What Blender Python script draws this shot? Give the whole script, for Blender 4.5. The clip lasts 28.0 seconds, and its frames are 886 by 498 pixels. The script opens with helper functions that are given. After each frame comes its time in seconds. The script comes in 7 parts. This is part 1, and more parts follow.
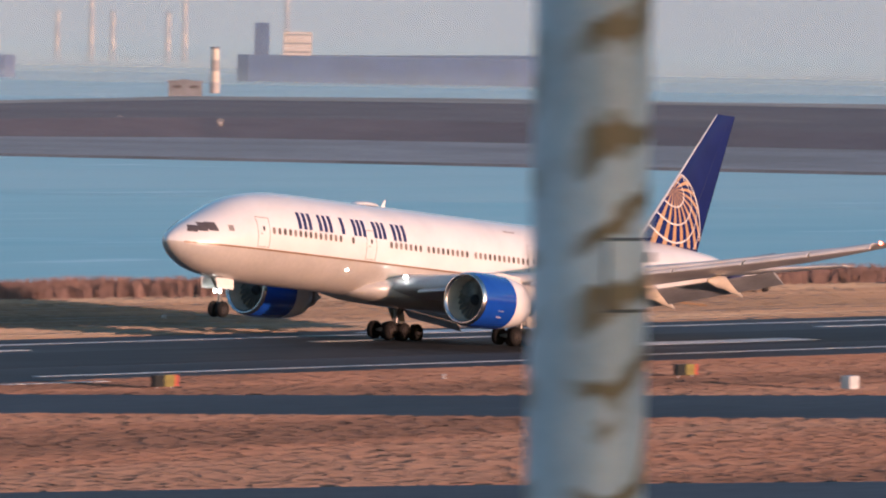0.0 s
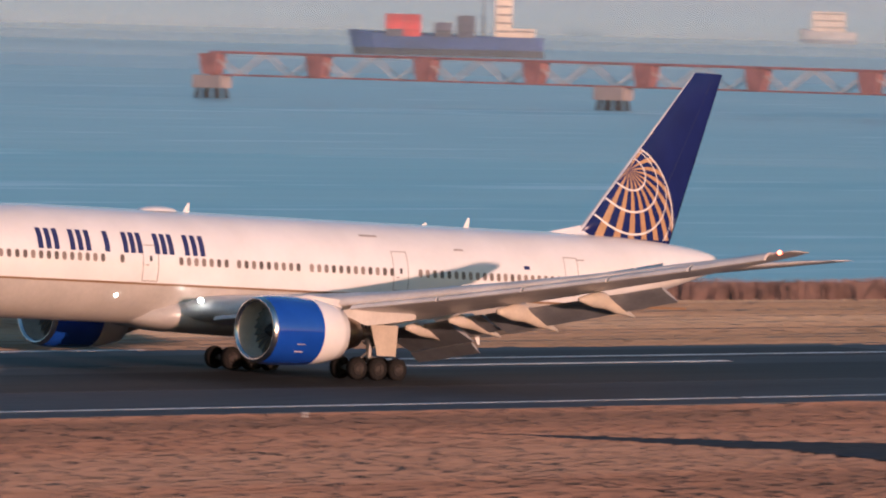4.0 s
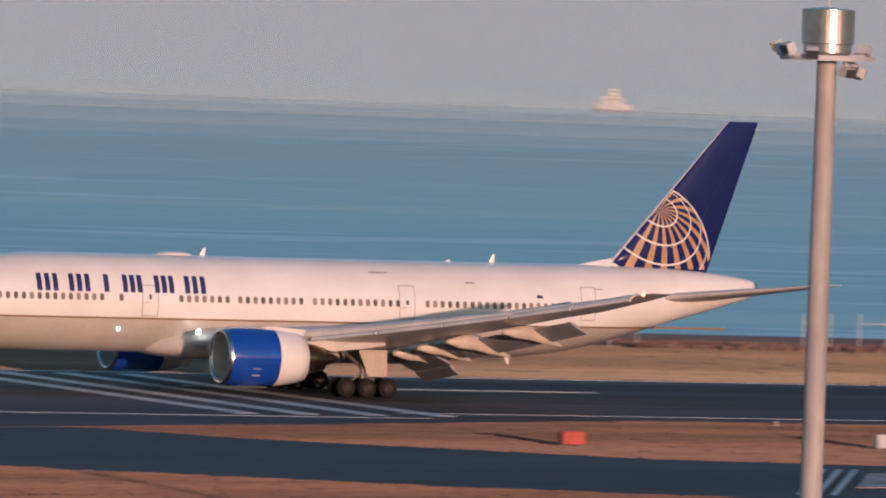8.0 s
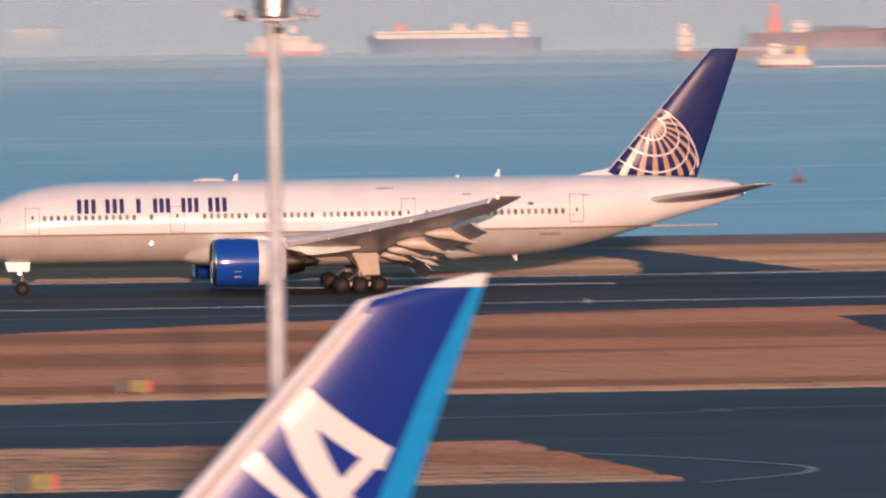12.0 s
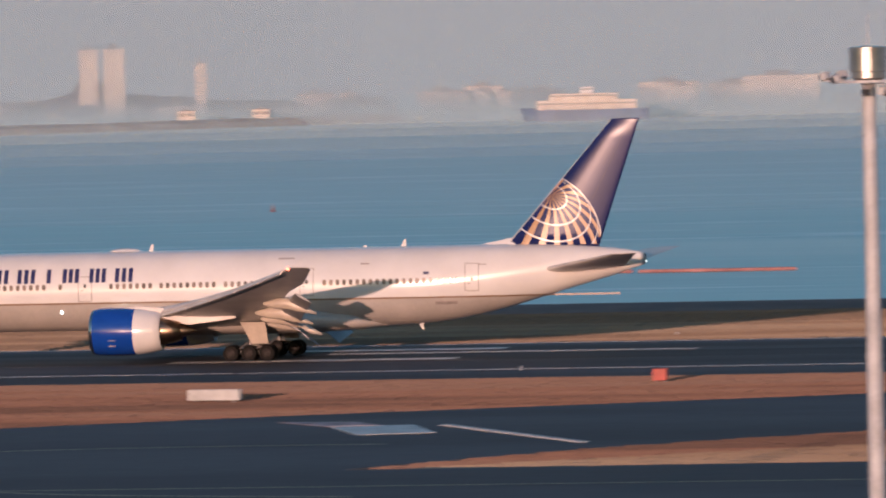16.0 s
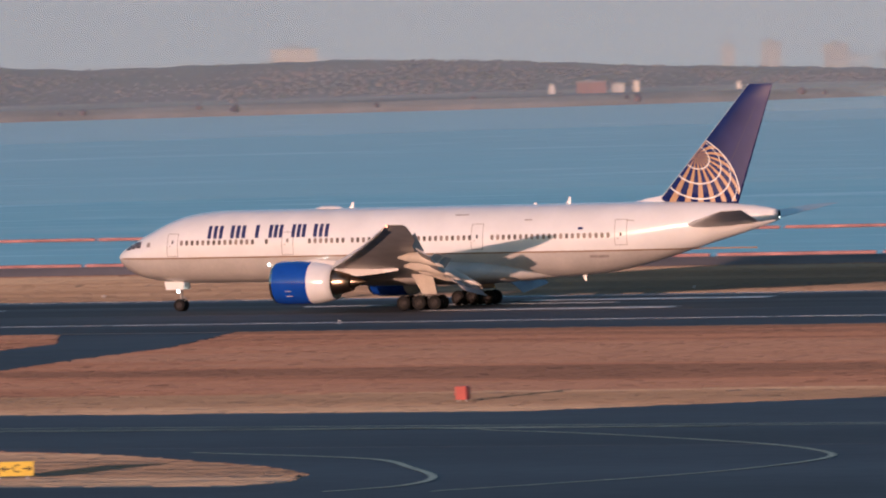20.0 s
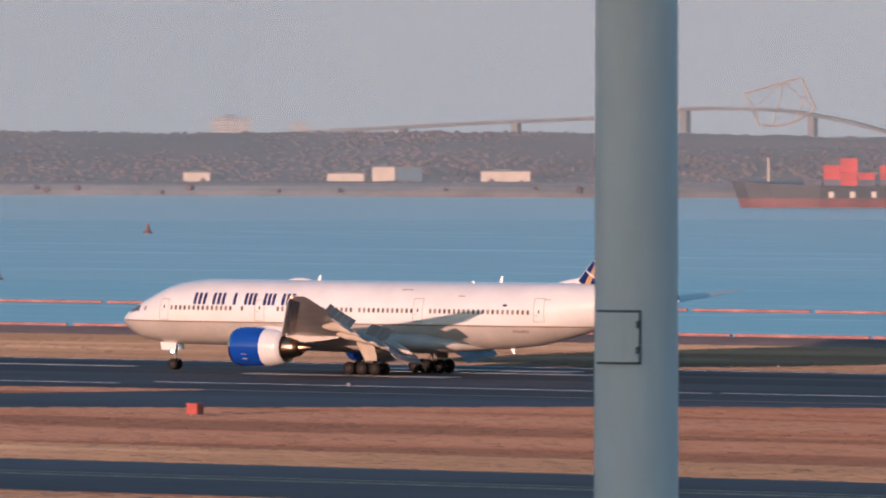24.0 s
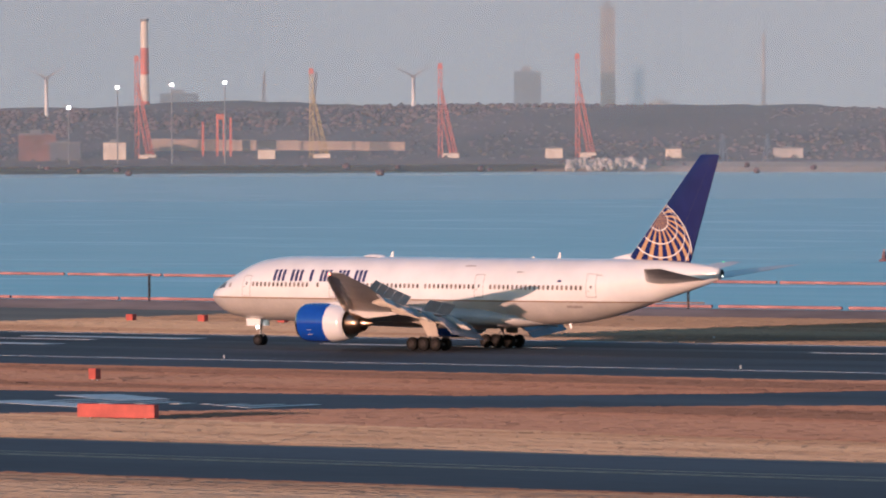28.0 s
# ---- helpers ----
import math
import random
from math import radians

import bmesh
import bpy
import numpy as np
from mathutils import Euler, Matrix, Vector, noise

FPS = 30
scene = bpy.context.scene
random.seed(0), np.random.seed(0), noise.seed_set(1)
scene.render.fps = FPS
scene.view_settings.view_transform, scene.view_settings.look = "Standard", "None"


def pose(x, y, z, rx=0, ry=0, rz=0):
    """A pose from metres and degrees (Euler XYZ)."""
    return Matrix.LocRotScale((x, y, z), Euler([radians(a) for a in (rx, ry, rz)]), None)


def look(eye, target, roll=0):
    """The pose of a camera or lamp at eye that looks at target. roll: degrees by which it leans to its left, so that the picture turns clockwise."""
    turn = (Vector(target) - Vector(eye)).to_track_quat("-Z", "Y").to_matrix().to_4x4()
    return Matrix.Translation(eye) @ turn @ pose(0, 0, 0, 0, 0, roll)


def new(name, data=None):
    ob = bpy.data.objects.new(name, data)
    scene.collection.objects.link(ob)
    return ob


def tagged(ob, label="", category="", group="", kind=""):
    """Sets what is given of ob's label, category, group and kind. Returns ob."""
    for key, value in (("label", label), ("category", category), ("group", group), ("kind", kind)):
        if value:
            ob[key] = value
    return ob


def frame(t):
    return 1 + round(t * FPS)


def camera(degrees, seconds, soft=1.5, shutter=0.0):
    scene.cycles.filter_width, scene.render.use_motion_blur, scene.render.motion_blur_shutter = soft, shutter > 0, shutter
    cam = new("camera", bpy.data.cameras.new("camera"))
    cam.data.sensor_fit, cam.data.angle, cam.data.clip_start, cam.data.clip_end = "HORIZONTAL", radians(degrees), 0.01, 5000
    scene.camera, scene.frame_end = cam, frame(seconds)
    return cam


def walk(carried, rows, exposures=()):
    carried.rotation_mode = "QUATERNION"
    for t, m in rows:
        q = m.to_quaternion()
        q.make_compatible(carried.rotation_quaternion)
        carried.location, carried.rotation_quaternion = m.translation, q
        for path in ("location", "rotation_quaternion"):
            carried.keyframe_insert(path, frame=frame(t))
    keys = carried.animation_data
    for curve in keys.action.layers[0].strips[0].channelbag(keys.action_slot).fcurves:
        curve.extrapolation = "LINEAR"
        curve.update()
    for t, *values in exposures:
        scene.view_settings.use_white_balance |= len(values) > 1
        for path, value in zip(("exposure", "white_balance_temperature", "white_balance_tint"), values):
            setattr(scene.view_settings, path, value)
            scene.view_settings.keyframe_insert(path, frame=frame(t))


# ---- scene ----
cam = camera(6.2762, 28.0, soft=2.0, shutter=0.35)


def view(x, y, z, pan, tilt, lean):
    """A camera pose: its place, the pan to the left of the y axis, the tilt and the lean."""
    return pose(x, y, z, 90 + tilt, 0, pan) @ pose(0, 0, 0, 0, 0, -lean)


walk(cam, [
    (0.0, view(96.68, 284.27, 21.97, -51.699, -1.580, -1.088)),
    (0.5, view(91.95, 284.27, 21.97, -50.705, -1.564, -1.124)),
    (1.0, view(85.91, 284.27, 21.97, -49.611, -1.551, -0.867)),
    (1.5, view(79.86, 284.27, 21.97, -47.670, -1.630, -1.056)),
    (2.0, view(73.81, 284.27, 21.97, -46.768, -1.663, -0.589)),
    (2.5, view(67.77, 284.27, 21.97, -44.922, -1.746, -0.804)),
    (3.0, view(61.72, 284.27, 21.97, -43.819, -1.797, -1.173)),
    (3.5, view(55.67, 284.27, 21.97, -42.299, -1.905, -1.323)),
    (4.0, view(49.69, 283.20, 21.97, -40.914, -1.863, -1.434)),
    (4.5, view(45.60, 270.40, 21.97, -38.591, -1.782, -1.575)),
    (5.0, view(44.90, 251.40, 21.97, -36.514, -1.700, -1.730)),
    (5.5, view(44.60, 232.30, 21.97, -34.778, -1.618, -1.885)),
    (6.0, view(44.30, 213.20, 21.97, -32.967, -1.536, -2.040)),
    (6.5, view(43.80, 196.50, 21.97, -30.715, -1.467, -2.275)),
    (7.0, view(39.20, 182.50, 21.97, -27.930, -1.493, -2.671)),
    (7.5, view(31.90, 166.00, 21.97, -25.920, -1.461, -2.356)),
    (8.0, view(25.20, 148.50, 21.97, -24.459, -1.343, -2.057)),
    (8.5, view(20.91, 130.00, 21.97, -21.738, -1.241, -1.851)),
    (9.0, view(17.92, 110.80, 21.97, -20.273, -1.111, -1.604)),
    (9.5, view(14.94, 91.60, 21.97, -18.170, -1.144, -1.255)),
    (10.0, view(11.95, 72.40, 21.97, -15.445, -1.229, -0.210)),
    (10.5, view(8.96, 53.20, 21.97, -12.735, -1.530, 0.107)),
    (11.0, view(5.97, 34.00, 21.97, -10.470, -1.943, 0.597)),
    (11.5, view(2.99, 15.20, 21.97, -8.182, -2.013, 0.720)),
    (12.0, view(0.65, 0.80, 21.97, -5.816, -1.707, 0.728)),
    (12.5, view(0.00, 0.00, 21.97, -3.065, -1.387, 0.479)),
    (13.0, view(0.00, 0.00, 21.97, -0.686, -1.289, 0.490)),
    (13.5, view(0.00, 0.00, 21.97, 1.585, -1.189, 0.509)),
    (14.0, view(0.00, 0.00, 21.97, 3.785, -1.090, 0.528)),
    (14.5, view(0.00, 0.00, 21.97, 5.955, -0.992, 0.549)),
    (15.0, view(0.00, 0.00, 21.97, 8.102, -0.987, 1.306)),
    (15.5, view(0.00, 0.00, 21.97, 9.652, -1.040, 1.440)),
    (16.0, view(0.00, 0.00, 21.97, 10.802, -1.207, 1.319)),
    (16.5, view(0.00, 0.00, 21.97, 12.942, -1.213, 1.789)),
    (17.0, view(0.00, 0.00, 21.97, 15.180, -1.185, 2.261)),
    (17.5, view(0.00, 0.00, 21.97, 17.344, -1.090, 2.929)),
    (18.0, view(0.00, 0.00, 21.97, 19.315, -0.979, 2.721)),
    (18.5, view(0.00, 0.00, 21.97, 20.858, -0.924, 2.585)),
    (19.0, view(0.00, 0.00, 21.97, 21.908, -0.980, 2.267)),
    (19.5, view(0.00, 0.00, 21.97, 23.581, -1.181, 1.549)),
    (20.0, view(0.00, 0.00, 21.97, 25.034, -1.395, 1.694)),
    (20.5, view(0.00, 0.00, 21.97, 26.268, -1.331, 1.856)),
    (21.0, view(0.00, 0.00, 21.97, 27.586, -1.192, 1.975)),
    (21.5, view(0.00, 0.00, 21.97, 28.868, -1.090, 1.842)),
    (22.0, view(0.00, 0.00, 21.97, 30.035, -0.996, 1.767)),
    (22.5, view(0.00, 0.00, 21.97, 31.295, -0.808, 1.645)),
    (23.0, view(0.00, 0.00, 21.97, 32.128, -0.794, 1.075)),
    (23.5, view(0.00, 0.00, 21.97, 32.936, -0.782, 0.515)),
    (24.0, view(0.00, 0.00, 21.97, 33.718, -0.769, -0.044)),
    (24.5, view(0.00, 0.00, 21.97, 34.473, -0.758, -0.631)),
    (25.0, view(0.00, 0.00, 21.97, 35.084, -0.846, -0.195)),
    (25.5, view(0.00, 0.00, 21.97, 36.141, -0.871, -0.554)),
    (26.0, view(0.00, 0.00, 21.97, 37.376, -0.920, 0.074)),
    (26.5, view(-0.60, 0.10, 21.97, 37.871, -0.932, 0.365)),
    (27.0, view(-9.50, 8.60, 21.97, 38.249, -0.932, -0.075)),
    (27.5, view(-23.50, 21.90, 21.97, 39.224, -0.874, 0.294)),
    (28.0, view(-37.60, 35.60, 21.97, 39.622, -0.924, 0.285)),
], [(0.0, 1.50, 5850, 5), (1.5, 1.28, 5850, 5), (4.0, 1.22, 5850, 5), (6.0, 1.05, 5850, 5), (8.0, 0.94, 5850, 5), (9.0, 0.85, 5850, 5), (10.0, 0.94, 5850, 5), (12.0, 1.23, 5850, 5), (14.0, 0.90, 5850, 5), (15.5, 0.88, 5850, 5), (17.0, 1.06, 5850, 5), (19.0, 1.00, 5720, 4), (21.0, 1.18, 5640, 4), (25.0, 1.29, 5640, 4), (28.0, 1.30, 5640, 4)])

RUNWAY_Y = 630.3          # centre line of the runway
WATER_Z = -2.0

# ---- world and sun ----
SUN_WAY = Vector((-0.06, -1.0, 0.066)).normalized()   # towards the sun, low in the west
world = bpy.data.worlds.new("dusk_sky")
scene.world = world
world.use_nodes = True
wn = world.node_tree
sky = wn.nodes.new("ShaderNodeTexSky")
sky.sky_type = "NISHITA"
sky.sun_disc = False
sky.sun_elevation = math.asin(SUN_WAY.z)
sky.sun_rotation = math.atan2(SUN_WAY.x, SUN_WAY.y)
sky.air_density = 1.3
sky.dust_density = 1.0
sky.ozone_density = 3.0
wn.nodes["Background"].inputs["Strength"].default_value = 0.15
wn.links.new(sky.outputs["Color"], wn.nodes["Background"].inputs["Color"])

sun = new("sun", bpy.data.lights.new("sun", "SUN"))
sun.data.energy = 2.05
sun.data.angle = radians(0.6)
sun.data.color = (1.0, 0.54, 0.39)
sun.matrix_world = look((0, 0, 300), Vector((0, 0, 300)) - SUN_WAY)
scene.view_settings.exposure = 0.0

# ---- materials ----


def shade(name, color, rough=0.6, metal=0.0, var=0.15, scale=3.0, fine=25.0, bump=0.0, stretch=(1, 1, 1), second=None, coat=0.0, per_piece=0.0, spec=0.5, deep=0.05):
    """A surface with two scales of variation: broad stains and fine grain, with a little relief."""
    mat = bpy.data.materials.new(name)
    mat.use_nodes = True
    nt = mat.node_tree
    b = nt.nodes["Principled BSDF"]
    b.inputs["Roughness"].default_value = rough
    b.inputs["Metallic"].default_value = metal
    b.inputs["Specular IOR Level"].default_value = spec
    b.inputs["Coat Weight"].default_value = coat
    tc = nt.nodes.new("ShaderNodeTexCoord")
    mp = nt.nodes.new("ShaderNodeMapping")
    mp.inputs["Scale"].default_value = stretch
    nt.links.new(tc.outputs["Object"], mp.inputs["Vector"])
    big, small = nt.nodes.new("ShaderNodeTexNoise"), nt.nodes.new("ShaderNodeTexNoise")
    for n, s, d in ((big, scale, 5), (small, fine, 3)):
        n.inputs["Scale"].default_value = s
        n.inputs["Detail"].default_value = d
        nt.links.new(mp.outputs["Vector"], n.inputs["Vector"])
    ramp = nt.nodes.new("ShaderNodeValToRGB")
    c2 = second or tuple(c * (1 - 2 * var) for c in color)
    c1 = tuple(min(1, c * (1 + var)) for c in color)
    ramp.color_ramp.elements[0].position, ramp.color_ramp.elements[1].position = 0.35, 0.65
    ramp.color_ramp.elements[0].color, ramp.color_ramp.elements[1].color = (*c2, 1), (*c1, 1)
    nt.links.new(big.outputs["Fac"], ramp.inputs["Fac"])
    mix = nt.nodes.new("ShaderNodeMix")
    mix.data_type, mix.blend_type = "RGBA", "OVERLAY"
    mix.inputs["Factor"].default_value = min(1.0, var * 2.0)
    nt.links.new(ramp.outputs["Color"], mix.inputs["A"])
    nt.links.new(small.outputs["Fac"], mix.inputs["B"])
    last = mix.outputs["Result"]
    if per_piece:
        info = nt.nodes.new("ShaderNodeObjectInfo")
        hsv = nt.nodes.new("ShaderNodeHueSaturation")
        rng = nt.nodes.new("ShaderNodeMapRange")
        rng.inputs["To Min"].default_value, rng.inputs["To Max"].default_value = 1 - per_piece, 1 + per_piece
        nt.links.new(info.outputs["Random"], rng.inputs["Value"])
        nt.links.new(rng.outputs["Result"], hsv.inputs["Value"])
        nt.links.new(last, hsv.inputs["Color"])
        last = hsv.outputs["Color"]
    nt.links.new(last, b.inputs["Base Color"])
    if bump:
        bp = nt.nodes.new("ShaderNodeBump")
        bp.inputs["Strength"].default_value = bump
        bp.inputs["Distance"].default_value = deep
        nt.links.new(small.outputs["Fac"], bp.inputs["Height"])
        nt.links.new(bp.outputs["Normal"], b.inputs["Normal"])
    return mat


def glow(name, color, strength):
    mat = bpy.data.materials.new(name)
    mat.use_nodes = True
    b = mat.node_tree.nodes["Principled BSDF"]
    b.inputs["Base Color"].default_value = (*color, 1)
    b.inputs["Emission Color"].default_value = (*color, 1)
    b.inputs["Emission Strength"].default_value = strength
    return mat


M = {
    "white": shade("white_paint", (0.73, 0.715, 0.70), 0.22, var=0.03, scale=0.35, fine=4, coat=0.5),
    "grey_belly": shade("grey_paint", (0.46, 0.42, 0.38), 0.30, var=0.05, scale=0.4, fine=4, coat=0.4),
    "gold_line": shade("gold_line_paint", (0.22, 0.13, 0.07), 0.35, var=0.05),
    "navy": shade("navy_paint", (0.012, 0.020, 0.105), 0.24, var=0.06, scale=0.5, spec=0.2),
    "letter": shade("letter_paint", (0.022, 0.026, 0.11), 0.35, var=0.06),
    "gold": shade("gold_paint", (0.42, 0.25, 0.13), 0.30, var=0.06, coat=0.4),
    "blue": shade("blue_paint", (0.010, 0.060, 0.36), 0.16, var=0.05, scale=0.8, coat=0.8),
    "wing_grey": shade("wing_grey_paint", (0.56, 0.535, 0.515), 0.34, var=0.07, scale=0.5, fine=5),
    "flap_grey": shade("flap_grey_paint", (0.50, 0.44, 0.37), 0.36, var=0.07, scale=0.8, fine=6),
    # darker copy of the flap grey: shade under the wing put into the paint
    "flap_shaded": shade("shaded_flap_paint", (0.26, 0.265, 0.285), 0.4, var=0.08, scale=0.8, fine=6),
    "bare": shade("bare_metal", (0.62, 0.61, 0.60), 0.22, 1.0, var=0.06, scale=1.0),
    "hot": shade("heat_stained_metal", (0.30, 0.22, 0.16), 0.28, 1.0, var=0.12, scale=1.4),
    "steel": shade("gear_steel", (0.20, 0.19, 0.18), 0.45, 0.4, var=0.12, scale=3),
    "rim": shade("brake_dusted_rim", (0.040, 0.035, 0.034), 0.7, 0.0, var=0.2, scale=3, spec=0.2),
    "dark": shade("dark_interior", (0.025, 0.025, 0.03), 0.5, var=0.1),
    "rubber": shade("tyre_rubber", (0.018, 0.017, 0.017), 0.85, spec=0.12, var=0.15, scale=5, bump=0.2),
    "pane": shade("cabin_pane", (0.10, 0.085, 0.085), 0.15, var=0.05),
    "cabin_glass": shade("drawn_cabin_pane", (0.20, 0.155, 0.135), 0.2, var=0.05, per_piece=0.55),
    "seam": shade("seam_line", (0.30, 0.26, 0.24), 0.5, var=0.1),
    "asphalt": shade("runway_asphalt", (0.084, 0.082, 0.088), 0.85, spec=0.2, var=0.16, scale=0.05, fine=1.2, bump=0.15, stretch=(0.25, 1, 1)),
    "taxi": shade("taxiway_asphalt", (0.092, 0.091, 0.100), 0.85, spec=0.2, var=0.14, scale=0.04, fine=1.0, bump=0.15, stretch=(0.3, 1, 1)),
    "rubbered": shade("rubbered_asphalt", (0.056, 0.055, 0.059), 0.85, spec=0.2, var=0.2, scale=0.06, fine=0.9, stretch=(0.08, 1, 1)),
    "line": shade("line_paint", (0.58, 0.58, 0.57), 0.6, var=0.12, scale=0.6, fine=3),
    "yellow_line": shade("yellow_line_paint", (0.55, 0.45, 0.28), 0.6, var=0.12, scale=0.6, fine=3),
    "grass": shade("dry_grass", (0.186, 0.122, 0.093), 0.95, var=0.12, scale=0.05, fine=0.5, bump=0.15, deep=0.1, stretch=(0.12, 1, 1), second=(0.125, 0.079, 0.061)),
    "grass_pale": shade("pale_dry_grass", (0.265, 0.208, 0.150), 0.95, var=0.10, scale=0.05, fine=0.5, bump=0.15, deep=0.1, stretch=(0.12, 1, 1), second=(0.19, 0.142, 0.102)),
    "shore": shade("shore_stone", (0.20, 0.155, 0.14), 0.9, var=0.2, scale=0.06, fine=0.6, bump=0.5, stretch=(0.3, 1, 1)),
    "terminal": shade("terminal_cladding", (0.45, 0.44, 0.42), 0.7, var=0.08, scale=0.3, fine=2),
    "mast": shade("galvanised_steel", (0.52, 0.53, 0.55), 0.62, 0.1, var=0.10, scale=1.2, fine=8),
}

# broad streaks of redder and paler grass
for key in ("grass", "grass_pale"):
    for node in M[key].node_tree.nodes:
        if node.type == "VALTORGB":
            node.color_ramp.elements[0].position, node.color_ramp.elements[1].position = 0.42, 0.58
            node.color_ramp.elements.new(0.5).color = (0.205, 0.120, 0.087, 1) if key == "grass" else (0.23, 0.165, 0.115, 1)


def part(name, bm, material, parent=None, label="", smooth=False):
    """Links a bmesh as one mesh object, under its thing where one is given. material: one or a list."""
    me = bpy.data.meshes.new(name)
    bm.to_mesh(me)
    bm.free()
    for m in material if isinstance(material, (list, tuple)) else (material,):
        me.materials.append(m)
    if smooth:
        me.polygons.foreach_set("use_smooth", [True] * len(me.polygons))
    ob = new(name, me)
    ob.parent = parent
    if label:
        ob["label"] = label
    return ob


def shared(name, me, parent, m):
    """One more object on a mesh that others use too."""
    ob = new(name, me)
    ob.parent = parent
    ob.matrix_basis = m
    return ob


def thing(name, label, category, group="", kind="", m=None):
    ob = new(name)
    ob.empty_display_size = 0.5
    if m is not None:
        ob.matrix_basis = m
    return tagged(ob, label, category, group, kind)


def add_box(bm, x0, y0, z0, x1, y1, z1, m=None, mat=0, taper=0.0):
    """A box; taper draws its top in by that share."""
    cx, cy = (x0 + x1) / 2, (y0 + y1) / 2
    k = 1 - taper
    pts = [(x0, y0, z0), (x1, y0, z0), (x1, y1, z0), (x0, y1, z0)]
    pts += [(cx + (x - cx) * k, cy + (y - cy) * k, z1) for x, y, _ in pts]
    vs = [bm.verts.new(m @ Vector(p) if m is not None else p) for p in pts]
    for f in ((3, 2, 1, 0), (4, 5, 6, 7), (0, 1, 5, 4), (1, 2, 6, 5), (2, 3, 7, 6), (3, 0, 4, 7)):
        bm.faces.new([vs[i] for i in f]).material_index = mat
    return vs


def add_rings(bm, rings, close=True, cap0=True, cap1=True, mat=0):
    """Joins rings of points into a skin."""
    rows = [[bm.verts.new(p) for p in r] for r in rings]
    n = len(rows[0])
    for a, b in zip(rows, rows[1:]):
        for i in range(n if close else n - 1):
            j = (i + 1) % n
            bm.faces.new((a[i], a[j], b[j], b[i])).material_index = mat
    if cap0:
        bm.faces.new(rows[0][::-1]).material_index = mat
    if cap1:
        bm.faces.new(rows[-1]).material_index = mat
    return rows


def add_tube(bm, p0, p1, r0, r1=None, n=10, mat=0):
    """A round bar between two points."""
    p0, p1 = Vector(p0), Vector(p1)
    r1 = r0 if r1 is None else r1
    q = (p1 - p0).to_track_quat("Z", "Y")
    ring = lambda p, r: [p + q @ Vector((r * math.cos(2 * math.pi * i / n), r * math.sin(2 * math.pi * i / n), 0)) for i in range(n)]
    add_rings(bm, [ring(p0, r0), ring(p1, r1)], mat=mat)


def add_lathe(bm, profile, origin, axis="x", n=32, mat=0, close_ends=False):
    """Turns a profile of (along, radius) round an axis."""
    ox, oy, oz = origin
    rings = []
    for s, r in profile:
        ring = []
        for i in range(n):
            a = 2 * math.pi * i / n
            c, d = r * math.cos(a), r * math.sin(a)
            ring.append({"x": (ox + s, oy + c, oz + d), "y": (ox + d, oy + s, oz + c), "z": (ox + c, oy + d, oz + s)}[axis])
        rings.append(ring)
    add_rings(bm, rings, cap0=close_ends, cap1=close_ends, mat=mat)


def add_sheet(bm, pts, mat=0):
    bm.faces.new([bm.verts.new(p) for p in pts]).material_index = mat


def table(xs, *cols):
    """Smooth reading of a short table."""
    def read(x):
        x = min(max(x, xs[0]), xs[-1])
        i = min(max(int(np.searchsorted(xs, x)) - 1, 0), len(xs) - 2)
        u = (x - xs[i]) / (xs[i + 1] - xs[i])
        out = []
        for c in cols:
            s = [(c[min(k + 1, len(c) - 1)] - c[max(k - 1, 0)]) / (xs[min(k + 1, len(c) - 1)] - xs[max(k - 1, 0)]) for k in (i, i + 1)]
            h = xs[i + 1] - xs[i]
            d = (c[i + 1] - c[i]) / h
            s = [0.0 if d == 0 else max(0.0, min(3.0, v / d)) * d for v in s]
            out.append((2 * u ** 3 - 3 * u * u + 1) * c[i] + (u ** 3 - 2 * u * u + u) * h * s[0] + (3 * u * u - 2 * u ** 3) * c[i + 1] + (u ** 3 - u * u) * h * s[1])
        return out
    return read

# ---- the landing airliner ----
GEAR_A = 31.8             # main gear, metres aft of the nose: the origin of the airliner


def hull(a):
    """Fuselage section at a metres aft of the nose: top, bottom and half width."""
    top, low, wide = HULL(a)
    return top, low, wide


HULL = table([0, 0.25, 0.8, 1.6, 2.7, 4.0, 5.5, 7.2, 9.5, 12, 40, 44, 48, 52, 56, 60, 61.8, 62.7],
             [4.9, 5.22, 5.62, 6.07, 6.62, 7.25, 7.90, 8.38, 8.68, 8.75, 8.75, 8.76, 8.77, 8.76, 8.66, 8.35, 8.08, 7.85],
             [4.62, 4.25, 3.80, 3.36, 2.95, 2.72, 2.56, 2.47, 2.44, 2.44, 2.44, 2.52, 2.95, 3.85, 5.00, 6.12, 6.68, 7.0],
             [0.16, 0.55, 1.00, 1.50, 2.02, 2.46, 2.78, 2.99, 3.09, 3.10, 3.10, 3.04, 2.78, 2.32, 1.72, 1.00, 0.55, 0.26])
STRIPE_Z = 4.72


def skin(a, z, out=0.0, side=-1):
    """A point on the fuselage side at that height, pushed out a little. side -1: port."""
    top, low, wide = hull(a)
    zc, hh = (top + low) / 2, (top - low) / 2
    k = max(-0.999, min(0.999, (z - zc) / hh))
    w = wide * math.sqrt(1 - k * k)
    n = Vector((0, w / wide ** 2, (z - zc) / hh ** 2)).normalized()
    return Vector((a - GEAR_A, side * (w + out * n.y), z + out * n.z))


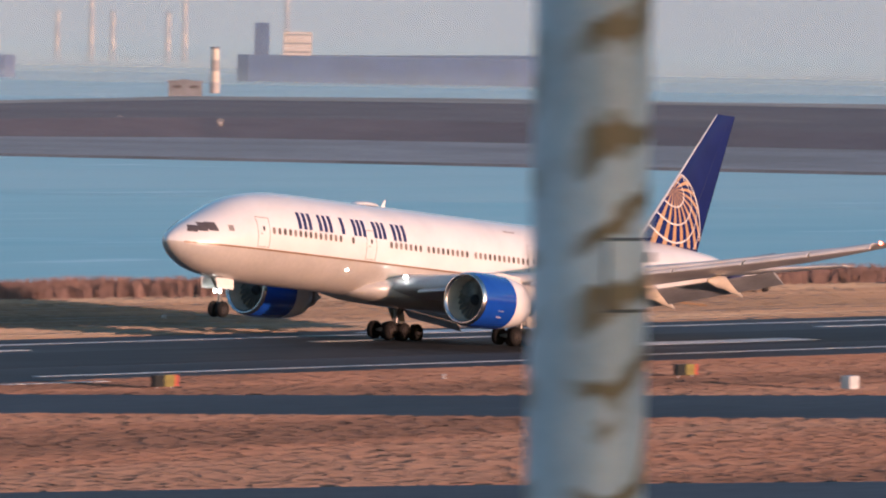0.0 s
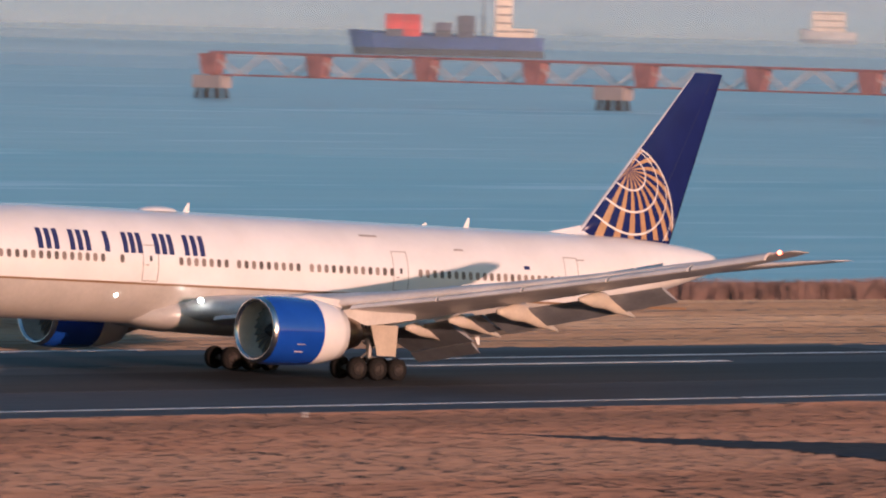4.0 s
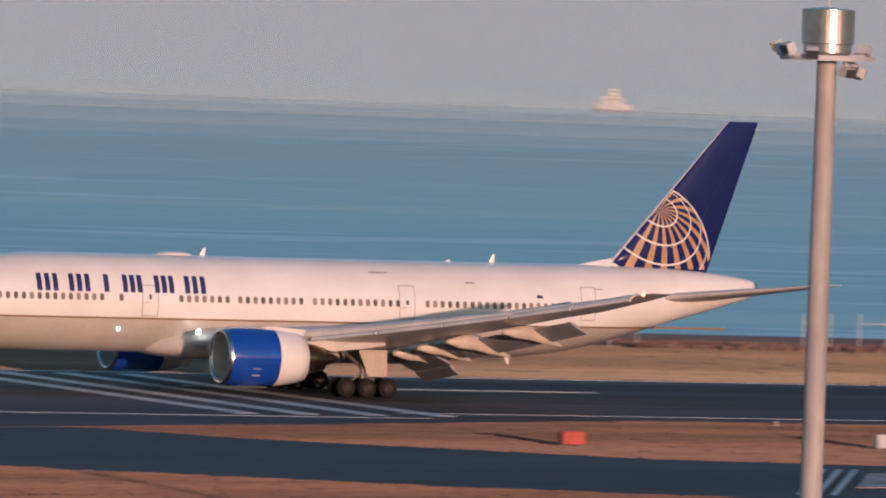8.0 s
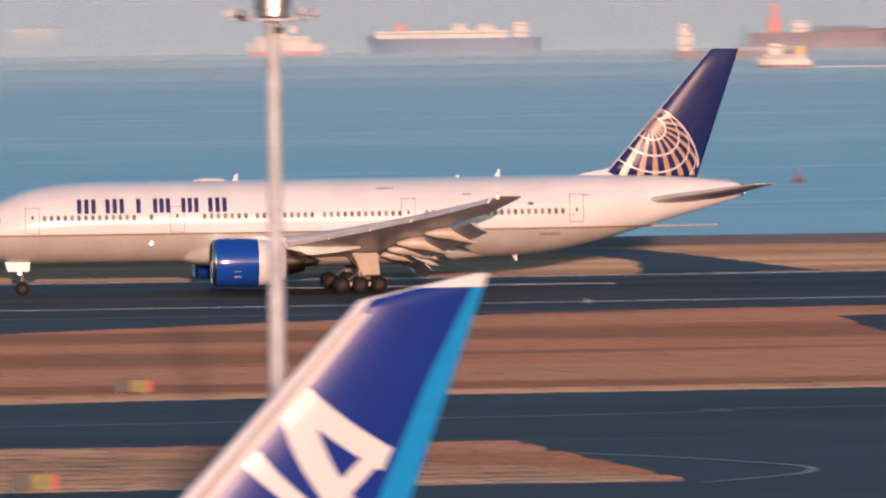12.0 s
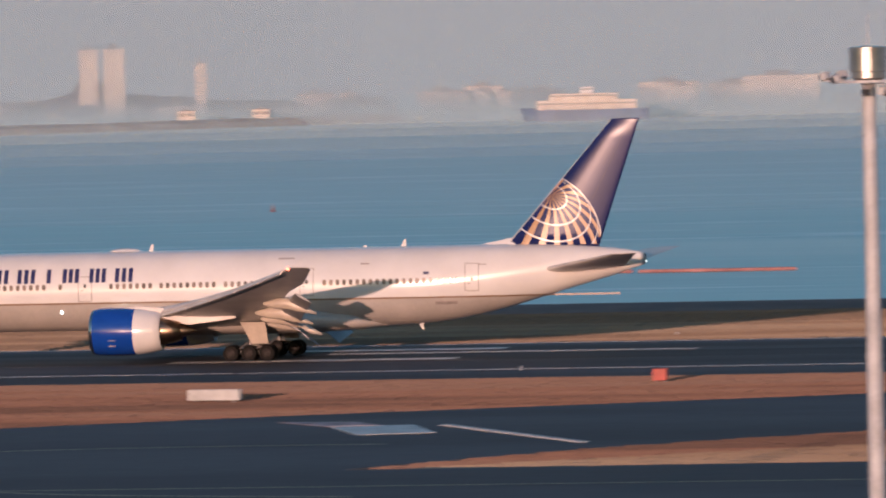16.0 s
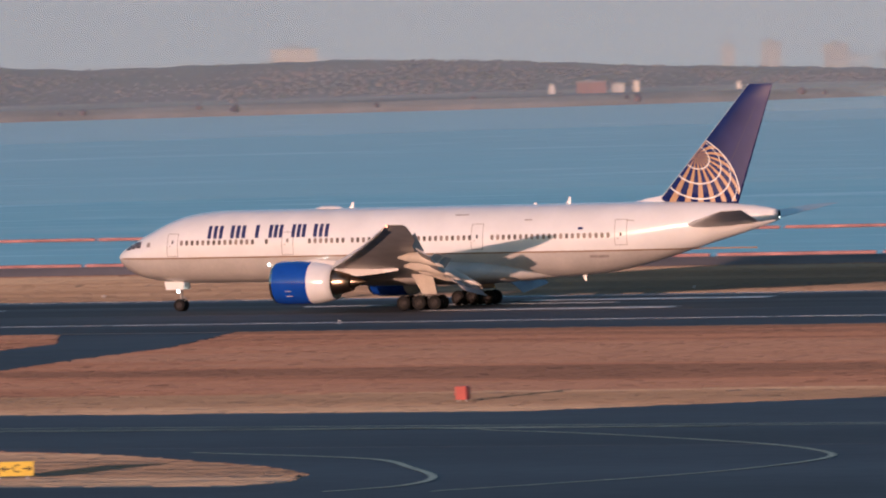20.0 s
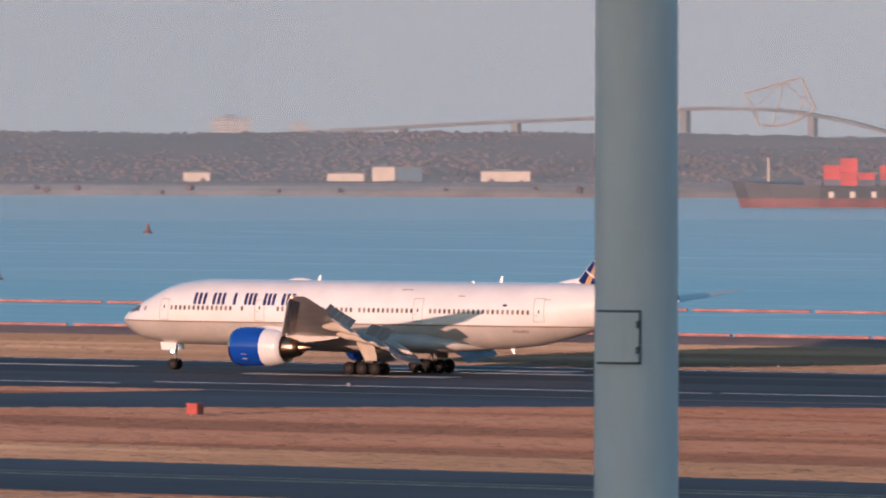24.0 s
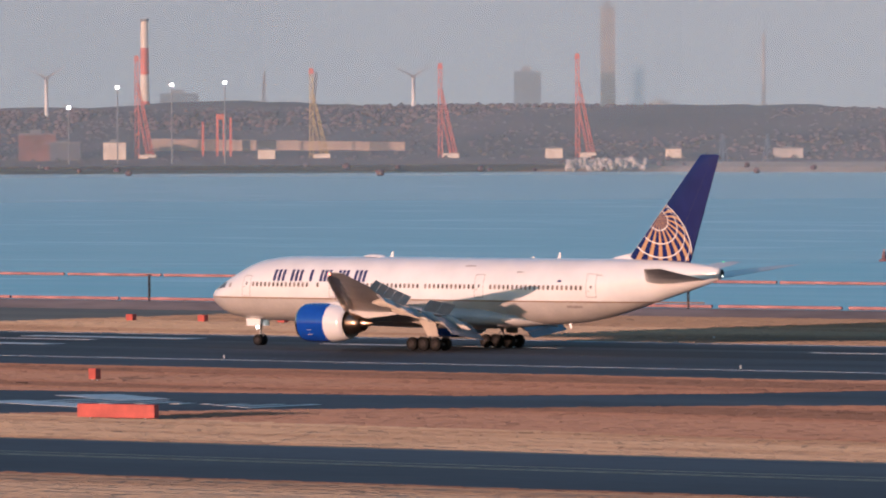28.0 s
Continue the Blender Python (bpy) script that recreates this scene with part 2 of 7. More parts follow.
def skin_patch(bm, a0, a1, z0, z1, out, side=-1, na=4, nz=4, lean=0.0, mat=0):
    """A thin painted or set-in patch that follows the fuselage side."""
    g = [[bm.verts.new(skin(a0 + (a1 - a0) * i / na + lean * j / nz, z0 + (z1 - z0) * j / nz, out, side)) for j in range(nz + 1)] for i in range(na + 1)]
    for i in range(na):
        for j in range(nz):
            q = (g[i][j], g[i + 1][j], g[i + 1][j + 1], g[i][j + 1])
            bm.faces.new(q if side < 0 else q[::-1]).material_index = mat


def build_fuselage(plane):
    bm = bmesh.new()
    stations = [0, 0.08, 0.25, 0.5, 0.8, 1.2, 1.6, 2.1, 2.7, 3.3, 4.0, 4.7, 5.5, 6.3, 7.2, 8.3, 9.5] + [10.5 + 1.5 * i for i in range(21)] + [41.5 + 1.0 * i for i in range(21)] + [62.2, 62.7]
    n = 56
    rings = []
    for a in stations:
        top, low, wide = hull(a)
        zc, hh = (top + low) / 2, (top - low) / 2
        kz = max(-0.98, min(0.98, (STRIPE_Z - zc) / hh))
        base = math.asin(kz)
        ring = []
        for i in range(n):
            # half the points above the colour break, half below
            if i <= n // 2:
                t = base + (math.pi - 2 * base) * i / (n // 2)
            else:
                t = math.pi - base + (math.pi + 2 * base) * (i - n // 2) / (n - n // 2)
            ring.append((a - GEAR_A, -wide * math.cos(t), zc + hh * math.sin(t)))
        rings.append(ring)
    rows = add_rings(bm, rings, cap0=True, cap1=False)
    bm.faces.ensure_lookup_table()
    for f in bm.faces:
        c = f.calc_center_median()
        f.material_index = 1 if c.z < STRIPE_Z + 0.01 else 0
    # exhaust pit at the tail
    r1 = [bm.verts.new(v.co + Vector((-0.5, 0, 0)) + (Vector((0, 0, 7.56)) - Vector((0, v.co.y, v.co.z))).dot(Vector((0, 0, 0))) * Vector((0, 0, 0))) for v in rows[-1]]
    for i in range(n):
        j = (i + 1) % n
        bm.faces.new((rows[-1][i], rows[-1][j], r1[j], r1[i])).material_index = 2
    bm.faces.new(r1).material_index = 2
    part("fuselage", bm, [M["white"], M["grey_belly"], M["dark"]], plane, "white upper and grey lower fuselage", smooth=True)
    # gold-brown line along the colour break
    for side in (-1, 1):
        bm = bmesh.new()
        skin_patch(bm, 0.7, 60.6, STRIPE_Z - 0.07, STRIPE_Z + 0.05, 0.012, side, na=80, nz=1)
        part("stripe", bm, M["gold_line"], plane, "thin gold-brown stripe")
    # wing to body fairing
    bm = bmesh.new()
    rings = []
    for a, w, lo, hi in ((17.8, 0.4, 2.7, 3.0), (19.0, 2.3, 2.28, 3.6), (21, 3.15, 2.08, 4.2), (25, 3.45, 1.98, 4.35), (31, 3.5, 1.95, 4.3), (36, 3.3, 2.0, 4.1), (39.5, 2.5, 2.2, 3.6), (42, 0.8, 2.42, 2.9)):
        zc, hh = (lo + hi) / 2, (hi - lo) / 2
        rings.append([(a - GEAR_A, w * math.copysign(abs(math.cos(t)) ** 0.7, math.cos(t)), zc + hh * math.copysign(abs(math.sin(t)) ** 0.8, math.sin(t))) for t in (2 * math.pi * (i + 0.5) / 28 for i in range(28))])
    add_rings(bm, rings)
    part("belly_fairing", bm, M["grey_belly"], plane, smooth=True)


def build_cabin_details(plane):
    # cockpit panes
    for side in (-1, 1):
        for a0, a1, z0, z1, lean in ((1.02, 1.62, 5.42, 5.86, 0.34), (1.72, 2.30, 5.52, 6.10, 0.22), (2.40, 3.02, 5.60, 6.16, -0.06)):
            bm = bmesh.new()
            skin_patch(bm, a0, a1, z0, z1, 0.02, side, 3, 3, lean)
            part("cockpit_pane", bm, M["pane"], plane, "dark cockpit window pane")
        # passenger and cargo doors: seam frames
        for a0, w, z0, z1 in ((6.05, 1.12, 4.85, 6.85), (17.3, 1.12, 4.85, 6.85), (35.35, 1.12, 5.0, 7.2), (48.6, 1.12, 5.15, 7.36)):
            bm = bmesh.new()
            s = 0.05
            for b0, b1, c0, c1 in ((a0, a0 + w, z1 - s, z1), (a0, a0 + w, z0, z0 + s), (a0, a0 + s, z0 + s, z1 - s), (a0 + w - s, a0 + w, z0 + s, z1 - s)):
                skin_patch(bm, b0, b1, c0, c1, 0.008, side, 2, 5)
            d = part("cabin_door", bm, M["seam"], plane, "white cabin door outlined by its seam")
            bm = bmesh.new()
            skin_patch(bm, a0 + 0.48, a0 + 0.66, 5.95, 6.25, 0.01, side, 1, 2)
            part("door_window", bm, M["pane"], d)
            bm = bmesh.new()
            skin_patch(bm, a0 + 0.2, a0 + 0.42, 5.72, 5.78, 0.012, side, 1, 1)
            part("door_handle", bm, M["seam"], d)
    # cabin windows, each an oval pane
    rows = [(7.55, 14), (15.85, 1), (20.0, 7), (24.1, 9), (29.35, 12), (37.35, 21)]
    for side in (-1, 1):
        bm = bmesh.new()
        ring = []
        for i in range(10):
            t = 2 * math.pi * i / 10
            ring.append((0.125 * math.copysign(abs(math.cos(t)) ** 0.6, math.cos(t)), 0, 0.20 * math.copysign(abs(math.sin(t)) ** 0.6, math.sin(t))))
        inner = [(x, side * 0.012, z) for x, y, z in ring]
        outer = [(x * 1.28, side * 0.004, z * 1.2) for x, y, z in ring]
        a, b = [bm.verts.new(p) for p in outer], [bm.verts.new(p) for p in inner]
        for i in range(10):
            j = (i + 1) % 10
            bm.faces.new((a[i], a[j], b[j], b[i])).material_index = 1
        bm.faces.new(b)
        me = bpy.data.meshes.new("cabin_window")
        bm.to_mesh(me)
        bm.free()
        me.materials.append(M["cabin_glass"])
        me.materials.append(M["seam"])
        for a0, count in rows:
            for i in range(count):
                a = a0 + 0.535 * i
                p, q = skin(a, 5.98, 0.008, side), skin(a, 6.08, 0.008, side)
                tilt = math.atan2((q.y - p.y), (q.z - p.z))
                dp = skin(a + 0.3, 6.03, 0.008, side) - skin(a - 0.3, 6.03, 0.008, side)
                shared("cabin_window", me, plane, Matrix.Translation(skin(a, 6.03, 0.008, side)) @ Euler((-tilt, 0, math.atan2(dp.y, dp.x))).to_matrix().to_4x4())
    # the name on the side: plain upright bars in its colour
    for side in (-1, 1):
        for a0, bars in ((10.1, (0, 0.55, 1.1)), (12.3, (0, 0.55, 1.1)), (14.6, (0.1,)), (16.0, (0, 0.5, 1.0)), (18.2, (0, 0.5, 1.0)), (20.3, (0, 0.55, 1.1))):
            for o in bars:
                bm = bmesh.new()
                skin_patch(bm, a0 + o, a0 + o + 0.34, 6.36, 7.46, 0.012, side, 1, 6)
                part("name_bar", bm, M["letter"], plane, "plain navy painted bar")
    # registration and small marks, as plain bars
    for a0, a1, z0, z1, mat in ((46.2, 47.9, 4.12, 4.36, "seam"), (45.3, 45.75, 6.55, 6.75, "letter"), (49.6, 50.3, 7.2, 7.26, "seam"), (40.2, 40.9, 7.4, 7.5, "seam"), (33.5, 34.8, 7.92, 8.02, "seam"), (3.75, 4.15, 5.7, 6.1, "seam")):
        bm = bmesh.new()
        skin_patch(bm, a0, a1, z0, z1, 0.01, -1, 2, 2)
        part("small_mark", bm, M[mat], plane, "small painted mark")
    # dome and antennas on the crown
    bm = bmesh.new()
    rings = []
    for k, (s, w, hgt) in enumerate(((-1.35, 0.1, 0.03), (-1.1, 0.45, 0.16), (-0.5, 0.62, 0.27), (0.3, 0.64, 0.28), (0.9, 0.5, 0.2), (1.3, 0.12, 0.04))):
        rings.append([(20.6 - GEAR_A + s, w * math.cos(t), 8.72 + hgt * math.sin(t)) for t in (math.pi * i / 10 for i in range(11))])
    add_rings(bm, rings, close=False, cap0=False, cap1=False)
    part("antenna_dome", bm, M["white"], plane, smooth=True)
    for a, hgt in ((22.6, 0.55), (43.2, 0.6), (40.0, 0.18)):
        bm = bmesh.new()
        add_rings(bm, [[(a - GEAR_A - 0.22, 0, 8.7), (a - GEAR_A, 0.05, 8.7), (a - GEAR_A + 0.22, 0, 8.7), (a - GEAR_A, -0.05, 8.7)],
                       [(a - GEAR_A + 0.1, 0, 8.7 + hgt), (a - GEAR_A + 0.18, 0.02, 8.7 + hgt), (a - GEAR_A + 0.26, 0, 8.7 + hgt), (a - GEAR_A + 0.18, -0.02, 8.7 + hgt)]])
        part("blade_antenna", bm, M["white"], plane)
    for a, drop in ((27.5, 0.3), (44.5, 0.45)):
        bm = bmesh.new()
        add_rings(bm, [[(a - GEAR_A - 0.2, 0, hull(a)[1] + 0.05), (a - GEAR_A, 0.05, hull(a)[1] + 0.05), (a - GEAR_A + 0.2, 0, hull(a)[1] + 0.05), (a - GEAR_A, -0.05, hull(a)[1] + 0.05)],
                       [(a - GEAR_A + 0.1, 0, hull(a)[1] - drop), (a - GEAR_A + 0.18, 0.02, hull(a)[1] - drop), (a - GEAR_A + 0.26, 0, hull(a)[1] - drop), (a - GEAR_A + 0.18, -0.02, hull(a)[1] - drop)]])
        part("belly_antenna", bm, M["white"], plane)


def foil(chord, thick, n=9):
    """Half outlines of a wing section as (along, height): upper from front to back, then lower back to front."""
    xs = [0.5 - 0.5 * math.cos(math.pi * i / n) for i in range(n + 1)]
    y = lambda x: 5 * thick * (0.2969 * math.sqrt(x) - 0.1260 * x - 0.3516 * x * x + 0.2843 * x ** 3 - 0.1015 * x ** 4)
    up = [(x * chord, y(x) * chord) for x in xs]
    lo = [(x * chord, -y(x) * chord) for x in xs[1:-1]][::-1]
    return up + lo


WING_LE = table([0, 3.1, 9.6, 30.15], [18.4, 20.6, 25.3, 40.35])
WING_TE = table([0, 3.1, 9.6, 12, 30.15], [36.4, 36.4, 36.0, 36.35, 41.95])


def wing_z(b):
    return 3.0 + 0.126 * max(0, b - 3) + 0.0020 * max(0, b - 3) ** 2


def wing_pt(b, share, up=0.0, side=-1):
    le, te = WING_LE(b)[0], WING_TE(b)[0]
    return Vector((le + (te - le) * share - GEAR_A, side * b, wing_z(b) + up + 0.02 * (te - le) * (0.4 - share)))


WINGS = []


def build_wing(plane, side):
    bm = bmesh.new()
    rings = []
    for b in (1.5, 3.1, 5, 7.5, 9.6, 12, 15, 18, 21, 24, 27, 29.2, 30.0, 30.17):
        le, te = WING_LE(b)[0], WING_TE(b)[0]
        c = (te - le) * (0.86 if b < 22.5 else 1.0)
        th = 0.135 - 0.04 * b / 30
        if b > 29.9:
            th, c = th * 0.4, c * 0.9
        rings.append([(le + x - GEAR_A, side * b, wing_z(b) + z * (1.45 if z > 0 else 0.5) + 0.02 * (0.4 * c - x)) for x, z in foil(c, th)])
    add_rings(bm, rings)
    wing = part("wing", bm, M["wing_grey"], plane, "grey painted wing", smooth=True)
    # slats along the front edge, drooped
    for b0, b1 in ((4.6, 8.6), (10.8, 14.6), (14.75, 18.4), (18.55, 22.2), (22.35, 25.8), (25.95, 29.2)):
        bm = bmesh.new()
        rings = []
        for b in (b0, b1):
            le, te = WING_LE(b)[0], WING_TE(b)[0]
            c = 0.13 * (te - le) + 0.35
            o = Vector((le - 0.42 - GEAR_A, side * b, wing_z(b) - 0.18))
            rings.append([o + Vector((x, 0, z)) for x, z in ((0, -0.12), (0.1, 0.06), (0.45 * c, 0.22), (c, 0.34), (c, 0.29), (0.45 * c, 0.08), (0.15, -0.16))])
        add_rings(bm, rings)
        part("slat", bm, M["wing_grey"], wing, "extended grey slat")
    # flaps behind, drooped; inboard ones steeper
    for b0, b1, ang, share, chord in ((3.6, 8.7, 30, 0.86, 2.3), (8.9, 11.1, 26, 0.86, 1.9), (11.3, 21.6, 31, 0.87, 1.75)):
        for sec, (off, drop, cc, aa) in enumerate(((0.05, -0.22, chord, ang),)):
            bm = bmesh.new()
            rings = []
            for b in (b0, (b0 + b1) / 2, b1):
                le, te = WING_LE(b)[0], WING_TE(b)[0]
                o = Vector((le + (te - le) * share + 0.25 - GEAR_A, side * b, wing_z(b) - 0.32))
                c = cc * (1.0 if b1 < 12 else 1.1 - 0.25 * (b - b0) / (b1 - b0))
                ca, sa = math.cos(radians(aa)), math.sin(radians(aa))
                rings.append([o + Vector((x * ca + z * sa, 0, -x * sa + z * ca)) for x, z in foil(c, 0.11, 7)])
            add_rings(bm, rings)
            part("flap", bm, M["flap_shaded"], wing, "drooped landing flap", smooth=False)
    # second, steeper flap element inboard
    bm = bmesh.new()
    rings = []
    for b in (3.7, 8.6):
        le, te = WING_LE(b)[0], WING_TE(b)[0]
        o = Vector((le + (te - le) * 0.86 + 2.15 - GEAR_A, side * b, wing_z(b) - 1.5))
        ca, sa = math.cos(radians(40)), math.sin(radians(40))
        rings.append([o + Vector((x * ca + z * sa, 0, -x * sa + z * ca)) for x, z in foil(0.9, 0.12, 6)])
    add_rings(bm, rings)
    part("flap", bm, M["flap_shaded"], wing)
    # spoilers raised on the upper side
    for b0, b1, ang in ((4.2, 6.3, 48), (6.45, 8.5, 48), (12.0, 13.9, 46), (14.05, 15.95, 46), (16.1, 18.0, 46), (18.15, 20.0, 46), (20.15, 21.7, 46)):
        bm = bmesh.new()
        ca, sa = math.cos(radians(ang)), math.sin(radians(ang))
        rings = []
        for b in (b0, b1):
            le, te = WING_LE(b)[0], WING_TE(b)[0]
            c = 1.35 if b < 10 else 1.15
            o = Vector((le + (te - le) * 0.80 - GEAR_A - 0.2, side * b, wing_z(b) + 0.14))
            rings.append([o + Vector((x * ca - z * sa, 0, x * sa + z * ca)) for x, z in ((0, 0), (c, 0.0), (c, 0.03), (0, 0.09))])
        add_rings(bm, rings)
        part("spoiler", bm, M["wing_grey"], wing, "raised spoiler panel")
    # flap track fairings
    for b, ln, sc in ((6.6, 4.4, 1.3), (10.0, 3.9, 1.1), (13.6, 4.6, 1.3), (18.4, 4.2, 1.15)):
        bm = bmesh.new()
        te, le = WING_TE(b)[0], WING_LE(b)[0]
        rings = []
        for s in (0, 0.08, 0.25, 0.45, 0.65, 0.85, 1.0):
            r = 0.34 * sc * math.sin(math.pi * min(0.97, max(0.03, s)) ** 0.8) + 0.02
            droop = 0.0 if s < 0.45 else (s - 0.45) * ln * 0.36
            c = Vector((te - 0.62 * ln + s * ln - GEAR_A, side * b, wing_z(b) - 0.55 - droop))
            rings.append([c + Vector((0, 0.62 * r * math.cos(t), 1.15 * r * math.sin(t))) for t in (2 * math.pi * i / 12 for i in range(12))])
        add_rings(bm, rings)
        part("flap_fairing", bm, M["flap_grey"], wing, "canoe-shaped flap fairing", smooth=True)
    # tip lamp
    bm = bmesh.new()
    bmesh.ops.create_icosphere(bm, subdivisions=2, radius=0.13, matrix=Matrix.Translation((WING_LE(29.5)[0] + 0.15 - GEAR_A, side * 29.6, wing_z(29.5) + 0.06)))
    part("tip_lamp", bm, M["lamp_red"] if side < 0 else M["lamp_green"], wing, "lit wing tip lamp")
    WINGS.append((wing, side))


def build_engine(plane, side):
    x0, y0, z0 = 20.0 - GEAR_A, side * 9.6, 2.62
    eng = part("engine", *engine_cowl(x0, y0, z0), plane, "blue and white turbofan engine", smooth=True)
    bm = bmesh.new()
    add_lathe(bm, [(0.16, 1.52), (0.04, 1.59), (0.0, 1.66), (0.05, 1.73), (0.2, 1.785), (0.30, 1.805)], (x0, y0, z0), n=40)
    part("inlet_lip", bm, M["bare"], eng, "polished metal inlet lip", smooth=True)
    bm = bmesh.new()
    add_lathe(bm, [(0.16, 1.50), (0.7, 1.44), (1.5, 1.46), (1.55, 0.4)], (x0, y0, z0), n=40)
    part("inlet_duct", bm, M["flap_grey"], eng, smooth=True)
    for k in range(22):
        bm = bmesh.new()
        a = 2 * math.pi * k / 22
        m = Matrix.Translation((x0 + 1.35, y0, z0)) @ Matrix.Rotation(a, 4, "X")
        add_rings(bm, [[m @ Vector(p) for p in ((0.1, -0.12, 0.35), (-0.08, 0.12, 0.35), (-0.06, 0.14, 0.35), (0.12, -0.10, 0.35))],
                       [m @ Vector(p) for p in ((0.1, -0.22, 1.43), (-0.12, 0.12, 1.43), (-0.10, 0.14, 1.43), (0.12, -0.20, 1.43))]])
        part("fan_blade", bm, M["steel"], eng)
    bm = bmesh.new()
    add_lathe(bm, [(0.75, 0.02), (0.95, 0.2), (1.2, 0.36), (1.5, 0.42)], (x0, y0, z0), n=20)
    part("spinner", bm, M["dark"], eng, smooth=True)
    bm = bmesh.new()
    add_lathe(bm, [(5.0, 1.14), (5.9, 1.06), (6.5, 0.93), (7.15, 0.76), (7.18, 0.70), (6.6, 0.72)], (x0, y0, z0), n=32)
    part("core_cowl", bm, M["hot"], eng, "heat-stained metal core cowl", smooth=True)
    bm = bmesh.new()
    add_lathe(bm, [(6.6, 0.60), (7.2, 0.52), (7.8, 0.32), (8.4, 0.04)], (x0, y0, z0), n=24)
    part("exhaust_cone", bm, M["hot"], eng, smooth=True)
    bm = bmesh.new()
    rings = []
    for a, zlo, zhi, w in ((22.0, 4.15, 4.42, 0.12), (23.5, 3.9, 4.62, 0.30), (25.5, 3.5, 4.45, 0.36), (27.8, 3.1, 4.15, 0.34), (30.2, 3.35, 3.95, 0.22), (31.5, 3.55, 3.8, 0.05)):
        rings.append([(a - GEAR_A, y0 + sx * w, zz) for sx, zz in ((-1, zlo), (1, zlo), (1, zhi), (-1, zhi))])
    add_rings(bm, rings)
    part("pylon", bm, M["wing_grey"], eng, "grey engine pylon")
    bm = bmesh.new()
    add_box(bm, x0 + 1.3, y0 + side * -1.95, z0 + 0.55, x0 + 2.5, y0 + side * -1.55, z0 + 0.62)
    part("strake", bm, M["blue"], eng)
    # plain shape of the badge on the cowl
    bm = bmesh.new()
    for k in range(2):
        t = radians(200 + 14 * k) if side < 0 else radians(-20 - 14 * k)
        r = 1.885
        add_box(bm, -0.28, -0.008, -0.1, 0.28, 0.008, 0.1, Matrix.Translation((x0 + 1.9, y0 + r * math.cos(t), z0 + r * math.sin(t))) @ Matrix.Rotation(t - math.pi / 2, 4, "X"))
    part("badge", bm, M["flap_grey"], eng)


def engine_cowl(x0, y0, z0):
    bm = bmesh.new()
    prof = [(0.28, 1.80), (0.6, 1.86), (1.2, 1.89), (2.0, 1.89), (2.8, 1.87), (3.55, 1.83), (3.57, 1.83), (4.2, 1.77), (5.0, 1.63), (5.65, 1.47), (5.66, 1.40), (5.0, 1.42), (4.6, 1.2)]
    add_lathe(bm, prof, (x0, y0, z0), n=48)
    for f in bm.faces:
        x = f.calc_center_median().x - x0
        f.material_index = 0 if x < 3.56 else 1
    return bm, [M["blue"], M["white"]]


def wheel_meshes(r, w):
    """A tyre and a rim, turned about the y axis, shared by wheels of one size."""
    bm = bmesh.new()
    add_lathe(bm, [(-0.5 * w, 0.55 * r), (-0.5 * w, 0.82 * r), (-0.40 * w, 0.95 * r), (-0.2 * w, r), (0.2 * w, r), (0.40 * w, 0.95 * r), (0.5 * w, 0.82 * r), (0.5 * w, 0.55 * r)], (0, 0, 0), "y", 24)
    t = bpy.data.meshes.new("tyre")
    bm.to_mesh(t)
    bm.free()
    t.materials.append(M["rubber"])
    t.polygons.foreach_set("use_smooth", [True] * len(t.polygons))
    bm = bmesh.new()
    add_lathe(bm, [(-0.36 * w, 0.05), (-0.32 * w, 0.3 * r), (-0.45 * w, 0.5 * r), (-0.48 * w, 0.56 * r), (0.48 * w, 0.56 * r), (0.45 * w, 0.5 * r), (0.32 * w, 0.3 * r), (0.36 * w, 0.05)], (0, 0, 0), "y", 16, close_ends=True)
    for k in range(6):
        a = 2 * math.pi * k / 6
        add_box(bm, -0.04, -0.44 * w, 0.26 * r, 0.04, 0.44 * w, 0.36 * r, Matrix.Rotation(a, 4, "Y"))
    h = bpy.data.meshes.new("rim")
    bm.to_mesh(h)
    bm.free()
    h.materials.append(M["rim"])
    return t, h


def add_wheel(leg, meshes, p):
    w = shared("wheel", meshes[0], leg, Matrix.Translation(p))
    shared("rim", meshes[1], w, Matrix.Identity(4))


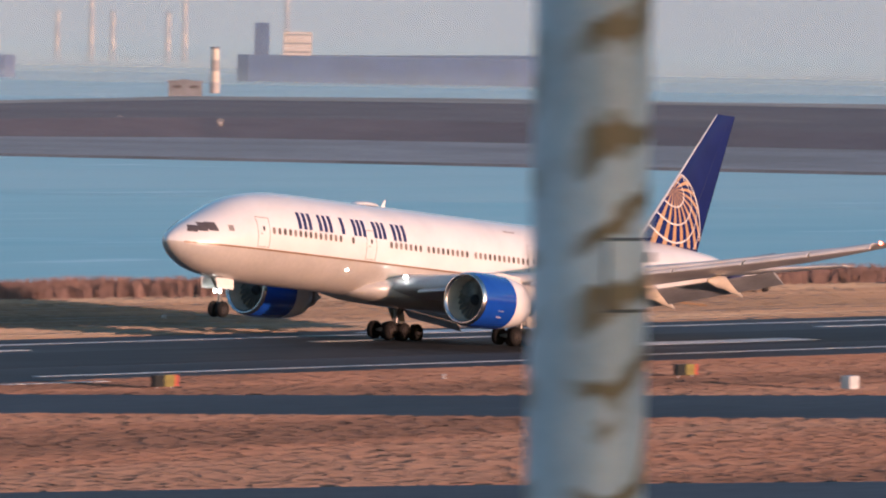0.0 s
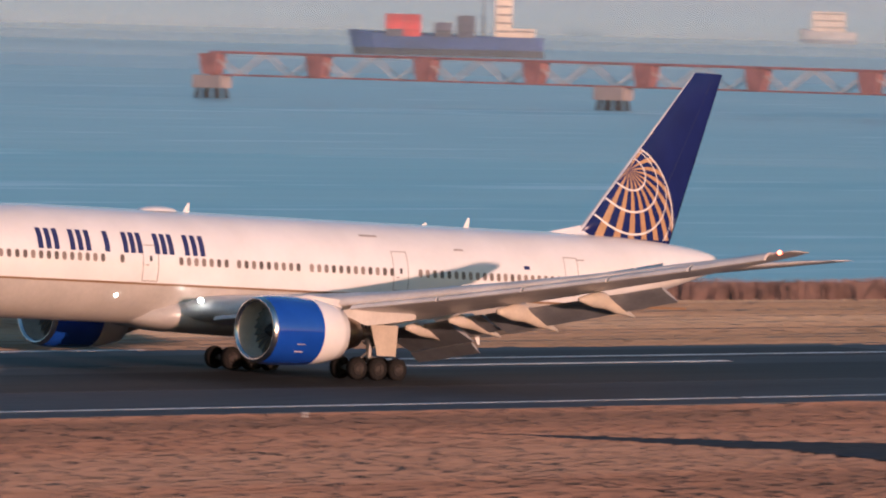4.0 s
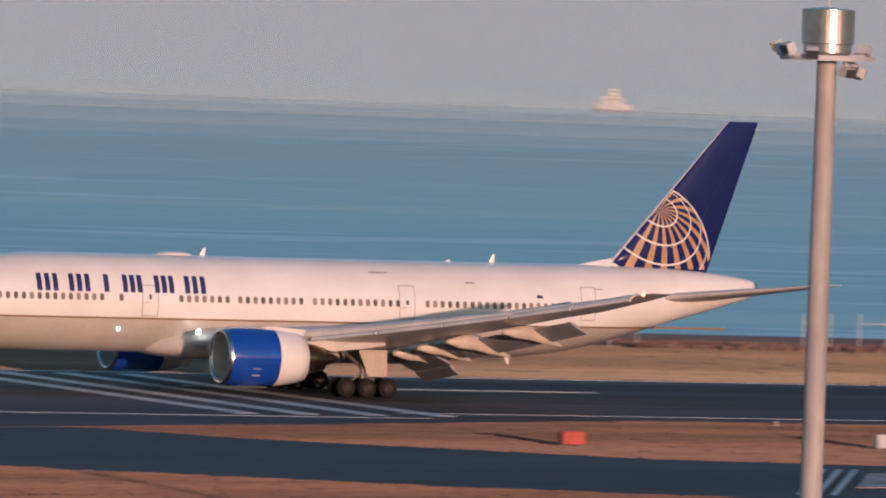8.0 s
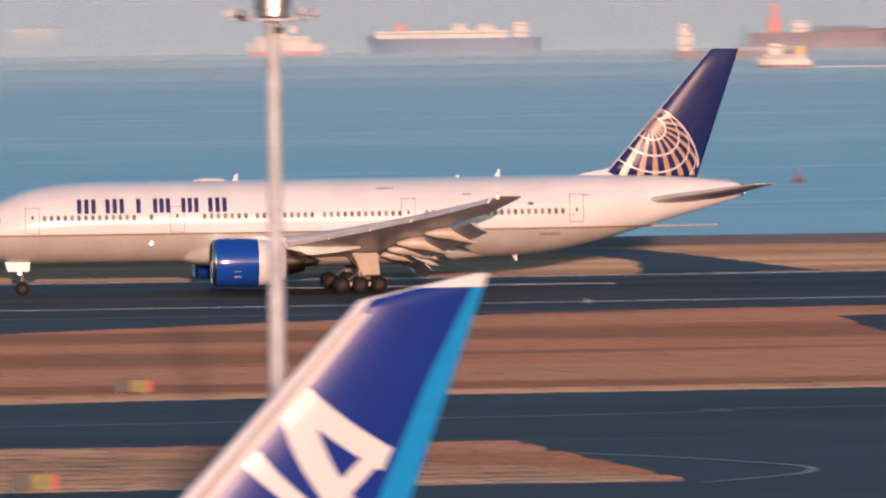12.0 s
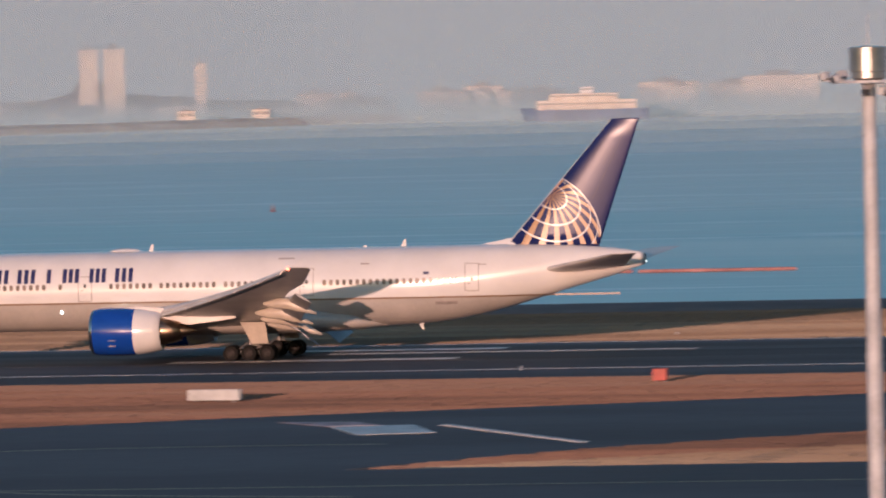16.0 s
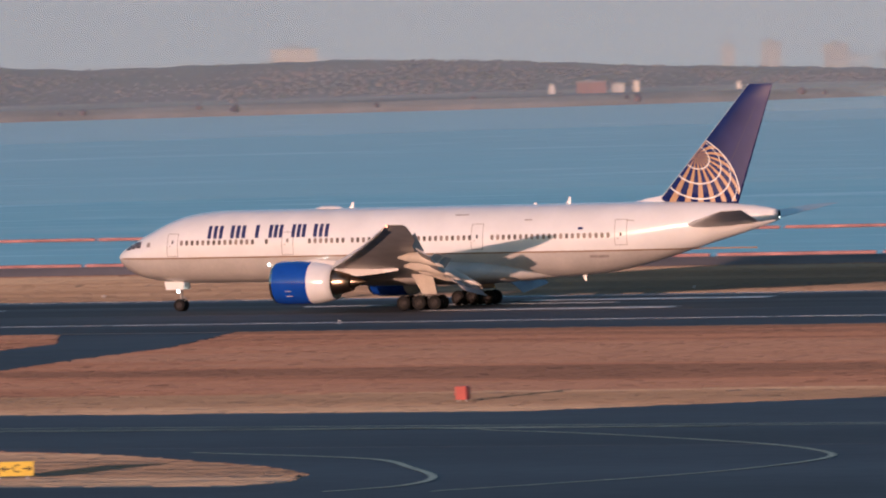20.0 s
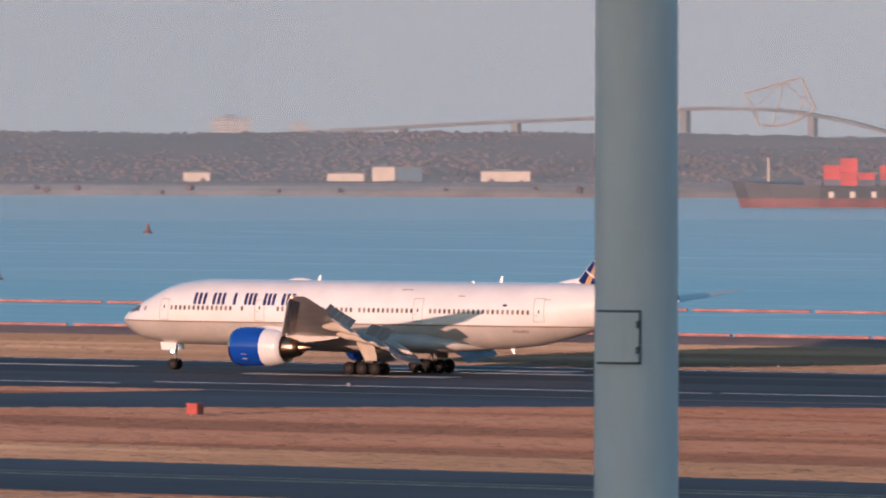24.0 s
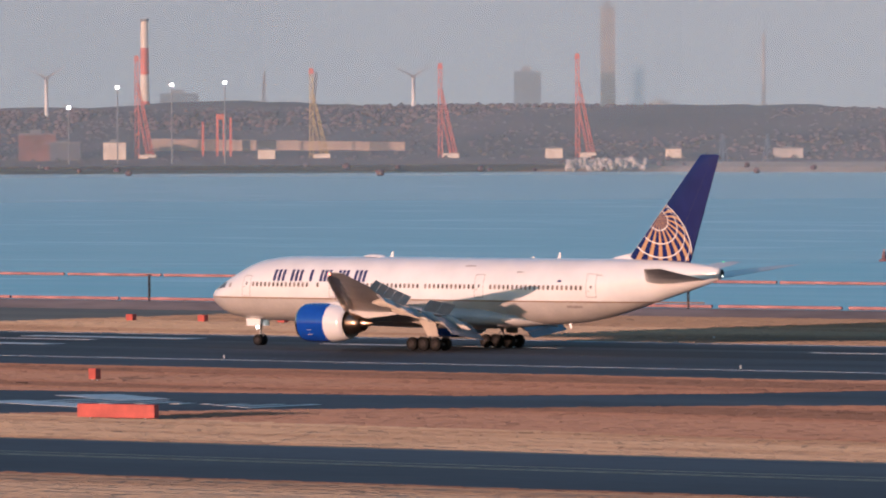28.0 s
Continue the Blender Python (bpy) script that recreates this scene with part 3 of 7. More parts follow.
def build_gear(plane):
    big, small = wheel_meshes(0.64, 0.50), wheel_meshes(0.54, 0.42)
    for side in (-1, 1):
        bm = bmesh.new()
        y = side * 5.5
        add_tube(bm, (0.1, y - side * 0.2, 3.4), (0, y, 2.0), 0.27, 0.25, 14)
        add_tube(bm, (0, y, 2.05), (0, y, 0.75), 0.18, 0.18, 14)
        leg = part("main_leg", bm, M["steel"], plane, "steel main landing gear leg")
        bm = bmesh.new()
        add_box(bm, -1.65, y - 0.15, 0.52, 1.65, y + 0.15, 0.82)
        for x in (-1.45, 0, 1.45):
            add_tube(bm, (x, y - 0.75, 0.64), (x, y + 0.75, 0.64), 0.11)
        part("bogie_beam", bm, M["steel"], leg)
        for p0, p1, r in (((-0.9, y - side * 1.4, 3.0), (0, y, 1.9), 0.11), ((1.6, y - side * 0.6, 3.2), (0.05, y, 1.7), 0.10), ((0.1, y, 1.3), (0.85, y, 1.15), 0.07), ((0.85, y, 1.15), (0.1, y, 0.85), 0.07), ((-0.2, y, 1.5), (-1.1, y, 0.8), 0.06)):
            bm = bmesh.new()
            add_tube(bm, p0, p1, r)
            part("brace", bm, M["steel"], leg)
        for x in (-1.45, 0, 1.45):
            for dy in (-0.70, 0.70):
                add_wheel(leg, big, (x, y + dy, 0.64))
        bm = bmesh.new()
        m = Matrix.Translation((0.35, side * 6.25, 3.1)) @ Matrix.Rotation(side * radians(-10), 4, "X")
        add_rings(bm, [[m @ Vector(p) for p in ((-1.0, -0.04, 0), (1.0, -0.04, 0), (1.0, 0.04, 0), (-1.0, 0.04, 0))],
                       [m @ Vector(p) for p in ((-0.15, -0.03, -1.75), (1.2, -0.03, -1.75), (1.2, 0.03, -1.75), (-0.15, 0.03, -1.75))]])
        part("gear_door", bm, M["flap_grey"], leg, "grey landing gear door")
    bm = bmesh.new()
    x = 5.88 - GEAR_A
    add_tube(bm, (x + 0.1, 0, 2.75), (x, 0, 1.5), 0.17, 0.16, 14)
    add_tube(bm, (x, 0, 1.5), (x, 0, 0.5), 0.11, 0.11, 12)
    add_tube(bm, (x, -0.42, 0.54), (x, 0.42, 0.54), 0.09, 0.09, 10)
    leg = part("nose_leg", bm, M["steel"], plane, "steel nose landing gear leg")
    bm = bmesh.new()
    add_tube(bm, (x - 1.0, 0, 2.7), (x, 0, 1.65), 0.09)
    add_tube(bm, (x + 0.1, 0, 1.35), (x + 0.5, 0, 1.05), 0.05)
    add_tube(bm, (x + 0.5, 0, 1.05), (x + 0.08, 0, 0.75), 0.05)
    part("brace", bm, M["steel"], leg)
    for y in (-0.34, 0.34):
        add_wheel(leg, small, (x, y, 0.54))
    for side in (-1, 1):
        bm = bmesh.new()
        m = Matrix.Translation((x - 0.25, side * 0.62, 2.62)) @ Matrix.Rotation(side * radians(6), 4, "X")
        add_rings(bm, [[m @ Vector(p) for p in ((-1.05, -0.03, 0), (0.85, -0.03, 0), (0.85, 0.03, 0), (-1.05, 0.03, 0))],
                       [m @ Vector(p) for p in ((-0.85, -0.03, -0.72), (0.8, -0.03, -0.72), (0.8, 0.03, -0.72), (-0.85, 0.03, -0.72))]])
        part("nose_gear_door", bm, M["white"], leg, "white nose gear door")
    for y, z, r in ((-0.2, 1.75, 0.12), (0.2, 1.75, 0.12)):
        bm = bmesh.new()
        add_lathe(bm, [(-0.1, r), (0.0, r * 1.05), (0.06, r * 0.5)], (x - 0.18, y, z), n=14, close_ends=True)
        part("taxi_lamp", bm, M["landing_lamp"], leg, "lit taxi lamp")


def build_tail(plane):
    # fin
    bm = bmesh.new()
    rings = []
    z0, z1 = 8.3, 18.5
    for z in (z0, 9.5, 11, 13, 15, 17, 18.2, 18.45, 18.52):
        k = (z - 8.9) / (18.5 - 8.9)
        le, te = 51.7 + (60.17 - 51.7) * k, 59.15 + (62.43 - 59.15) * k
        th = 0.105 if z < 18.3 else 0.05
        rings.append([(le + x - GEAR_A, y, z) for x, y in foil(te - le, th, 10)])
    rows = add_rings(bm, rings)
    for f in bm.faces:
        c = f.calc_center_median()
        k = (c.z - 8.9) / 9.6
        le = 51.7 + 8.47 * k
        f.material_index = 1 if c.x + GEAR_A < le + 0.12 else 0
    fin = part("fin", bm, [M["navy"], M["white"]], plane, "navy blue tail fin", smooth=True)
    # small root fillet
    bm = bmesh.new()
    add_rings(bm, [[(49.4 - GEAR_A, y, 8.72 + z) for y, z in ((-0.05, 0), (0.05, 0), (0, 0.02))], [(52.0 - GEAR_A, y, 8.7 + z) for y, z in ((-0.3, 0), (0.3, 0), (0, 0.55))], [(52.6 - GEAR_A, y, 8.7 + z) for y, z in ((-0.3, 0), (0.3, 0), (0, 0.75))]])
    part("fin_fillet", bm, M["white"], fin, "white fin root fillet")
    # rudder seam
    for side in (-1, 1):
        bm = bmesh.new()
        for z in range(9, 18):
            pts = []
            for zz in (z, z + 1):
                k = (zz - 8.9) / 9.6
                le, te = 51.7 + 8.47 * k, 59.15 + 3.28 * k
                for s in (0.695, 0.70):
                    pts.append(fin_pt(s, zz, 0.004, side))
            add_sheet(bm, [pts[0], pts[1], pts[3], pts[2]])
        part("rudder_seam", bm, M["dark"], fin)
    # globe painted on the lower fin: gold bands and white net, laid on as thin sheets
    for side in (-1, 1):
        build_globe(fin, side)
    # tailplane
    for side in (-1, 1):
        bm = bmesh.new()
        rings = []
        for b in (0.3, 1.5, 4, 7, 9.8, 10.6, 10.76):
            k = b / 10.76
            le, te = 53.6 + (61.85 - 53.6) * k, 61.0 + (63.75 - 61.0) * k
            th = 0.10 if b < 10.5 else 0.04
            rings.append([(le + x - GEAR_A, side * b, 6.62 + 1.45 * k + z + 0.035 * (x - 0.4 * (te - le))) for x, z in foil(te - le, th, 9)])
        add_rings(bm, rings)
        part("tailplane", bm, M["wing_grey"], plane, "grey tailplane", smooth=True)
    bm = bmesh.new()
    bmesh.ops.create_icosphere(bm, subdivisions=2, radius=0.09, matrix=Matrix.Translation((62.72 - GEAR_A, 0, 7.2)))
    part("tail_lamp", bm, M["tail_glow"], plane, "small lit tail lamp")


def fin_pt(share, z, out, side):
    k = (z - 8.9) / (18.5 - 8.9)
    le, te = 51.7 + (60.17 - 51.7) * k, 59.15 + (62.43 - 59.15) * k
    c = te - le
    x = max(0.0, share)
    half = 5 * 0.105 * c * (0.2969 * math.sqrt(x) - 0.1260 * x - 0.3516 * x * x + 0.2843 * x ** 3 - 0.1015 * x ** 4)
    return Vector((le + share * c - GEAR_A, side * (half + out), z))


def build_globe(fin, side):
    ca, cz, r = 53.6, 8.9, 5.62                         # centre of the disc on the fin
    up = Vector((0.418, 0.909))                          # towards its pole
    right = Vector((up.y, -up.x))
    tip = radians(44)                                   # the pole leans to the viewer
    gold, net = bmesh.new(), bmesh.new()
    nz, ns = 190, 190
    for j in range(nz):
        za, zb = 8.62 + 5.6 * j / nz, 8.62 + 5.6 * (j + 1) / nz
        for i in range(ns):
            s0, s1 = 0.03 + 0.95 * i / ns, 0.03 + 0.95 * (i + 1) / ns
            m = fin_pt((s0 + s1) / 2, (za + zb) / 2, 0, side)
            d = Vector((m.x + GEAR_A - ca, m.z - cz)) / r
            q = d.length
            if q > 1.0:
                continue
            u, v = d.dot(right), d.dot(up)
            w = math.sqrt(max(0.0, 1 - u * u - v * v))
            y = v * math.cos(tip) + w * math.sin(tip)
            w2 = w * math.cos(tip) - v * math.sin(tip)
            lat, lon = math.asin(max(-1, min(1, y))), math.degrees(math.atan2(u, w2))
            colat = math.degrees(math.pi / 2 - lat)
            rim = q > 0.985
            line = rim or min(abs(colat - c) for c in (14, 27.7, 41, 54.5, 68, 81.5, 95, 109)) < 0.6
            band = (lon + 9.0) % 18.0 < 7.8
            if not (line or band):
                continue
            quad = [fin_pt(s0, za, 0.008, side), fin_pt(s1, za, 0.008, side), fin_pt(s1, zb, 0.008, side), fin_pt(s0, zb, 0.008, side)]
            add_sheet(net if line else gold, quad if side < 0 else quad[::-1])
    part("globe_field", gold, M["gold"], fin, "gold bands of a painted globe")
    part("globe_net", net, M["white"], fin, "white net lines of a painted globe")


def build_airliner():
    plane = thing("airliner", "white and grey twin-engine jet airliner with navy tail landing", "airplane")
    build_fuselage(plane)
    build_cabin_details(plane)
    for side in (-1, 1):
        build_wing(plane, side)
        build_engine(plane, side)
        # landing lamps in the wing roots
        bm = bmesh.new()
        bmesh.ops.create_icosphere(bm, subdivisions=2, radius=0.17, matrix=Matrix.Translation((21.0 - GEAR_A, side * 3.72, 3.95)))
        part("landing_lamp", bm, M["landing_lamp"], plane, "lit landing lamp in the wing root")
        bm = bmesh.new()
        bmesh.ops.create_icosphere(bm, subdivisions=2, radius=0.11, matrix=Matrix.Translation(skin(15.85, 4.02, 0.02, side)))
        part("logo_lamp", bm, M["landing_lamp"], plane, "small lit lamp")
    build_gear(plane)
    build_tail(plane)
    return plane


M["lamp_red"] = glow("red_lamp", (1.0, 0.12, 0.06), 6.0)
M["lamp_green"] = glow("green_lamp", (0.1, 0.8, 0.3), 0.6)
M["tail_glow"] = glow("tail_lamp_glow", (1.0, 0.95, 0.85), 0.8)
M["landing_lamp"] = glow("landing_lamp_glow", (1.0, 0.95, 0.85), 6.0)
airliner = build_airliner()

# ---- ground, runway, water ----


PAVED, PALE = [], []      # outlines kept for the grass


def slab(name, pts, material, z, thick=0.3, label="", kind="structure", category=""):
    """A flat piece of ground from its outline, with an edge going down."""
    if material.name in ("runway_asphalt", "taxiway_asphalt", "dark_ground_streak"):
        PAVED.append(pts)
    elif material.name == "pale_dry_grass":
        PALE.append(pts)
    bm = bmesh.new()
    add_rings(bm, [[(x, y, z - thick) for x, y in pts], [(x, y, z) for x, y in pts]])
    bmesh.ops.recalc_face_normals(bm, faces=bm.faces)
    return tagged(part(name, bm, material), label, category, "", kind)


def water_material():
    mat = bpy.data.materials.new("bay_water")
    mat.use_nodes = True
    nt = mat.node_tree
    b = nt.nodes["Principled BSDF"]
    b.inputs["Base Color"].default_value = (0.10, 0.33, 0.41, 1)
    b.inputs["IOR"].default_value = 1.33
    tc = nt.nodes.new("ShaderNodeTexCoord")
    mp = nt.nodes.new("ShaderNodeMapping")
    mp.inputs["Scale"].default_value = (0.30, 0.6, 1)
    nt.links.new(tc.outputs["Object"], mp.inputs["Vector"])
    chop = nt.nodes.new("ShaderNodeTexNoise")
    chop.inputs["Scale"].default_value = 1.0
    chop.inputs["Detail"].default_value = 3
    nt.links.new(mp.outputs["Vector"], chop.inputs["Vector"])
    bp = nt.nodes.new("ShaderNodeBump")
    bp.inputs["Strength"].default_value = 0.35
    bp.inputs["Distance"].default_value = 0.4
    nt.links.new(chop.outputs["Fac"], bp.inputs["Height"])
    nt.links.new(bp.outputs["Normal"], b.inputs["Normal"])
    # long calm streaks between ruffled water, with their sky sheen put into the colour
    mp2 = nt.nodes.new("ShaderNodeMapping")
    mp2.inputs["Scale"].default_value = (0.0014, 0.026, 1)
    nt.links.new(tc.outputs["Object"], mp2.inputs["Vector"])
    streak = nt.nodes.new("ShaderNodeTexNoise")
    streak.inputs["Scale"].default_value = 1.0
    streak.inputs["Detail"].default_value = 4
    nt.links.new(mp2.outputs["Vector"], streak.inputs["Vector"])
    rough = nt.nodes.new("ShaderNodeMapRange")
    rough.inputs["From Min"].default_value, rough.inputs["From Max"].default_value = 0.35, 0.65
    rough.inputs["To Min"].default_value, rough.inputs["To Max"].default_value = 0.30, 0.42
    nt.links.new(streak.outputs["Fac"], rough.inputs["Value"])
    nt.links.new(rough.outputs["Result"], b.inputs["Roughness"])
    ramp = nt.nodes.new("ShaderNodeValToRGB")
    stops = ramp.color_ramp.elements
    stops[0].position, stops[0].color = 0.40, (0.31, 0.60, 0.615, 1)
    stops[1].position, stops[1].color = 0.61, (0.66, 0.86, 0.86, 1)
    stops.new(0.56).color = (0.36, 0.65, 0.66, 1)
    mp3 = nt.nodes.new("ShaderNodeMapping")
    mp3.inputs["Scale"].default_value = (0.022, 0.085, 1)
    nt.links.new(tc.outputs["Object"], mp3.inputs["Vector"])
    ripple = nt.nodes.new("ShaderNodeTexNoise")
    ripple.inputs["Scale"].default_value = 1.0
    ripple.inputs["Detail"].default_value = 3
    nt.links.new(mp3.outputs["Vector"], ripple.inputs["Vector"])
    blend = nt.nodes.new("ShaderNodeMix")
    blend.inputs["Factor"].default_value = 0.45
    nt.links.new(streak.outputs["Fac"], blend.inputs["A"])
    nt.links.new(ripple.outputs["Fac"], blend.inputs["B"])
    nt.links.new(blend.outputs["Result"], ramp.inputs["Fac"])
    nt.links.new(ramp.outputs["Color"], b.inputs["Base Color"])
    return mat


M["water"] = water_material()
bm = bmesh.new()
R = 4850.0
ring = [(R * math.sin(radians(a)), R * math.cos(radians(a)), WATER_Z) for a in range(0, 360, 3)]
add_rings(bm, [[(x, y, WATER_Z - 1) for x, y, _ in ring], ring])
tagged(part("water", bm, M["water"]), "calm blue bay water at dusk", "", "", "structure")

ground = slab("ground", [(-1500, 750), (-1300, 752), (-700, 748), (-300, 746), (100, 742), (300, 730), (520, 716), (900, 706), (900, -420), (-1500, -420)], M["grass"], -0.25, 4, "dry brown airfield grass")


def strip(name, x0, x1, y0, y1, z=0.03, material="line", label="", parent=None):
    bm = bmesh.new()
    add_box(bm, x0, y0, z - 0.03, x1, y1, z)
    ob = part(name, bm, M[material], parent, label)
    return ob


# runway with its paint
runway = slab("runway", [(-1480, 575), (-445, 575), (-425, 581), (195, 581), (245, 599.5), (420, 600), (470, 607), (880, 600), (880, 646), (420, 650), (330, 657), (-1480, 659)], M["asphalt"], 0.0, 0.4, "dark asphalt runway with worn tyre marks", "structure")
strip("rubber_band", -900, 840, 619, 634, 0.006, "rubbered", "dark tyre rubber on the runway", runway)
strip("rubber_band", -900, 400, 640.5, 650, 0.006, "rubbered", "dark tyre rubber on the runway", runway)
for x0 in range(-1450, 860, 60):
    y0 = float(np.interp(x0, [-480, -420, 199, 201, 430, 480], [592, 597.9, 597.9, 604.2, 604.2, 612]))
    strip("edge_line", x0, x0 + 59.4, y0, y0 + 0.65, 0.012, "line", "", runway)
    strip("edge_line", x0, x0 + 59.4, 655.6 if x0 < 300 else 643.0, 656.4 if x0 < 300 else 643.8, 0.012, "line", "", runway)
for k in range(-18, 15):
    strip("centre_dash", -251 + 60 * k, -221 + 60 * k, 636.6, 637.5, 0.02, "line", "", runway)
for x0 in (-1197, -1047, -897, -747, -597, -438, -293, -141, 425, 545, 695):
    strip("touchdown_mark", x0, x0 + 23, 622.0, 625.0, 0.02, "line", "white touchdown zone mark", runway)
    strip("touchdown_mark", x0, x0 + 23, 643.3, 646.3, 0.02, "line", "white touchdown zone mark", runway)
for x0 in (217.6, 221.6, 226.2, 230.8):
    strip("threshold_bar", x0, x0 + 1.5, 601, 653, 0.022, "line", "", runway)

# taxiways and connecting roads
slab("taxiway_1", [(-1480, 408), (-185, 408), (-60, 408), (60, 408), (880, 396), (880, 458), (40, 458), (10, 453), (-100, 447), (-1480, 447)], M["taxi"], -0.02, 0.3, "blue-grey asphalt taxiway")
slab("apron", [(-1480, 250), (880, 250), (880, 371), (-1480, 371)], M["taxi"], -0.024, 0.3, "blue-grey asphalt apron")
slab("taxiway_2", [(-185.8, 371), (-120, 371), (-108, 408), (-222, 408), (-208, 401.5), (-192.6, 389.3), (-186.6, 382.2), (-184.2, 375)], M["taxi"], -0.028, 0.3, "asphalt link between taxiways")
slab("taxiway_3", [(50, 371), (122, 371), (130, 408), (46, 408)], M["taxi"], -0.028, 0.3, "asphalt link between taxiways")
slab("taxiway_4", [(-205, 447), (-92, 447), (-81, 470), (-47, 512), (30, 557), (43, 566), (64, 577), (80, 581), (-18, 581), (-49, 559), (-111, 521), (-160, 482)], M["taxi"], -0.03, 0.3, "asphalt rapid exit taxiway")
slab("taxiway_5", [(-300, 581), (-326, 577), (-353, 567), (-387, 541), (-413, 524), (-438, 499), (-452, 482), (-520, 447), (-640, 447), (-560, 490), (-489, 521), (-445, 530), (-430, 545), (-420, 565), (-412, 581)], M["taxi"], -0.03, 0.3, "asphalt rapid exit taxiway")
slab("taxiway_6", [(105, 581), (140, 560), (156, 552), (180, 540), (200, 526), (225, 514), (262, 500), (280, 447), (320, 447), (300, 505), (285, 535), (251, 548), (224, 556), (206, 572), (200, 582)], M["taxi"], -0.03, 0.3, "asphalt taxiway beside the runway")
slab("taxiway_7", [(436, 606), (454, 595), (475, 582), (495, 571), (560, 532), (640, 490), (600, 470), (530, 515), (468, 556), (453, 568), (437, 580), (405, 601)], M["taxi"], -0.03, 0.3, "asphalt exit taxiway")
slab("taxiway_8", [(372, 534), (398, 525), (421, 514), (500, 480), (450, 455), (360, 500)], M["taxi"], -0.03, 0.3, "asphalt taxiway in dry grass")
# dark brown-grey streak lying in the grass
M["track"] = shade("dark_ground_streak", (0.060, 0.050, 0.052), 0.95, var=0.3, scale=0.12, fine=1.2, second=(0.095, 0.068, 0.06), spec=0.05)
slab("road_4", [(312, 583), (322, 573), (334, 566), (341, 565), (332, 561), (322, 556), (312, 545), (316, 553), (318, 566)], M["track"], -0.03, 0.3, "dark irregular streak in the grass")
slab("road_1", [(-306, 581), (-290, 581), (-281, 551), (-279, 534), (-272, 494), (-278, 493), (-283, 506), (-291, 525), (-294, 544), (-296, 562)], M["taxi"], -0.03, 0.3, "narrow asphalt service road")
slab("road_2", [(86, 564), (94, 568), (97, 540), (93, 517), (93, 500), (94, 482), (108, 452), (92, 452), (90, 480), (89, 500), (88, 516), (85, 538)], M["taxi"], -0.03, 0.3, "narrow asphalt service road")
slab("road_3", [(84, 658), (99, 658), (96, 690), (92, 725), (82, 737), (74, 737), (86, 712), (88, 690)], M["taxi"], -0.03, 0.3, "narrow asphalt service road")

# paler, shorter grass: beyond the runway and in worn bands
slab("grass_1", [(-1480, 658), (330, 656), (420, 649), (880, 645), (880, 697), (520, 706), (300, 720), (100, 733), (-300, 737), (-1480, 740)], M["grass_pale"], -0.05, 0.3, "pale short dry grass beyond the runway")
slab("grass_2", [(-1480, 447), (-640, 447), (-560, 480), (-500, 514), (-700, 500), (-1480, 490)], M["grass_pale"], -0.06, 0.3, "pale dry grass between taxiways")
slab("grass_3", [(-545, 447), (-205, 447), (-165, 478), (-300, 468), (-450, 482)], M["grass_pale"], -0.06, 0.3, "pale dry grass between taxiways")
slab("grass_4", [(-1480, 371), (-186, 371), (-184.5, 375), (-187, 382), (-193, 389), (-208, 401), (-222, 406), (-1480, 408)], M["grass_pale"], -0.03, 0.3, "pale dry grass island")
slab("grass_5", [(-98, 371), (20, 371), (46, 370.5), (49, 374), (44, 384), (22, 407), (-80, 408)], M["grass_pale"], -0.03, 0.3, "pale dry grass island")
slab("grass_6", [(-90, 447), (86, 447), (88, 466), (20, 462), (-60, 474)], M["grass_pale"], -0.06, 0.3, "pale dry grass beside the taxiway")
slab("grass_7", [(110, 447), (880, 447), (880, 470), (300, 492), (120, 478)], M["grass_pale"], -0.06, 0.3, "pale dry grass beside the taxiway")


def painted_curve(name, pts, width, material="yellow_line", z=0.012):
    """A painted line that bends smoothly through a few points."""
    bm = bmesh.new()
    fine = []
    for i in range(len(pts) - 1):
        p0, p1, p2, p3 = (Vector(pts[max(0, min(len(pts) - 1, k))]) for k in (i - 1, i, i + 1, i + 2))
        for k in range(10):
            u = k / 10
            fine.append(0.5 * ((2 * p1) + (p2 - p0) * u + (2 * p0 - 5 * p1 + 4 * p2 - p3) * u * u + (3 * p1 - p0 - 3 * p2 + p3) * u ** 3))
    fine.append(Vector(pts[-1]))
    rows = []
    for i, p in enumerate(fine):
        d = (fine[min(i + 1, len(fine) - 1)] - fine[max(i - 1, 0)]).normalized()
        n = Vector((-d.y, d.x)) * width / 2
        rows.append((bm.verts.new((*(p + n), z)), bm.verts.new((*(p - n), z))))
    for a, b in zip(rows, rows[1:]):
        bm.faces.new((a[0], a[1], b[1], b[0]))
    return tagged(part(name, bm, M[material]), "pale painted taxiway guide line", "", "", "structure")


painted_curve("guide_line", [(-1480, 427), (-300, 427), (-210, 427.5), (-194, 424), (-176, 412), (-166, 402), (-162, 393), (-164, 380), (-172, 366)], 0.4)
painted_curve("guide_line", [(-1480, 429.5), (-120, 428.5), (66, 436), (78, 429), (84, 415), (84, 402), (80, 390), (72, 375), (60, 366)], 0.38)
painted_curve("guide_line", [(880, 452), (140, 452), (108, 449), (96, 438), (87, 424), (83, 408), (85, 390), (90, 372)], 0.38)
painted_curve("guide_line", [(-204, 403), (-190, 396), (-183, 387), (-177.5, 378), (-176, 371), (-178, 366)], 0.45)
painted_curve("guide_line", [(20, 408.5), (44, 398), (55, 384), (56, 376), (50, 369)], 0.42)
painted_curve("guide_line", [(-95, 478), (-106, 478), (-118.5, 475), (-126, 464), (-125, 454), (-117, 438), (-102, 424), (-85, 418)], 0.38)
painted_curve("guide_line", [(-600, 430), (-300, 431), (-170, 430)], 0.4)

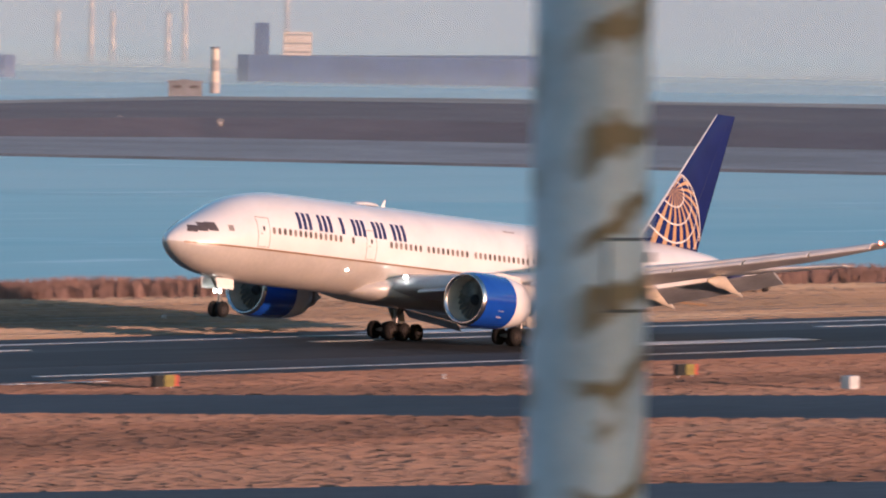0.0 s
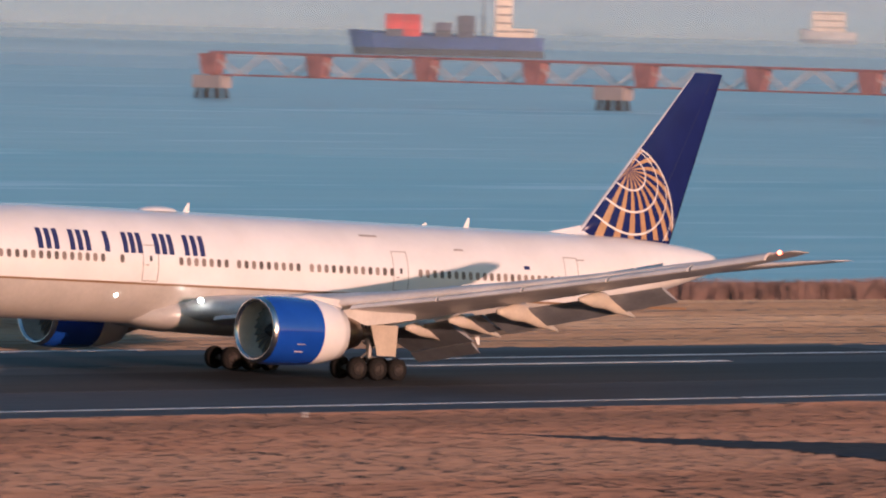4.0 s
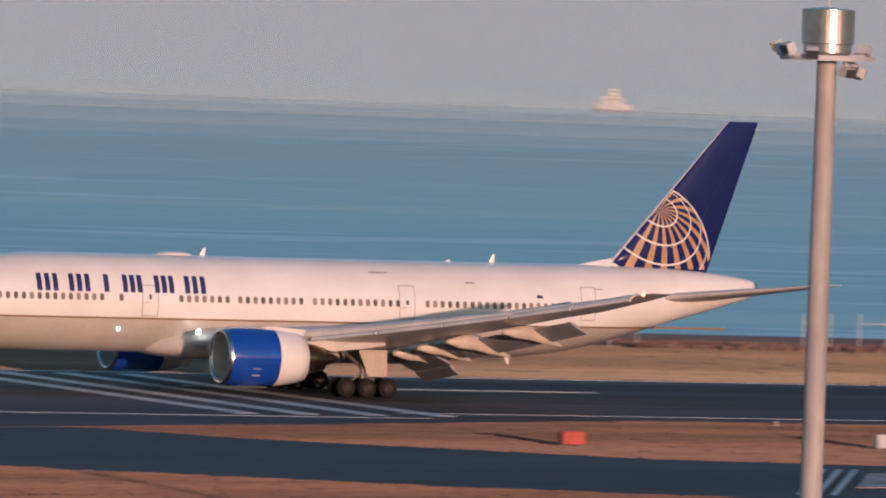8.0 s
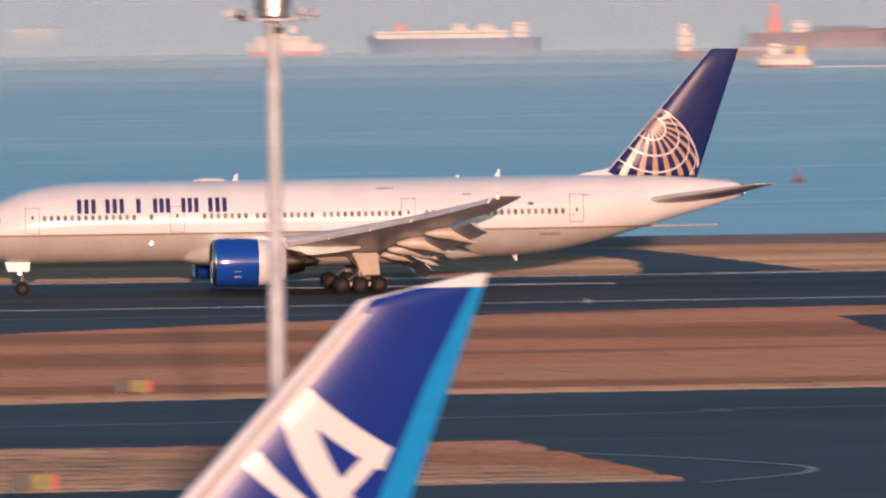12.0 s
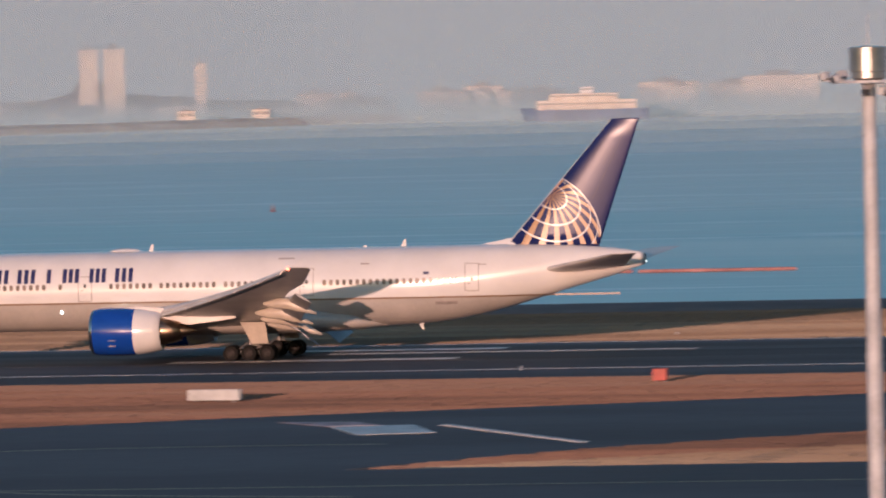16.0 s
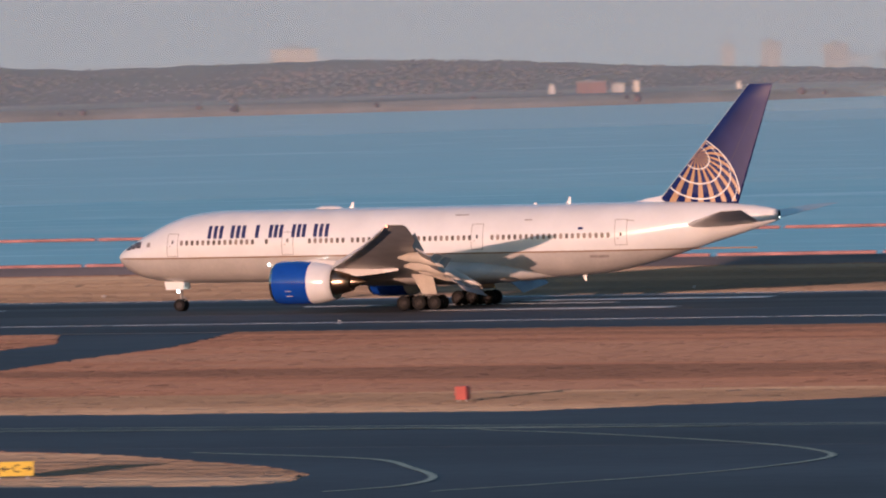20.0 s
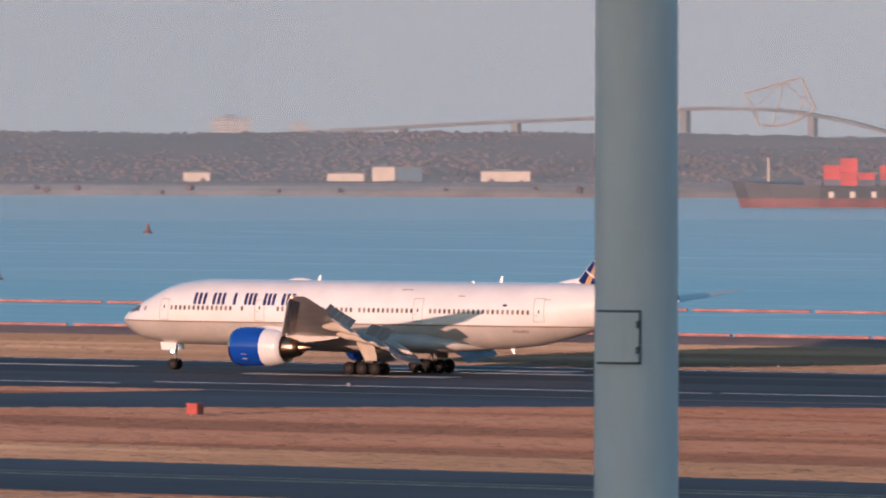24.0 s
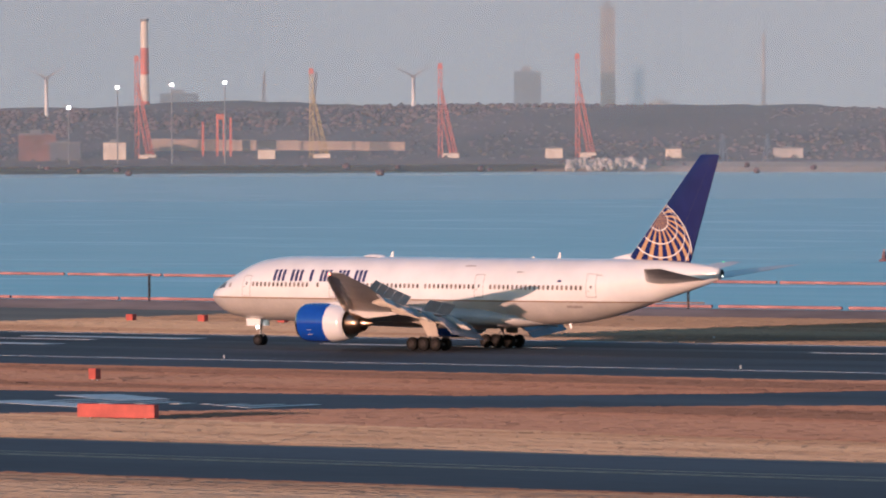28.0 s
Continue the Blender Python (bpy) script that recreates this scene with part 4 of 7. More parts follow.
# painted plates and hatching beside the exits
M["plate_pink"] = shade("worn_pink_plate_paint", (0.42, 0.33, 0.34), 0.8, var=0.25, scale=0.6, fine=3)
for pts, mat, lab in (([(-103.6, 503.0), (-98.4, 504.4), (-94.7, 492.7), (-99.4, 491.1)], "line", "white painted plate on the taxiway"),
                      ([(-474, 514), (-462, 508), (-460, 512), (-471, 518)], "line", "white painted plate beside the exit"),
                      ([(-470, 500), (-452, 494), (-450, 497), (-468, 504)], "line", "white painted plate beside the exit"),
                      ([(-108.6, 510.8), (-103.2, 509.9), (-100.5, 504.6), (-103.9, 503.8)], "plate_pink", "white painted plate on the taxiway"),
                      ([(231.2, 543.8), (236.8, 544.3), (229.3, 531.3), (223.4, 530.0)], "plate_pink", "pink-white painted plate")):
    slab("painted_plate", pts, M[mat], 0.016, 0.03, lab)
for k in range(10):
    strip("hatch_bar", -466 + 2.6 * k, -465 + 2.6 * k, 498 + 1.2 * k, 513 - 1.4 * k, 0.02, "line", "grey painted hatch bar")["kind"] = "structure"
for k in range(26):
    t = k / 25
    x, y = -96.1 + 13.3 * t, 503.7 - 26.1 * t
    strip("hatch_bar", x - 0.45, x + 0.25, y - 0.6, y + 0.6, 0.02, "line", "grey painted hatch bar")["kind"] = "structure"

for k in range(3):
    painted_curve("hatch_line", [(230.3 + 1.0 * k, 547.4), (223.3 + 1.0 * k, 535.1), (216.3 + 1.0 * k, 522.8)], 0.34, "line")

# sloping stone shore
bm = bmesh.new()
rows = []
shore_xy = [(-1500, 742), (-700, 740), (-300, 738), (100, 734), (300, 722), (520, 708), (900, 698)]
for x, y in shore_xy:
    rows.append([(x, y, -0.1), (x, y + 3, 0.75), (x, y + 5.5, 0.75), (x, y + 6.5, 0.1), (x, y + 13, WATER_Z - 0.4), (x, y, WATER_Z - 0.4)])
add_rings(bm, rows)
bmesh.ops.recalc_face_normals(bm, faces=bm.faces)
tagged(part("shore", bm, M["shore"]), "low brown stone sea wall", "", "", "structure")


def grass_rows(x0, x1, y0, y1, gap, low, high, step, seed):
    """Standing grass in ragged rows, wherever the ground is not paved."""
    rnd = np.random.default_rng(seed)

    def inside(px, py, polys):
        hit = np.zeros(px.shape, bool)
        for poly in polys:
            odd = np.zeros(px.shape, bool)
            for (ax, ay), (bx, by) in zip(poly, poly[1:] + poly[:1]):
                if ay != by:
                    odd ^= ((ay > py) != (by > py)) & (px < (bx - ax) * (py - ay) / (by - ay) + ax)
            hit |= odd
        return hit

    out = {False: ([], []), True: ([], [])}
    y = y0
    while y < y1:
        n = int((x1 - x0) / step) + 1
        xs = x0 + step * np.arange(n) + rnd.uniform(-0.3, 0.3, n) * step
        ys = y + gap * 0.8 * np.sin(xs * 0.021 + y * 1.7) + rnd.normal(0, 0.3, n)
        wave = 0.5 + 0.5 * np.sin(xs * 0.017 + 3.1 * y) * np.sin(xs * 0.043 + y)
        hs = (low + (high - low) * wave) * rnd.uniform(0.93, 1.07, n)
        bare = inside(xs, ys, PAVED) | (rnd.random(n) < 0.001)
        pale = inside(xs, ys, PALE)
        for i in range(n - 1):
            if bare[i] or bare[i + 1]:
                continue
            verts, faces = out[bool(pale[i])]
            k = len(verts)
            verts += [(xs[i], ys[i], -0.26), (xs[i + 1], ys[i + 1], -0.26), (xs[i + 1], ys[i + 1] + 0.16, hs[i + 1] - 0.05), (xs[i], ys[i] + 0.16, hs[i] - 0.05)]
            faces.append((k, k + 1, k + 2, k + 3))
        y += gap * rnd.uniform(0.8, 1.2)
    for pale, (verts, faces) in out.items():
        if faces:
            me = bpy.data.meshes.new("grass")
            me.from_pydata(verts, [], faces)
            me.materials.append(M["grass_pale" if pale else "grass"])
            tagged(new("grass", me), "short pale dry grass on the airfield" if pale else "standing red-brown dry grass on the airfield", "", "", "stuff")


grass_rows(-660, 290, 449, 606, 0.7, 0.052, 0.074, 0.8, 1)
grass_rows(290, 560, 470, 608, 0.6, 0.05, 0.068, 0.7, 5)
grass_rows(-640, 300, 657, 739, 1.2, 0.085, 0.115, 0.9, 2)
grass_rows(300, 680, 645, 724, 1.1, 0.08, 0.11, 0.9, 4)
grass_rows(-420, 90, 371, 408, 0.6, 0.05, 0.07, 0.8, 3)

# plain unseen terminal wall behind the viewpoint, whose long shade covers the apron and the nearest masts
bm = bmesh.new()
add_box(bm, -900, -46, -0.3, 420, -29, 23.0)
add_box(bm, -900.3, -46.3, 22.95, 420.3, -28.7, 23.2)
# taller block added out of view to keep the pale mast in shade
add_box(bm, -44, -45, 23.1, -18, -30, 28.9)
add_box(bm, -44.3, -45.3, 28.85, -17.7, -29.7, 29.1)
tagged(part("wall_1", bm, M["terminal"]), "plain pale terminal wall", "", "", "structure")
# unseen raised panel on a slim column, added to shade the first mast
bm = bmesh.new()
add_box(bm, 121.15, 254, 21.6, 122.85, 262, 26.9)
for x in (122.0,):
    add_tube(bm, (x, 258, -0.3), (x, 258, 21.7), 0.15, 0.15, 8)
tagged(part("wall_2", bm, M["terminal"]), "unseen raised panel on a slim column, added for shade", "", "", "structure")

# ---- things on the airfield ----
M.update({
    "signal_red": shade("signal_red_paint", (0.46, 0.075, 0.055), 0.55, var=0.1, scale=1),
    "sign_yellow": shade("sign_yellow", (0.75, 0.52, 0.05), 0.5, var=0.05),
    # olive copy of the sign yellow: the unlit fronts are put into its colour
    "sign_unlit": shade("unlit_yellow_sign", (0.22, 0.19, 0.05), 0.6, var=0.1),
    "sign_black": shade("sign_black", (0.015, 0.015, 0.015), 0.5, var=0.05),
    "rust": shade("rust_stain", (0.25, 0.15, 0.09), 0.85, var=0.2, scale=1.5),
    "sky_blue": shade("sky_blue_paint", (0.02, 0.27, 0.62), 0.2, var=0.04, coat=0.6),
    "royal": shade("royal_blue_paint", (0.012, 0.035, 0.24), 0.2, var=0.05, scale=0.6, spec=0.3),
    "lamp_glass": shade("floodlight_glass", (0.5, 0.5, 0.5), 0.08, 0.9, var=0.05),
    "grey_edge": shade("grey_edge_paint", (0.26, 0.23, 0.25), 0.3, var=0.08, scale=2),
    "reed": shade("dry_reed", (0.21, 0.13, 0.108), 0.95, var=0.2, scale=0.3),
})


def mast_paint():
    """Weathered pale paint with rusty runs that wind round the mast."""
    mat = shade("weathered_mast_paint", (0.60, 0.62, 0.65), 0.5, 0.1, var=0.08, scale=1.5, fine=14)
    nt = mat.node_tree
    b = nt.nodes["Principled BSDF"]
    base = b.inputs["Base Color"].links[0].from_socket
    tc = nt.nodes.new("ShaderNodeTexCoord")
    wav = nt.nodes.new("ShaderNodeTexWave")
    wav.wave_type, wav.bands_direction = "BANDS", "Z"
    wav.inputs["Scale"].default_value = 0.9
    wav.inputs["Distortion"].default_value = 9.0
    wav.inputs["Detail"].default_value = 4
    wav.inputs["Detail Scale"].default_value = 1.6
    mp = nt.nodes.new("ShaderNodeMapping")
    mp.inputs["Rotation"].default_value = (0.35, 0.4, 0)
    nt.links.new(tc.outputs["Object"], mp.inputs["Vector"])
    nt.links.new(mp.outputs["Vector"], wav.inputs["Vector"])
    ramp = nt.nodes.new("ShaderNodeValToRGB")
    ramp.color_ramp.elements[0].position, ramp.color_ramp.elements[1].position = 0.56, 0.95
    nt.links.new(wav.outputs["Fac"], ramp.inputs["Fac"])
    sep = nt.nodes.new("ShaderNodeSeparateXYZ")
    nt.links.new(tc.outputs["Object"], sep.inputs["Vector"])
    side = nt.nodes.new("ShaderNodeMapRange")
    side.inputs["From Min"].default_value, side.inputs["From Max"].default_value = -0.26, -0.20
    nt.links.new(sep.outputs["X"], side.inputs["Value"])
    mul = nt.nodes.new("ShaderNodeMath")
    mul.operation = "MULTIPLY"
    nt.links.new(ramp.outputs["Color"], mul.inputs[0])
    nt.links.new(side.outputs["Result"], mul.inputs[1])
    mix = nt.nodes.new("ShaderNodeMix")
    mix.data_type = "RGBA"
    mix.inputs["B"].default_value = (0.24, 0.17, 0.095, 1)
    nt.links.new(base, mix.inputs["A"])
    nt.links.new(mul.outputs["Value"], mix.inputs["Factor"])
    nt.links.new(mix.outputs["Result"], b.inputs["Base Color"])
    return mat


M["mast_rusty"] = mast_paint()
M["mast_brown"] = shade("weathered_brown_mast_paint", (0.40, 0.345, 0.31), 0.65, 0.05, var=0.22, scale=1.1, fine=9, stretch=(1, 1, 0.22), second=(0.25, 0.165, 0.12))
# darker than the plain mast grey: its unlit side is put into the paint
M["mast_unlit"] = shade("unlit_side_mast_paint", (0.40, 0.37, 0.355), 0.65, 0.05, var=0.12, scale=1.2, fine=8, stretch=(1, 1, 0.3))
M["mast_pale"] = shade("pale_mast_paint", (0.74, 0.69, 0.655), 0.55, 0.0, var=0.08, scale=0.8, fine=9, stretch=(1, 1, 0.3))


def flood_mast(x, y, height, d0, d1, paint, label, turn=0.0, hatch=None, head=1.0):
    """A tall tapered lighting mast: drum, ring platform with floodlights, lightning rod."""
    mast = thing("light_mast", label, "light mast", "airfield light masts", m=pose(x, y, 0, 0, 0, turn))
    z0 = -0.3
    top = height - 1.5
    cut = top * 0.62
    dm = d0 + (d1 - d0) * 0.62
    bm = bmesh.new()
    add_lathe(bm, [(z0, d0 / 2), (cut, dm / 2)], (0, 0, 0), "z", 32)
    part("lower_shaft", bm, paint, mast, smooth=True)
    bm = bmesh.new()
    add_lathe(bm, [(cut, dm / 2 * 0.985), (top, d1 / 2)], (0, 0, 0), "z", 32)
    part("upper_shaft", bm, paint, mast, smooth=True)
    bm = bmesh.new()
    add_lathe(bm, [(cut - 0.12, dm / 2 + 0.015), (cut + 0.02, dm / 2 + 0.015), (cut + 0.02, dm / 2 * 0.98)], (0, 0, 0), "z", 32)
    part("collar", bm, M["mast"], mast)
    bm = bmesh.new()
    add_lathe(bm, [(top + u * head, r * head) for u, r in ((-0.02, 0.30), (0.10, 0.52), (0.28, 0.52), (0.30, 0.57), (1.02, 0.57), (1.04, 0.50), (1.08, 0.05))], (0, 0, 0), "z", 32)
    part("drum", bm, M["bare_dull"], mast, "dull galvanised metal drum", smooth=False)
    bm = bmesh.new()
    add_lathe(bm, [(top - 0.05, 0.22 * head), (top - 0.05, 1.02 * head), (top + 0.03, 1.02 * head), (top + 0.03, 0.22 * head)], (0, 0, 0), "z", 24)
    part("platform_ring", bm, M["mast"], mast)
    bm = bmesh.new()
    add_tube(bm, (0, 0, top + 1.05 * head), (0, 0, top + 2.0 * head), 0.025, 0.012, 6)
    part("lightning_rod", bm, M["mast"], mast)
    for k, (a, r, dz) in enumerate(((180, 1.35, 0.25), (200, 1.0, 0.12), (150, 1.15, 0.3), (0, 1.25, 0.25), (25, 1.05, 0.32), (-35, 0.7, -0.45), (-80, 0.5, -0.42))):
        c, s = math.cos(radians(a)), math.sin(radians(a))
        r, dz = r * head, dz * head
        bm = bmesh.new()
        add_tube(bm, (0.4 * head * c, 0.4 * head * s, top - 0.02), (r * c, r * s, top - 0.02 + (0.06 if dz > 0 else -0.1)), 0.035, 0.035, 6)
        arm = part("arm", bm, M["mast"], mast)
        m = Matrix.Translation((r * c, r * s, top + dz * 0.7)) @ Matrix.Rotation(radians(a + (20 if k % 2 else -15)), 4, "Z") @ Matrix.Rotation(radians(22), 4, "Y") @ Matrix.Scale(head, 4)
        bm = bmesh.new()
        add_box(bm, -0.12, -0.15, -0.11, 0.10, 0.15, 0.11, m, taper=0.15)
        lamp = part("floodlight", bm, M["mast"], arm)
        bm = bmesh.new()
        add_box(bm, 0.10, -0.135, -0.10, 0.115, 0.135, 0.10, m)
        part("lamp_glass", bm, M["lamp_glass"], lamp)
    if hatch:
        ang, z1, w, hh = hatch
        bm = bmesh.new()
        rr = (d0 + (d1 - d0) * z1 / top) / 2
        n = 6
        for layer, (ww, h2, out) in enumerate(((w * 1.20, hh * 1.16, 0.004), (w * 1.08, hh * 1.055, 0.008), (w * 0.96, hh * 0.96, 0.020))):
            g = []
            for i in range(n + 1):
                t = radians(ang) + (i / n - 0.5) * ww / rr
                g.append([bm.verts.new((math.cos(t) * (rr + o), math.sin(t) * (rr + o), z1 + s * h2 / 2)) for s, o in ((-1, -0.01), (-1, out), (1, out), (1, -0.01))])
            for a, b in zip(g, g[1:]):
                for k in range(3):
                    bm.faces.new((a[k], b[k], b[k + 1], a[k + 1])).material_index = layer
            for e in (g[0], g[-1]):
                bm.faces.new(e)
        part("hatch_cover", bm, [paint, M["seam_dark"], paint], mast, "bolted access hatch cover")
        for s in (-1, 1):
            bm = bmesh.new()
            t = radians(ang) + 0.47 * w / rr
            add_box(bm, -0.011, -0.008, -0.022, 0.011, 0.008, 0.022, Matrix.Translation((math.cos(t) * (rr + 0.03), math.sin(t) * (rr + 0.03), z1 + s * hh * 0.25)))
            part("hinge", bm, M["seam_dark"], mast)
    return mast


M["seam_dark"] = shade("hatch_seam", (0.12, 0.12, 0.125), 0.7, var=0.1)
M["bare_dull"] = shade("dull_galvanised_drum", (0.50, 0.48, 0.46), 0.33, 0.9, var=0.10, scale=3, fine=10)
flood_mast(124.86, 305.71, 29.0, 0.66, 0.48, M["mast_rusty"], "pale painted steel mast with rusty runs and a hatch", 0, (259.6, 20.9, 0.23, 0.31))
flood_mast(173.43, 399.50, 22.95, 0.60, 0.42, M["mast_brown"], "weathered brown-grey steel light mast with floodlights", 46)
flood_mast(79.0, 253.5, 23.7, 0.42, 0.29, M["mast_unlit"], "slim grey steel light mast with a metal drum and floodlights", 24, None, 0.68)
flood_mast(20.4, 244.6, 23.2, 0.60, 0.42, M["mast"], "grey steel light mast with a metal drum and floodlights", 5)
flood_mast(-32.90, 241.40, 23.1, 0.60, 0.42, M["mast"], "grey steel light mast with a metal drum and floodlights", -8)
flood_mast(-82.6, 220.1, 23.1, 0.60, 0.42, M["mast"], "grey steel light mast with a metal drum and floodlights", -60)
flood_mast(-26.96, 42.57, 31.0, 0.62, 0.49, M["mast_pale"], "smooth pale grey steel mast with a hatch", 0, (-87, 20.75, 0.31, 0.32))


def marker_box(name, x, y, w, d, h, mat, label, z=-0.08, turn=0.0, legs=True):
    """A small airfield sign box on short legs."""
    t = thing(name, label, "airfield sign", m=pose(x, y, z, 0, 0, turn))
    bm = bmesh.new()
    b = add_box(bm, -w / 2, -d / 2, 0.18, w / 2, d / 2, 0.18 + h)
    bmesh.ops.bevel(bm, geom=list(bm.edges), offset=0.03, segments=1, affect="EDGES")
    part("board", bm, M[mat], t)
    for s in (-1, 1):
        bm = bmesh.new()
        add_tube(bm, (s * w * 0.36, 0, -0.2), (s * w * 0.36, 0, 0.2), 0.05, 0.05, 8)
        part("leg", bm, M["mast"], t)
    return t


marker_box("marker_box", 224.8, 568.5, 1.4, 0.7, 0.75, "signal_red", "red marker box standing in dry grass")
marker_box("marker_box", -93, 569, 1.0, 0.8, 0.85, "signal_red", "orange-red marker box beside the runway")
marker_box("marker_box", -189, 578, 0.6, 0.5, 0.7, "signal_red", "small orange-red marker beside the runway")
marker_box("marker_box", -214, 460.5, 0.8, 0.6, 0.85, "signal_red", "dark red marker box in dry grass")
marker_box("marker_box", -374.5, 525.5, 1.05, 0.9, 0.9, "signal_red", "orange-red marker box beside the exit")
marker_box("marker_box", -496, 543, 0.8, 0.7, 0.9, "signal_red", "orange-red marker box beside the runway")
marker_box("marker_box", 503, 573, 1.0, 0.7, 0.8, "line", "white marker box with red edge")
for x, y in ((-627, 694), (-617, 694.5), (-606, 695), (-600, 696)):
    marker_box("marker_box", x, y, 0.95, 0.7, 0.7, "signal_red", "small red marker box beyond the runway")
marker_box("sign_board", -184.6, 478.8, 3.5, 0.5, 1.15, "signal_red", "long red taxiway sign board", turn=-4)
marker_box("sign_board", -120.4, 545.5, 3.8, 0.5, 0.75, "line", "back of a long white taxiway sign", turn=-6)
marker_box("sign_board", -435, 478, 7.0, 0.6, 1.0, "signal_red", "long orange-red barrier board", turn=6)
marker_box("sign_board", 245.6, 569.0, 1.6, 0.5, 0.8, "line", "white sign board beside the taxiway")
for x, y in ((465.5, 596.5), (509, 590), (30, 465), (19.5, 371.6)):
    t = thing("taxiway_sign", "small black and yellow taxiway sign with red end", "airfield sign", "taxiway signs", m=pose(x, y, -0.05))
    for x0, x1, mat in ((-1.2, -0.25, "sign_black"), (-0.25, 0.7, "sign_unlit"), (0.7, 1.0, "signal_red")):
        bm = bmesh.new()
        add_box(bm, x0 + 0.01, -0.15, 0.15, x1 - 0.01, 0.15, 0.85)
        part("panel", bm, M[mat], t)
    for s in (-0.9, 0.6):
        bm = bmesh.new()
        add_tube(bm, (s, 0, -0.2), (s, 0, 0.16), 0.05, 0.05, 8)
        part("leg", bm, M["mast"], t)


def lettering(text, size, m, mat, parent, name="lettering"):
    cu = bpy.data.curves.new(name, "FONT")
    cu.body, cu.size, cu.align_x, cu.align_y, cu.extrude = text, size, "CENTER", "CENTER", 0.004
    tmp = bpy.data.objects.new(name, cu)
    scene.collection.objects.link(tmp)
    dg = bpy.context.evaluated_depsgraph_get()
    me = bpy.data.meshes.new_from_object(tmp.evaluated_get(dg))
    bpy.data.objects.remove(tmp)
    me.materials.clear()
    me.materials.append(M[mat])
    ob = new(name, me)
    ob.parent = parent
    ob.matrix_basis = m
    return ob


# location and direction sign: black E9, yellow with arrows and C
sign = thing("taxiway_sign", "black and yellow taxiway sign reading E9 and C with arrows", "airfield sign", "taxiway signs", m=pose(-202.6, 377.6, -0.03, 0, 0, 26))
for x0, x1, mat in ((-1.85, -1.35, "sign_black"), (-1.33, -0.10, "sign_black"), (-0.08, 1.75, "sign_yellow")):
    bm = bmesh.new()
    add_box(bm, x0, -0.16, 0.22, x1, 0.16, 0.98)
    part("panel", bm, M[mat], sign)
for s in (-1.5, -0.1, 1.4):
    bm = bmesh.new()
    add_tube(bm, (s, 0, -0.2), (s, 0, 0.24), 0.05, 0.05, 8)
    part("leg", bm, M["mast"], sign)
face = lambda x: pose(x, -0.172, 0.60, 90, 0, 0)
lettering("E9", 0.66, face(-0.71), "sign_yellow", sign)
lettering("C", 0.62, face(0.84), "sign_black", sign)
for x, s in ((0.30, -1), (1.38, 1)):
    bm = bmesh.new()
    add_box(bm, x - 0.22, -0.178, 0.57, x + 0.22, -0.168, 0.64)
    add_rings(bm, [[(x + s * 0.06, yy, 0.77), (x + s * 0.06, yy, 0.44), (x + s * 0.30, yy, 0.605)] for yy in (-0.168, -0.178)])
    part("arrow", bm, M["sign_black"], sign)

# runway edge lights
bm = bmesh.new()
add_lathe(bm, [(0, 0.13), (0.03, 0.13), (0.05, 0.05), (0.14, 0.05), (0.16, 0.09), (0.25, 0.09), (0.30, 0.04)], (0, 0, 0), "z", 10, close_ends=True)
lamp_me = bpy.data.meshes.new("runway_light")
bm.to_mesh(lamp_me)
bm.free()
lamp_me.materials.append(M["line"])
for k in range(-24, 15):
    for y in (596.2, 670.0):
        tagged(shared("runway_light", lamp_me, None, pose(60 * k + 12, y, 0.0 if y < 600 else -0.05)), "small white runway edge light", "runway light", "runway edge lights")

# posts along the shore
for x, y, h, r, lab in ((-221, 739, 4.3, 0.16, "dark post on the sea wall"), (226, 729, 4.0, 0.16, "dark post on the sea wall"), (-437, 740, 3.4, 0.2, "dark post on the sea wall"), (-268, 739.5, 3.4, 0.15, "dark post on the sea wall"),
                        (-668, 741, 3.6, 0.16, "dark post on the sea wall"), (-135, 738.5, 3.0, 0.14, "dark post on the sea wall"), (-588, 741, 2.4, 0.15, "dark post on the sea wall"), (420, 714, 3.0, 0.2, "dark post on the sea wall"), (-20, 737, 2.6, 0.12, "dark post on the sea wall"), (560, 706, 4.0, 0.2, "dark post on the sea wall"), (88, 734, 1.6, 0.12, "dark post on the sea wall")):
    bm = bmesh.new()
    add_tube(bm, (0, 0, -1.0), (0, 0, h), r, r * 0.85, 10)
    add_box(bm, -r * 1.3, -r * 1.3, h - 0.02, r * 1.3, r * 1.3, h + 0.1)
    ob = part("shore_post", bm, M["sign_black"])
    ob.matrix_basis = pose(x, y + 2, 0.2)
    tagged(ob, lab, "post", "posts along the shore")
for x in (300, 317, 322, 340):
    t = thing("aerial_frame", "slim grey aerial frame on the shore", "aerial", "aerial frames", m=pose(x, 718, 0))
    for s in (-1, 1):
        bm = bmesh.new()
        add_tube(bm, (s * 1.2, 0, -0.5), (s * 1.2, 0, 3.0), 0.06, 0.05, 6)
        part("upright", bm, M["mast"], t)
    bm = bmesh.new()
    add_tube(bm, (-1.2, 0, 2.2), (1.2, 0, 2.2), 0.04, 0.04, 6)
    part("crossbar", bm, M["mast"], t)
for x in (-640, -632):
    t = thing("aerial_frame", "slim grey aerial frame on the shore", "aerial", "aerial frames", m=pose(x, 740, 0))
    for s in (-1, 1):
        bm = bmesh.new()
        add_tube(bm, (s * 2.2, 0, -0.5), (s * 2.2, 0, 3.2), 0.06, 0.05, 6)
        part("upright", bm, M["mast"], t)
    bm = bmesh.new()
    add_tube(bm, (-2.2, 0, 0.9), (2.2, 0, 0.9), 0.04, 0.04, 6)
    part("crossbar", bm, M["mast"], t)


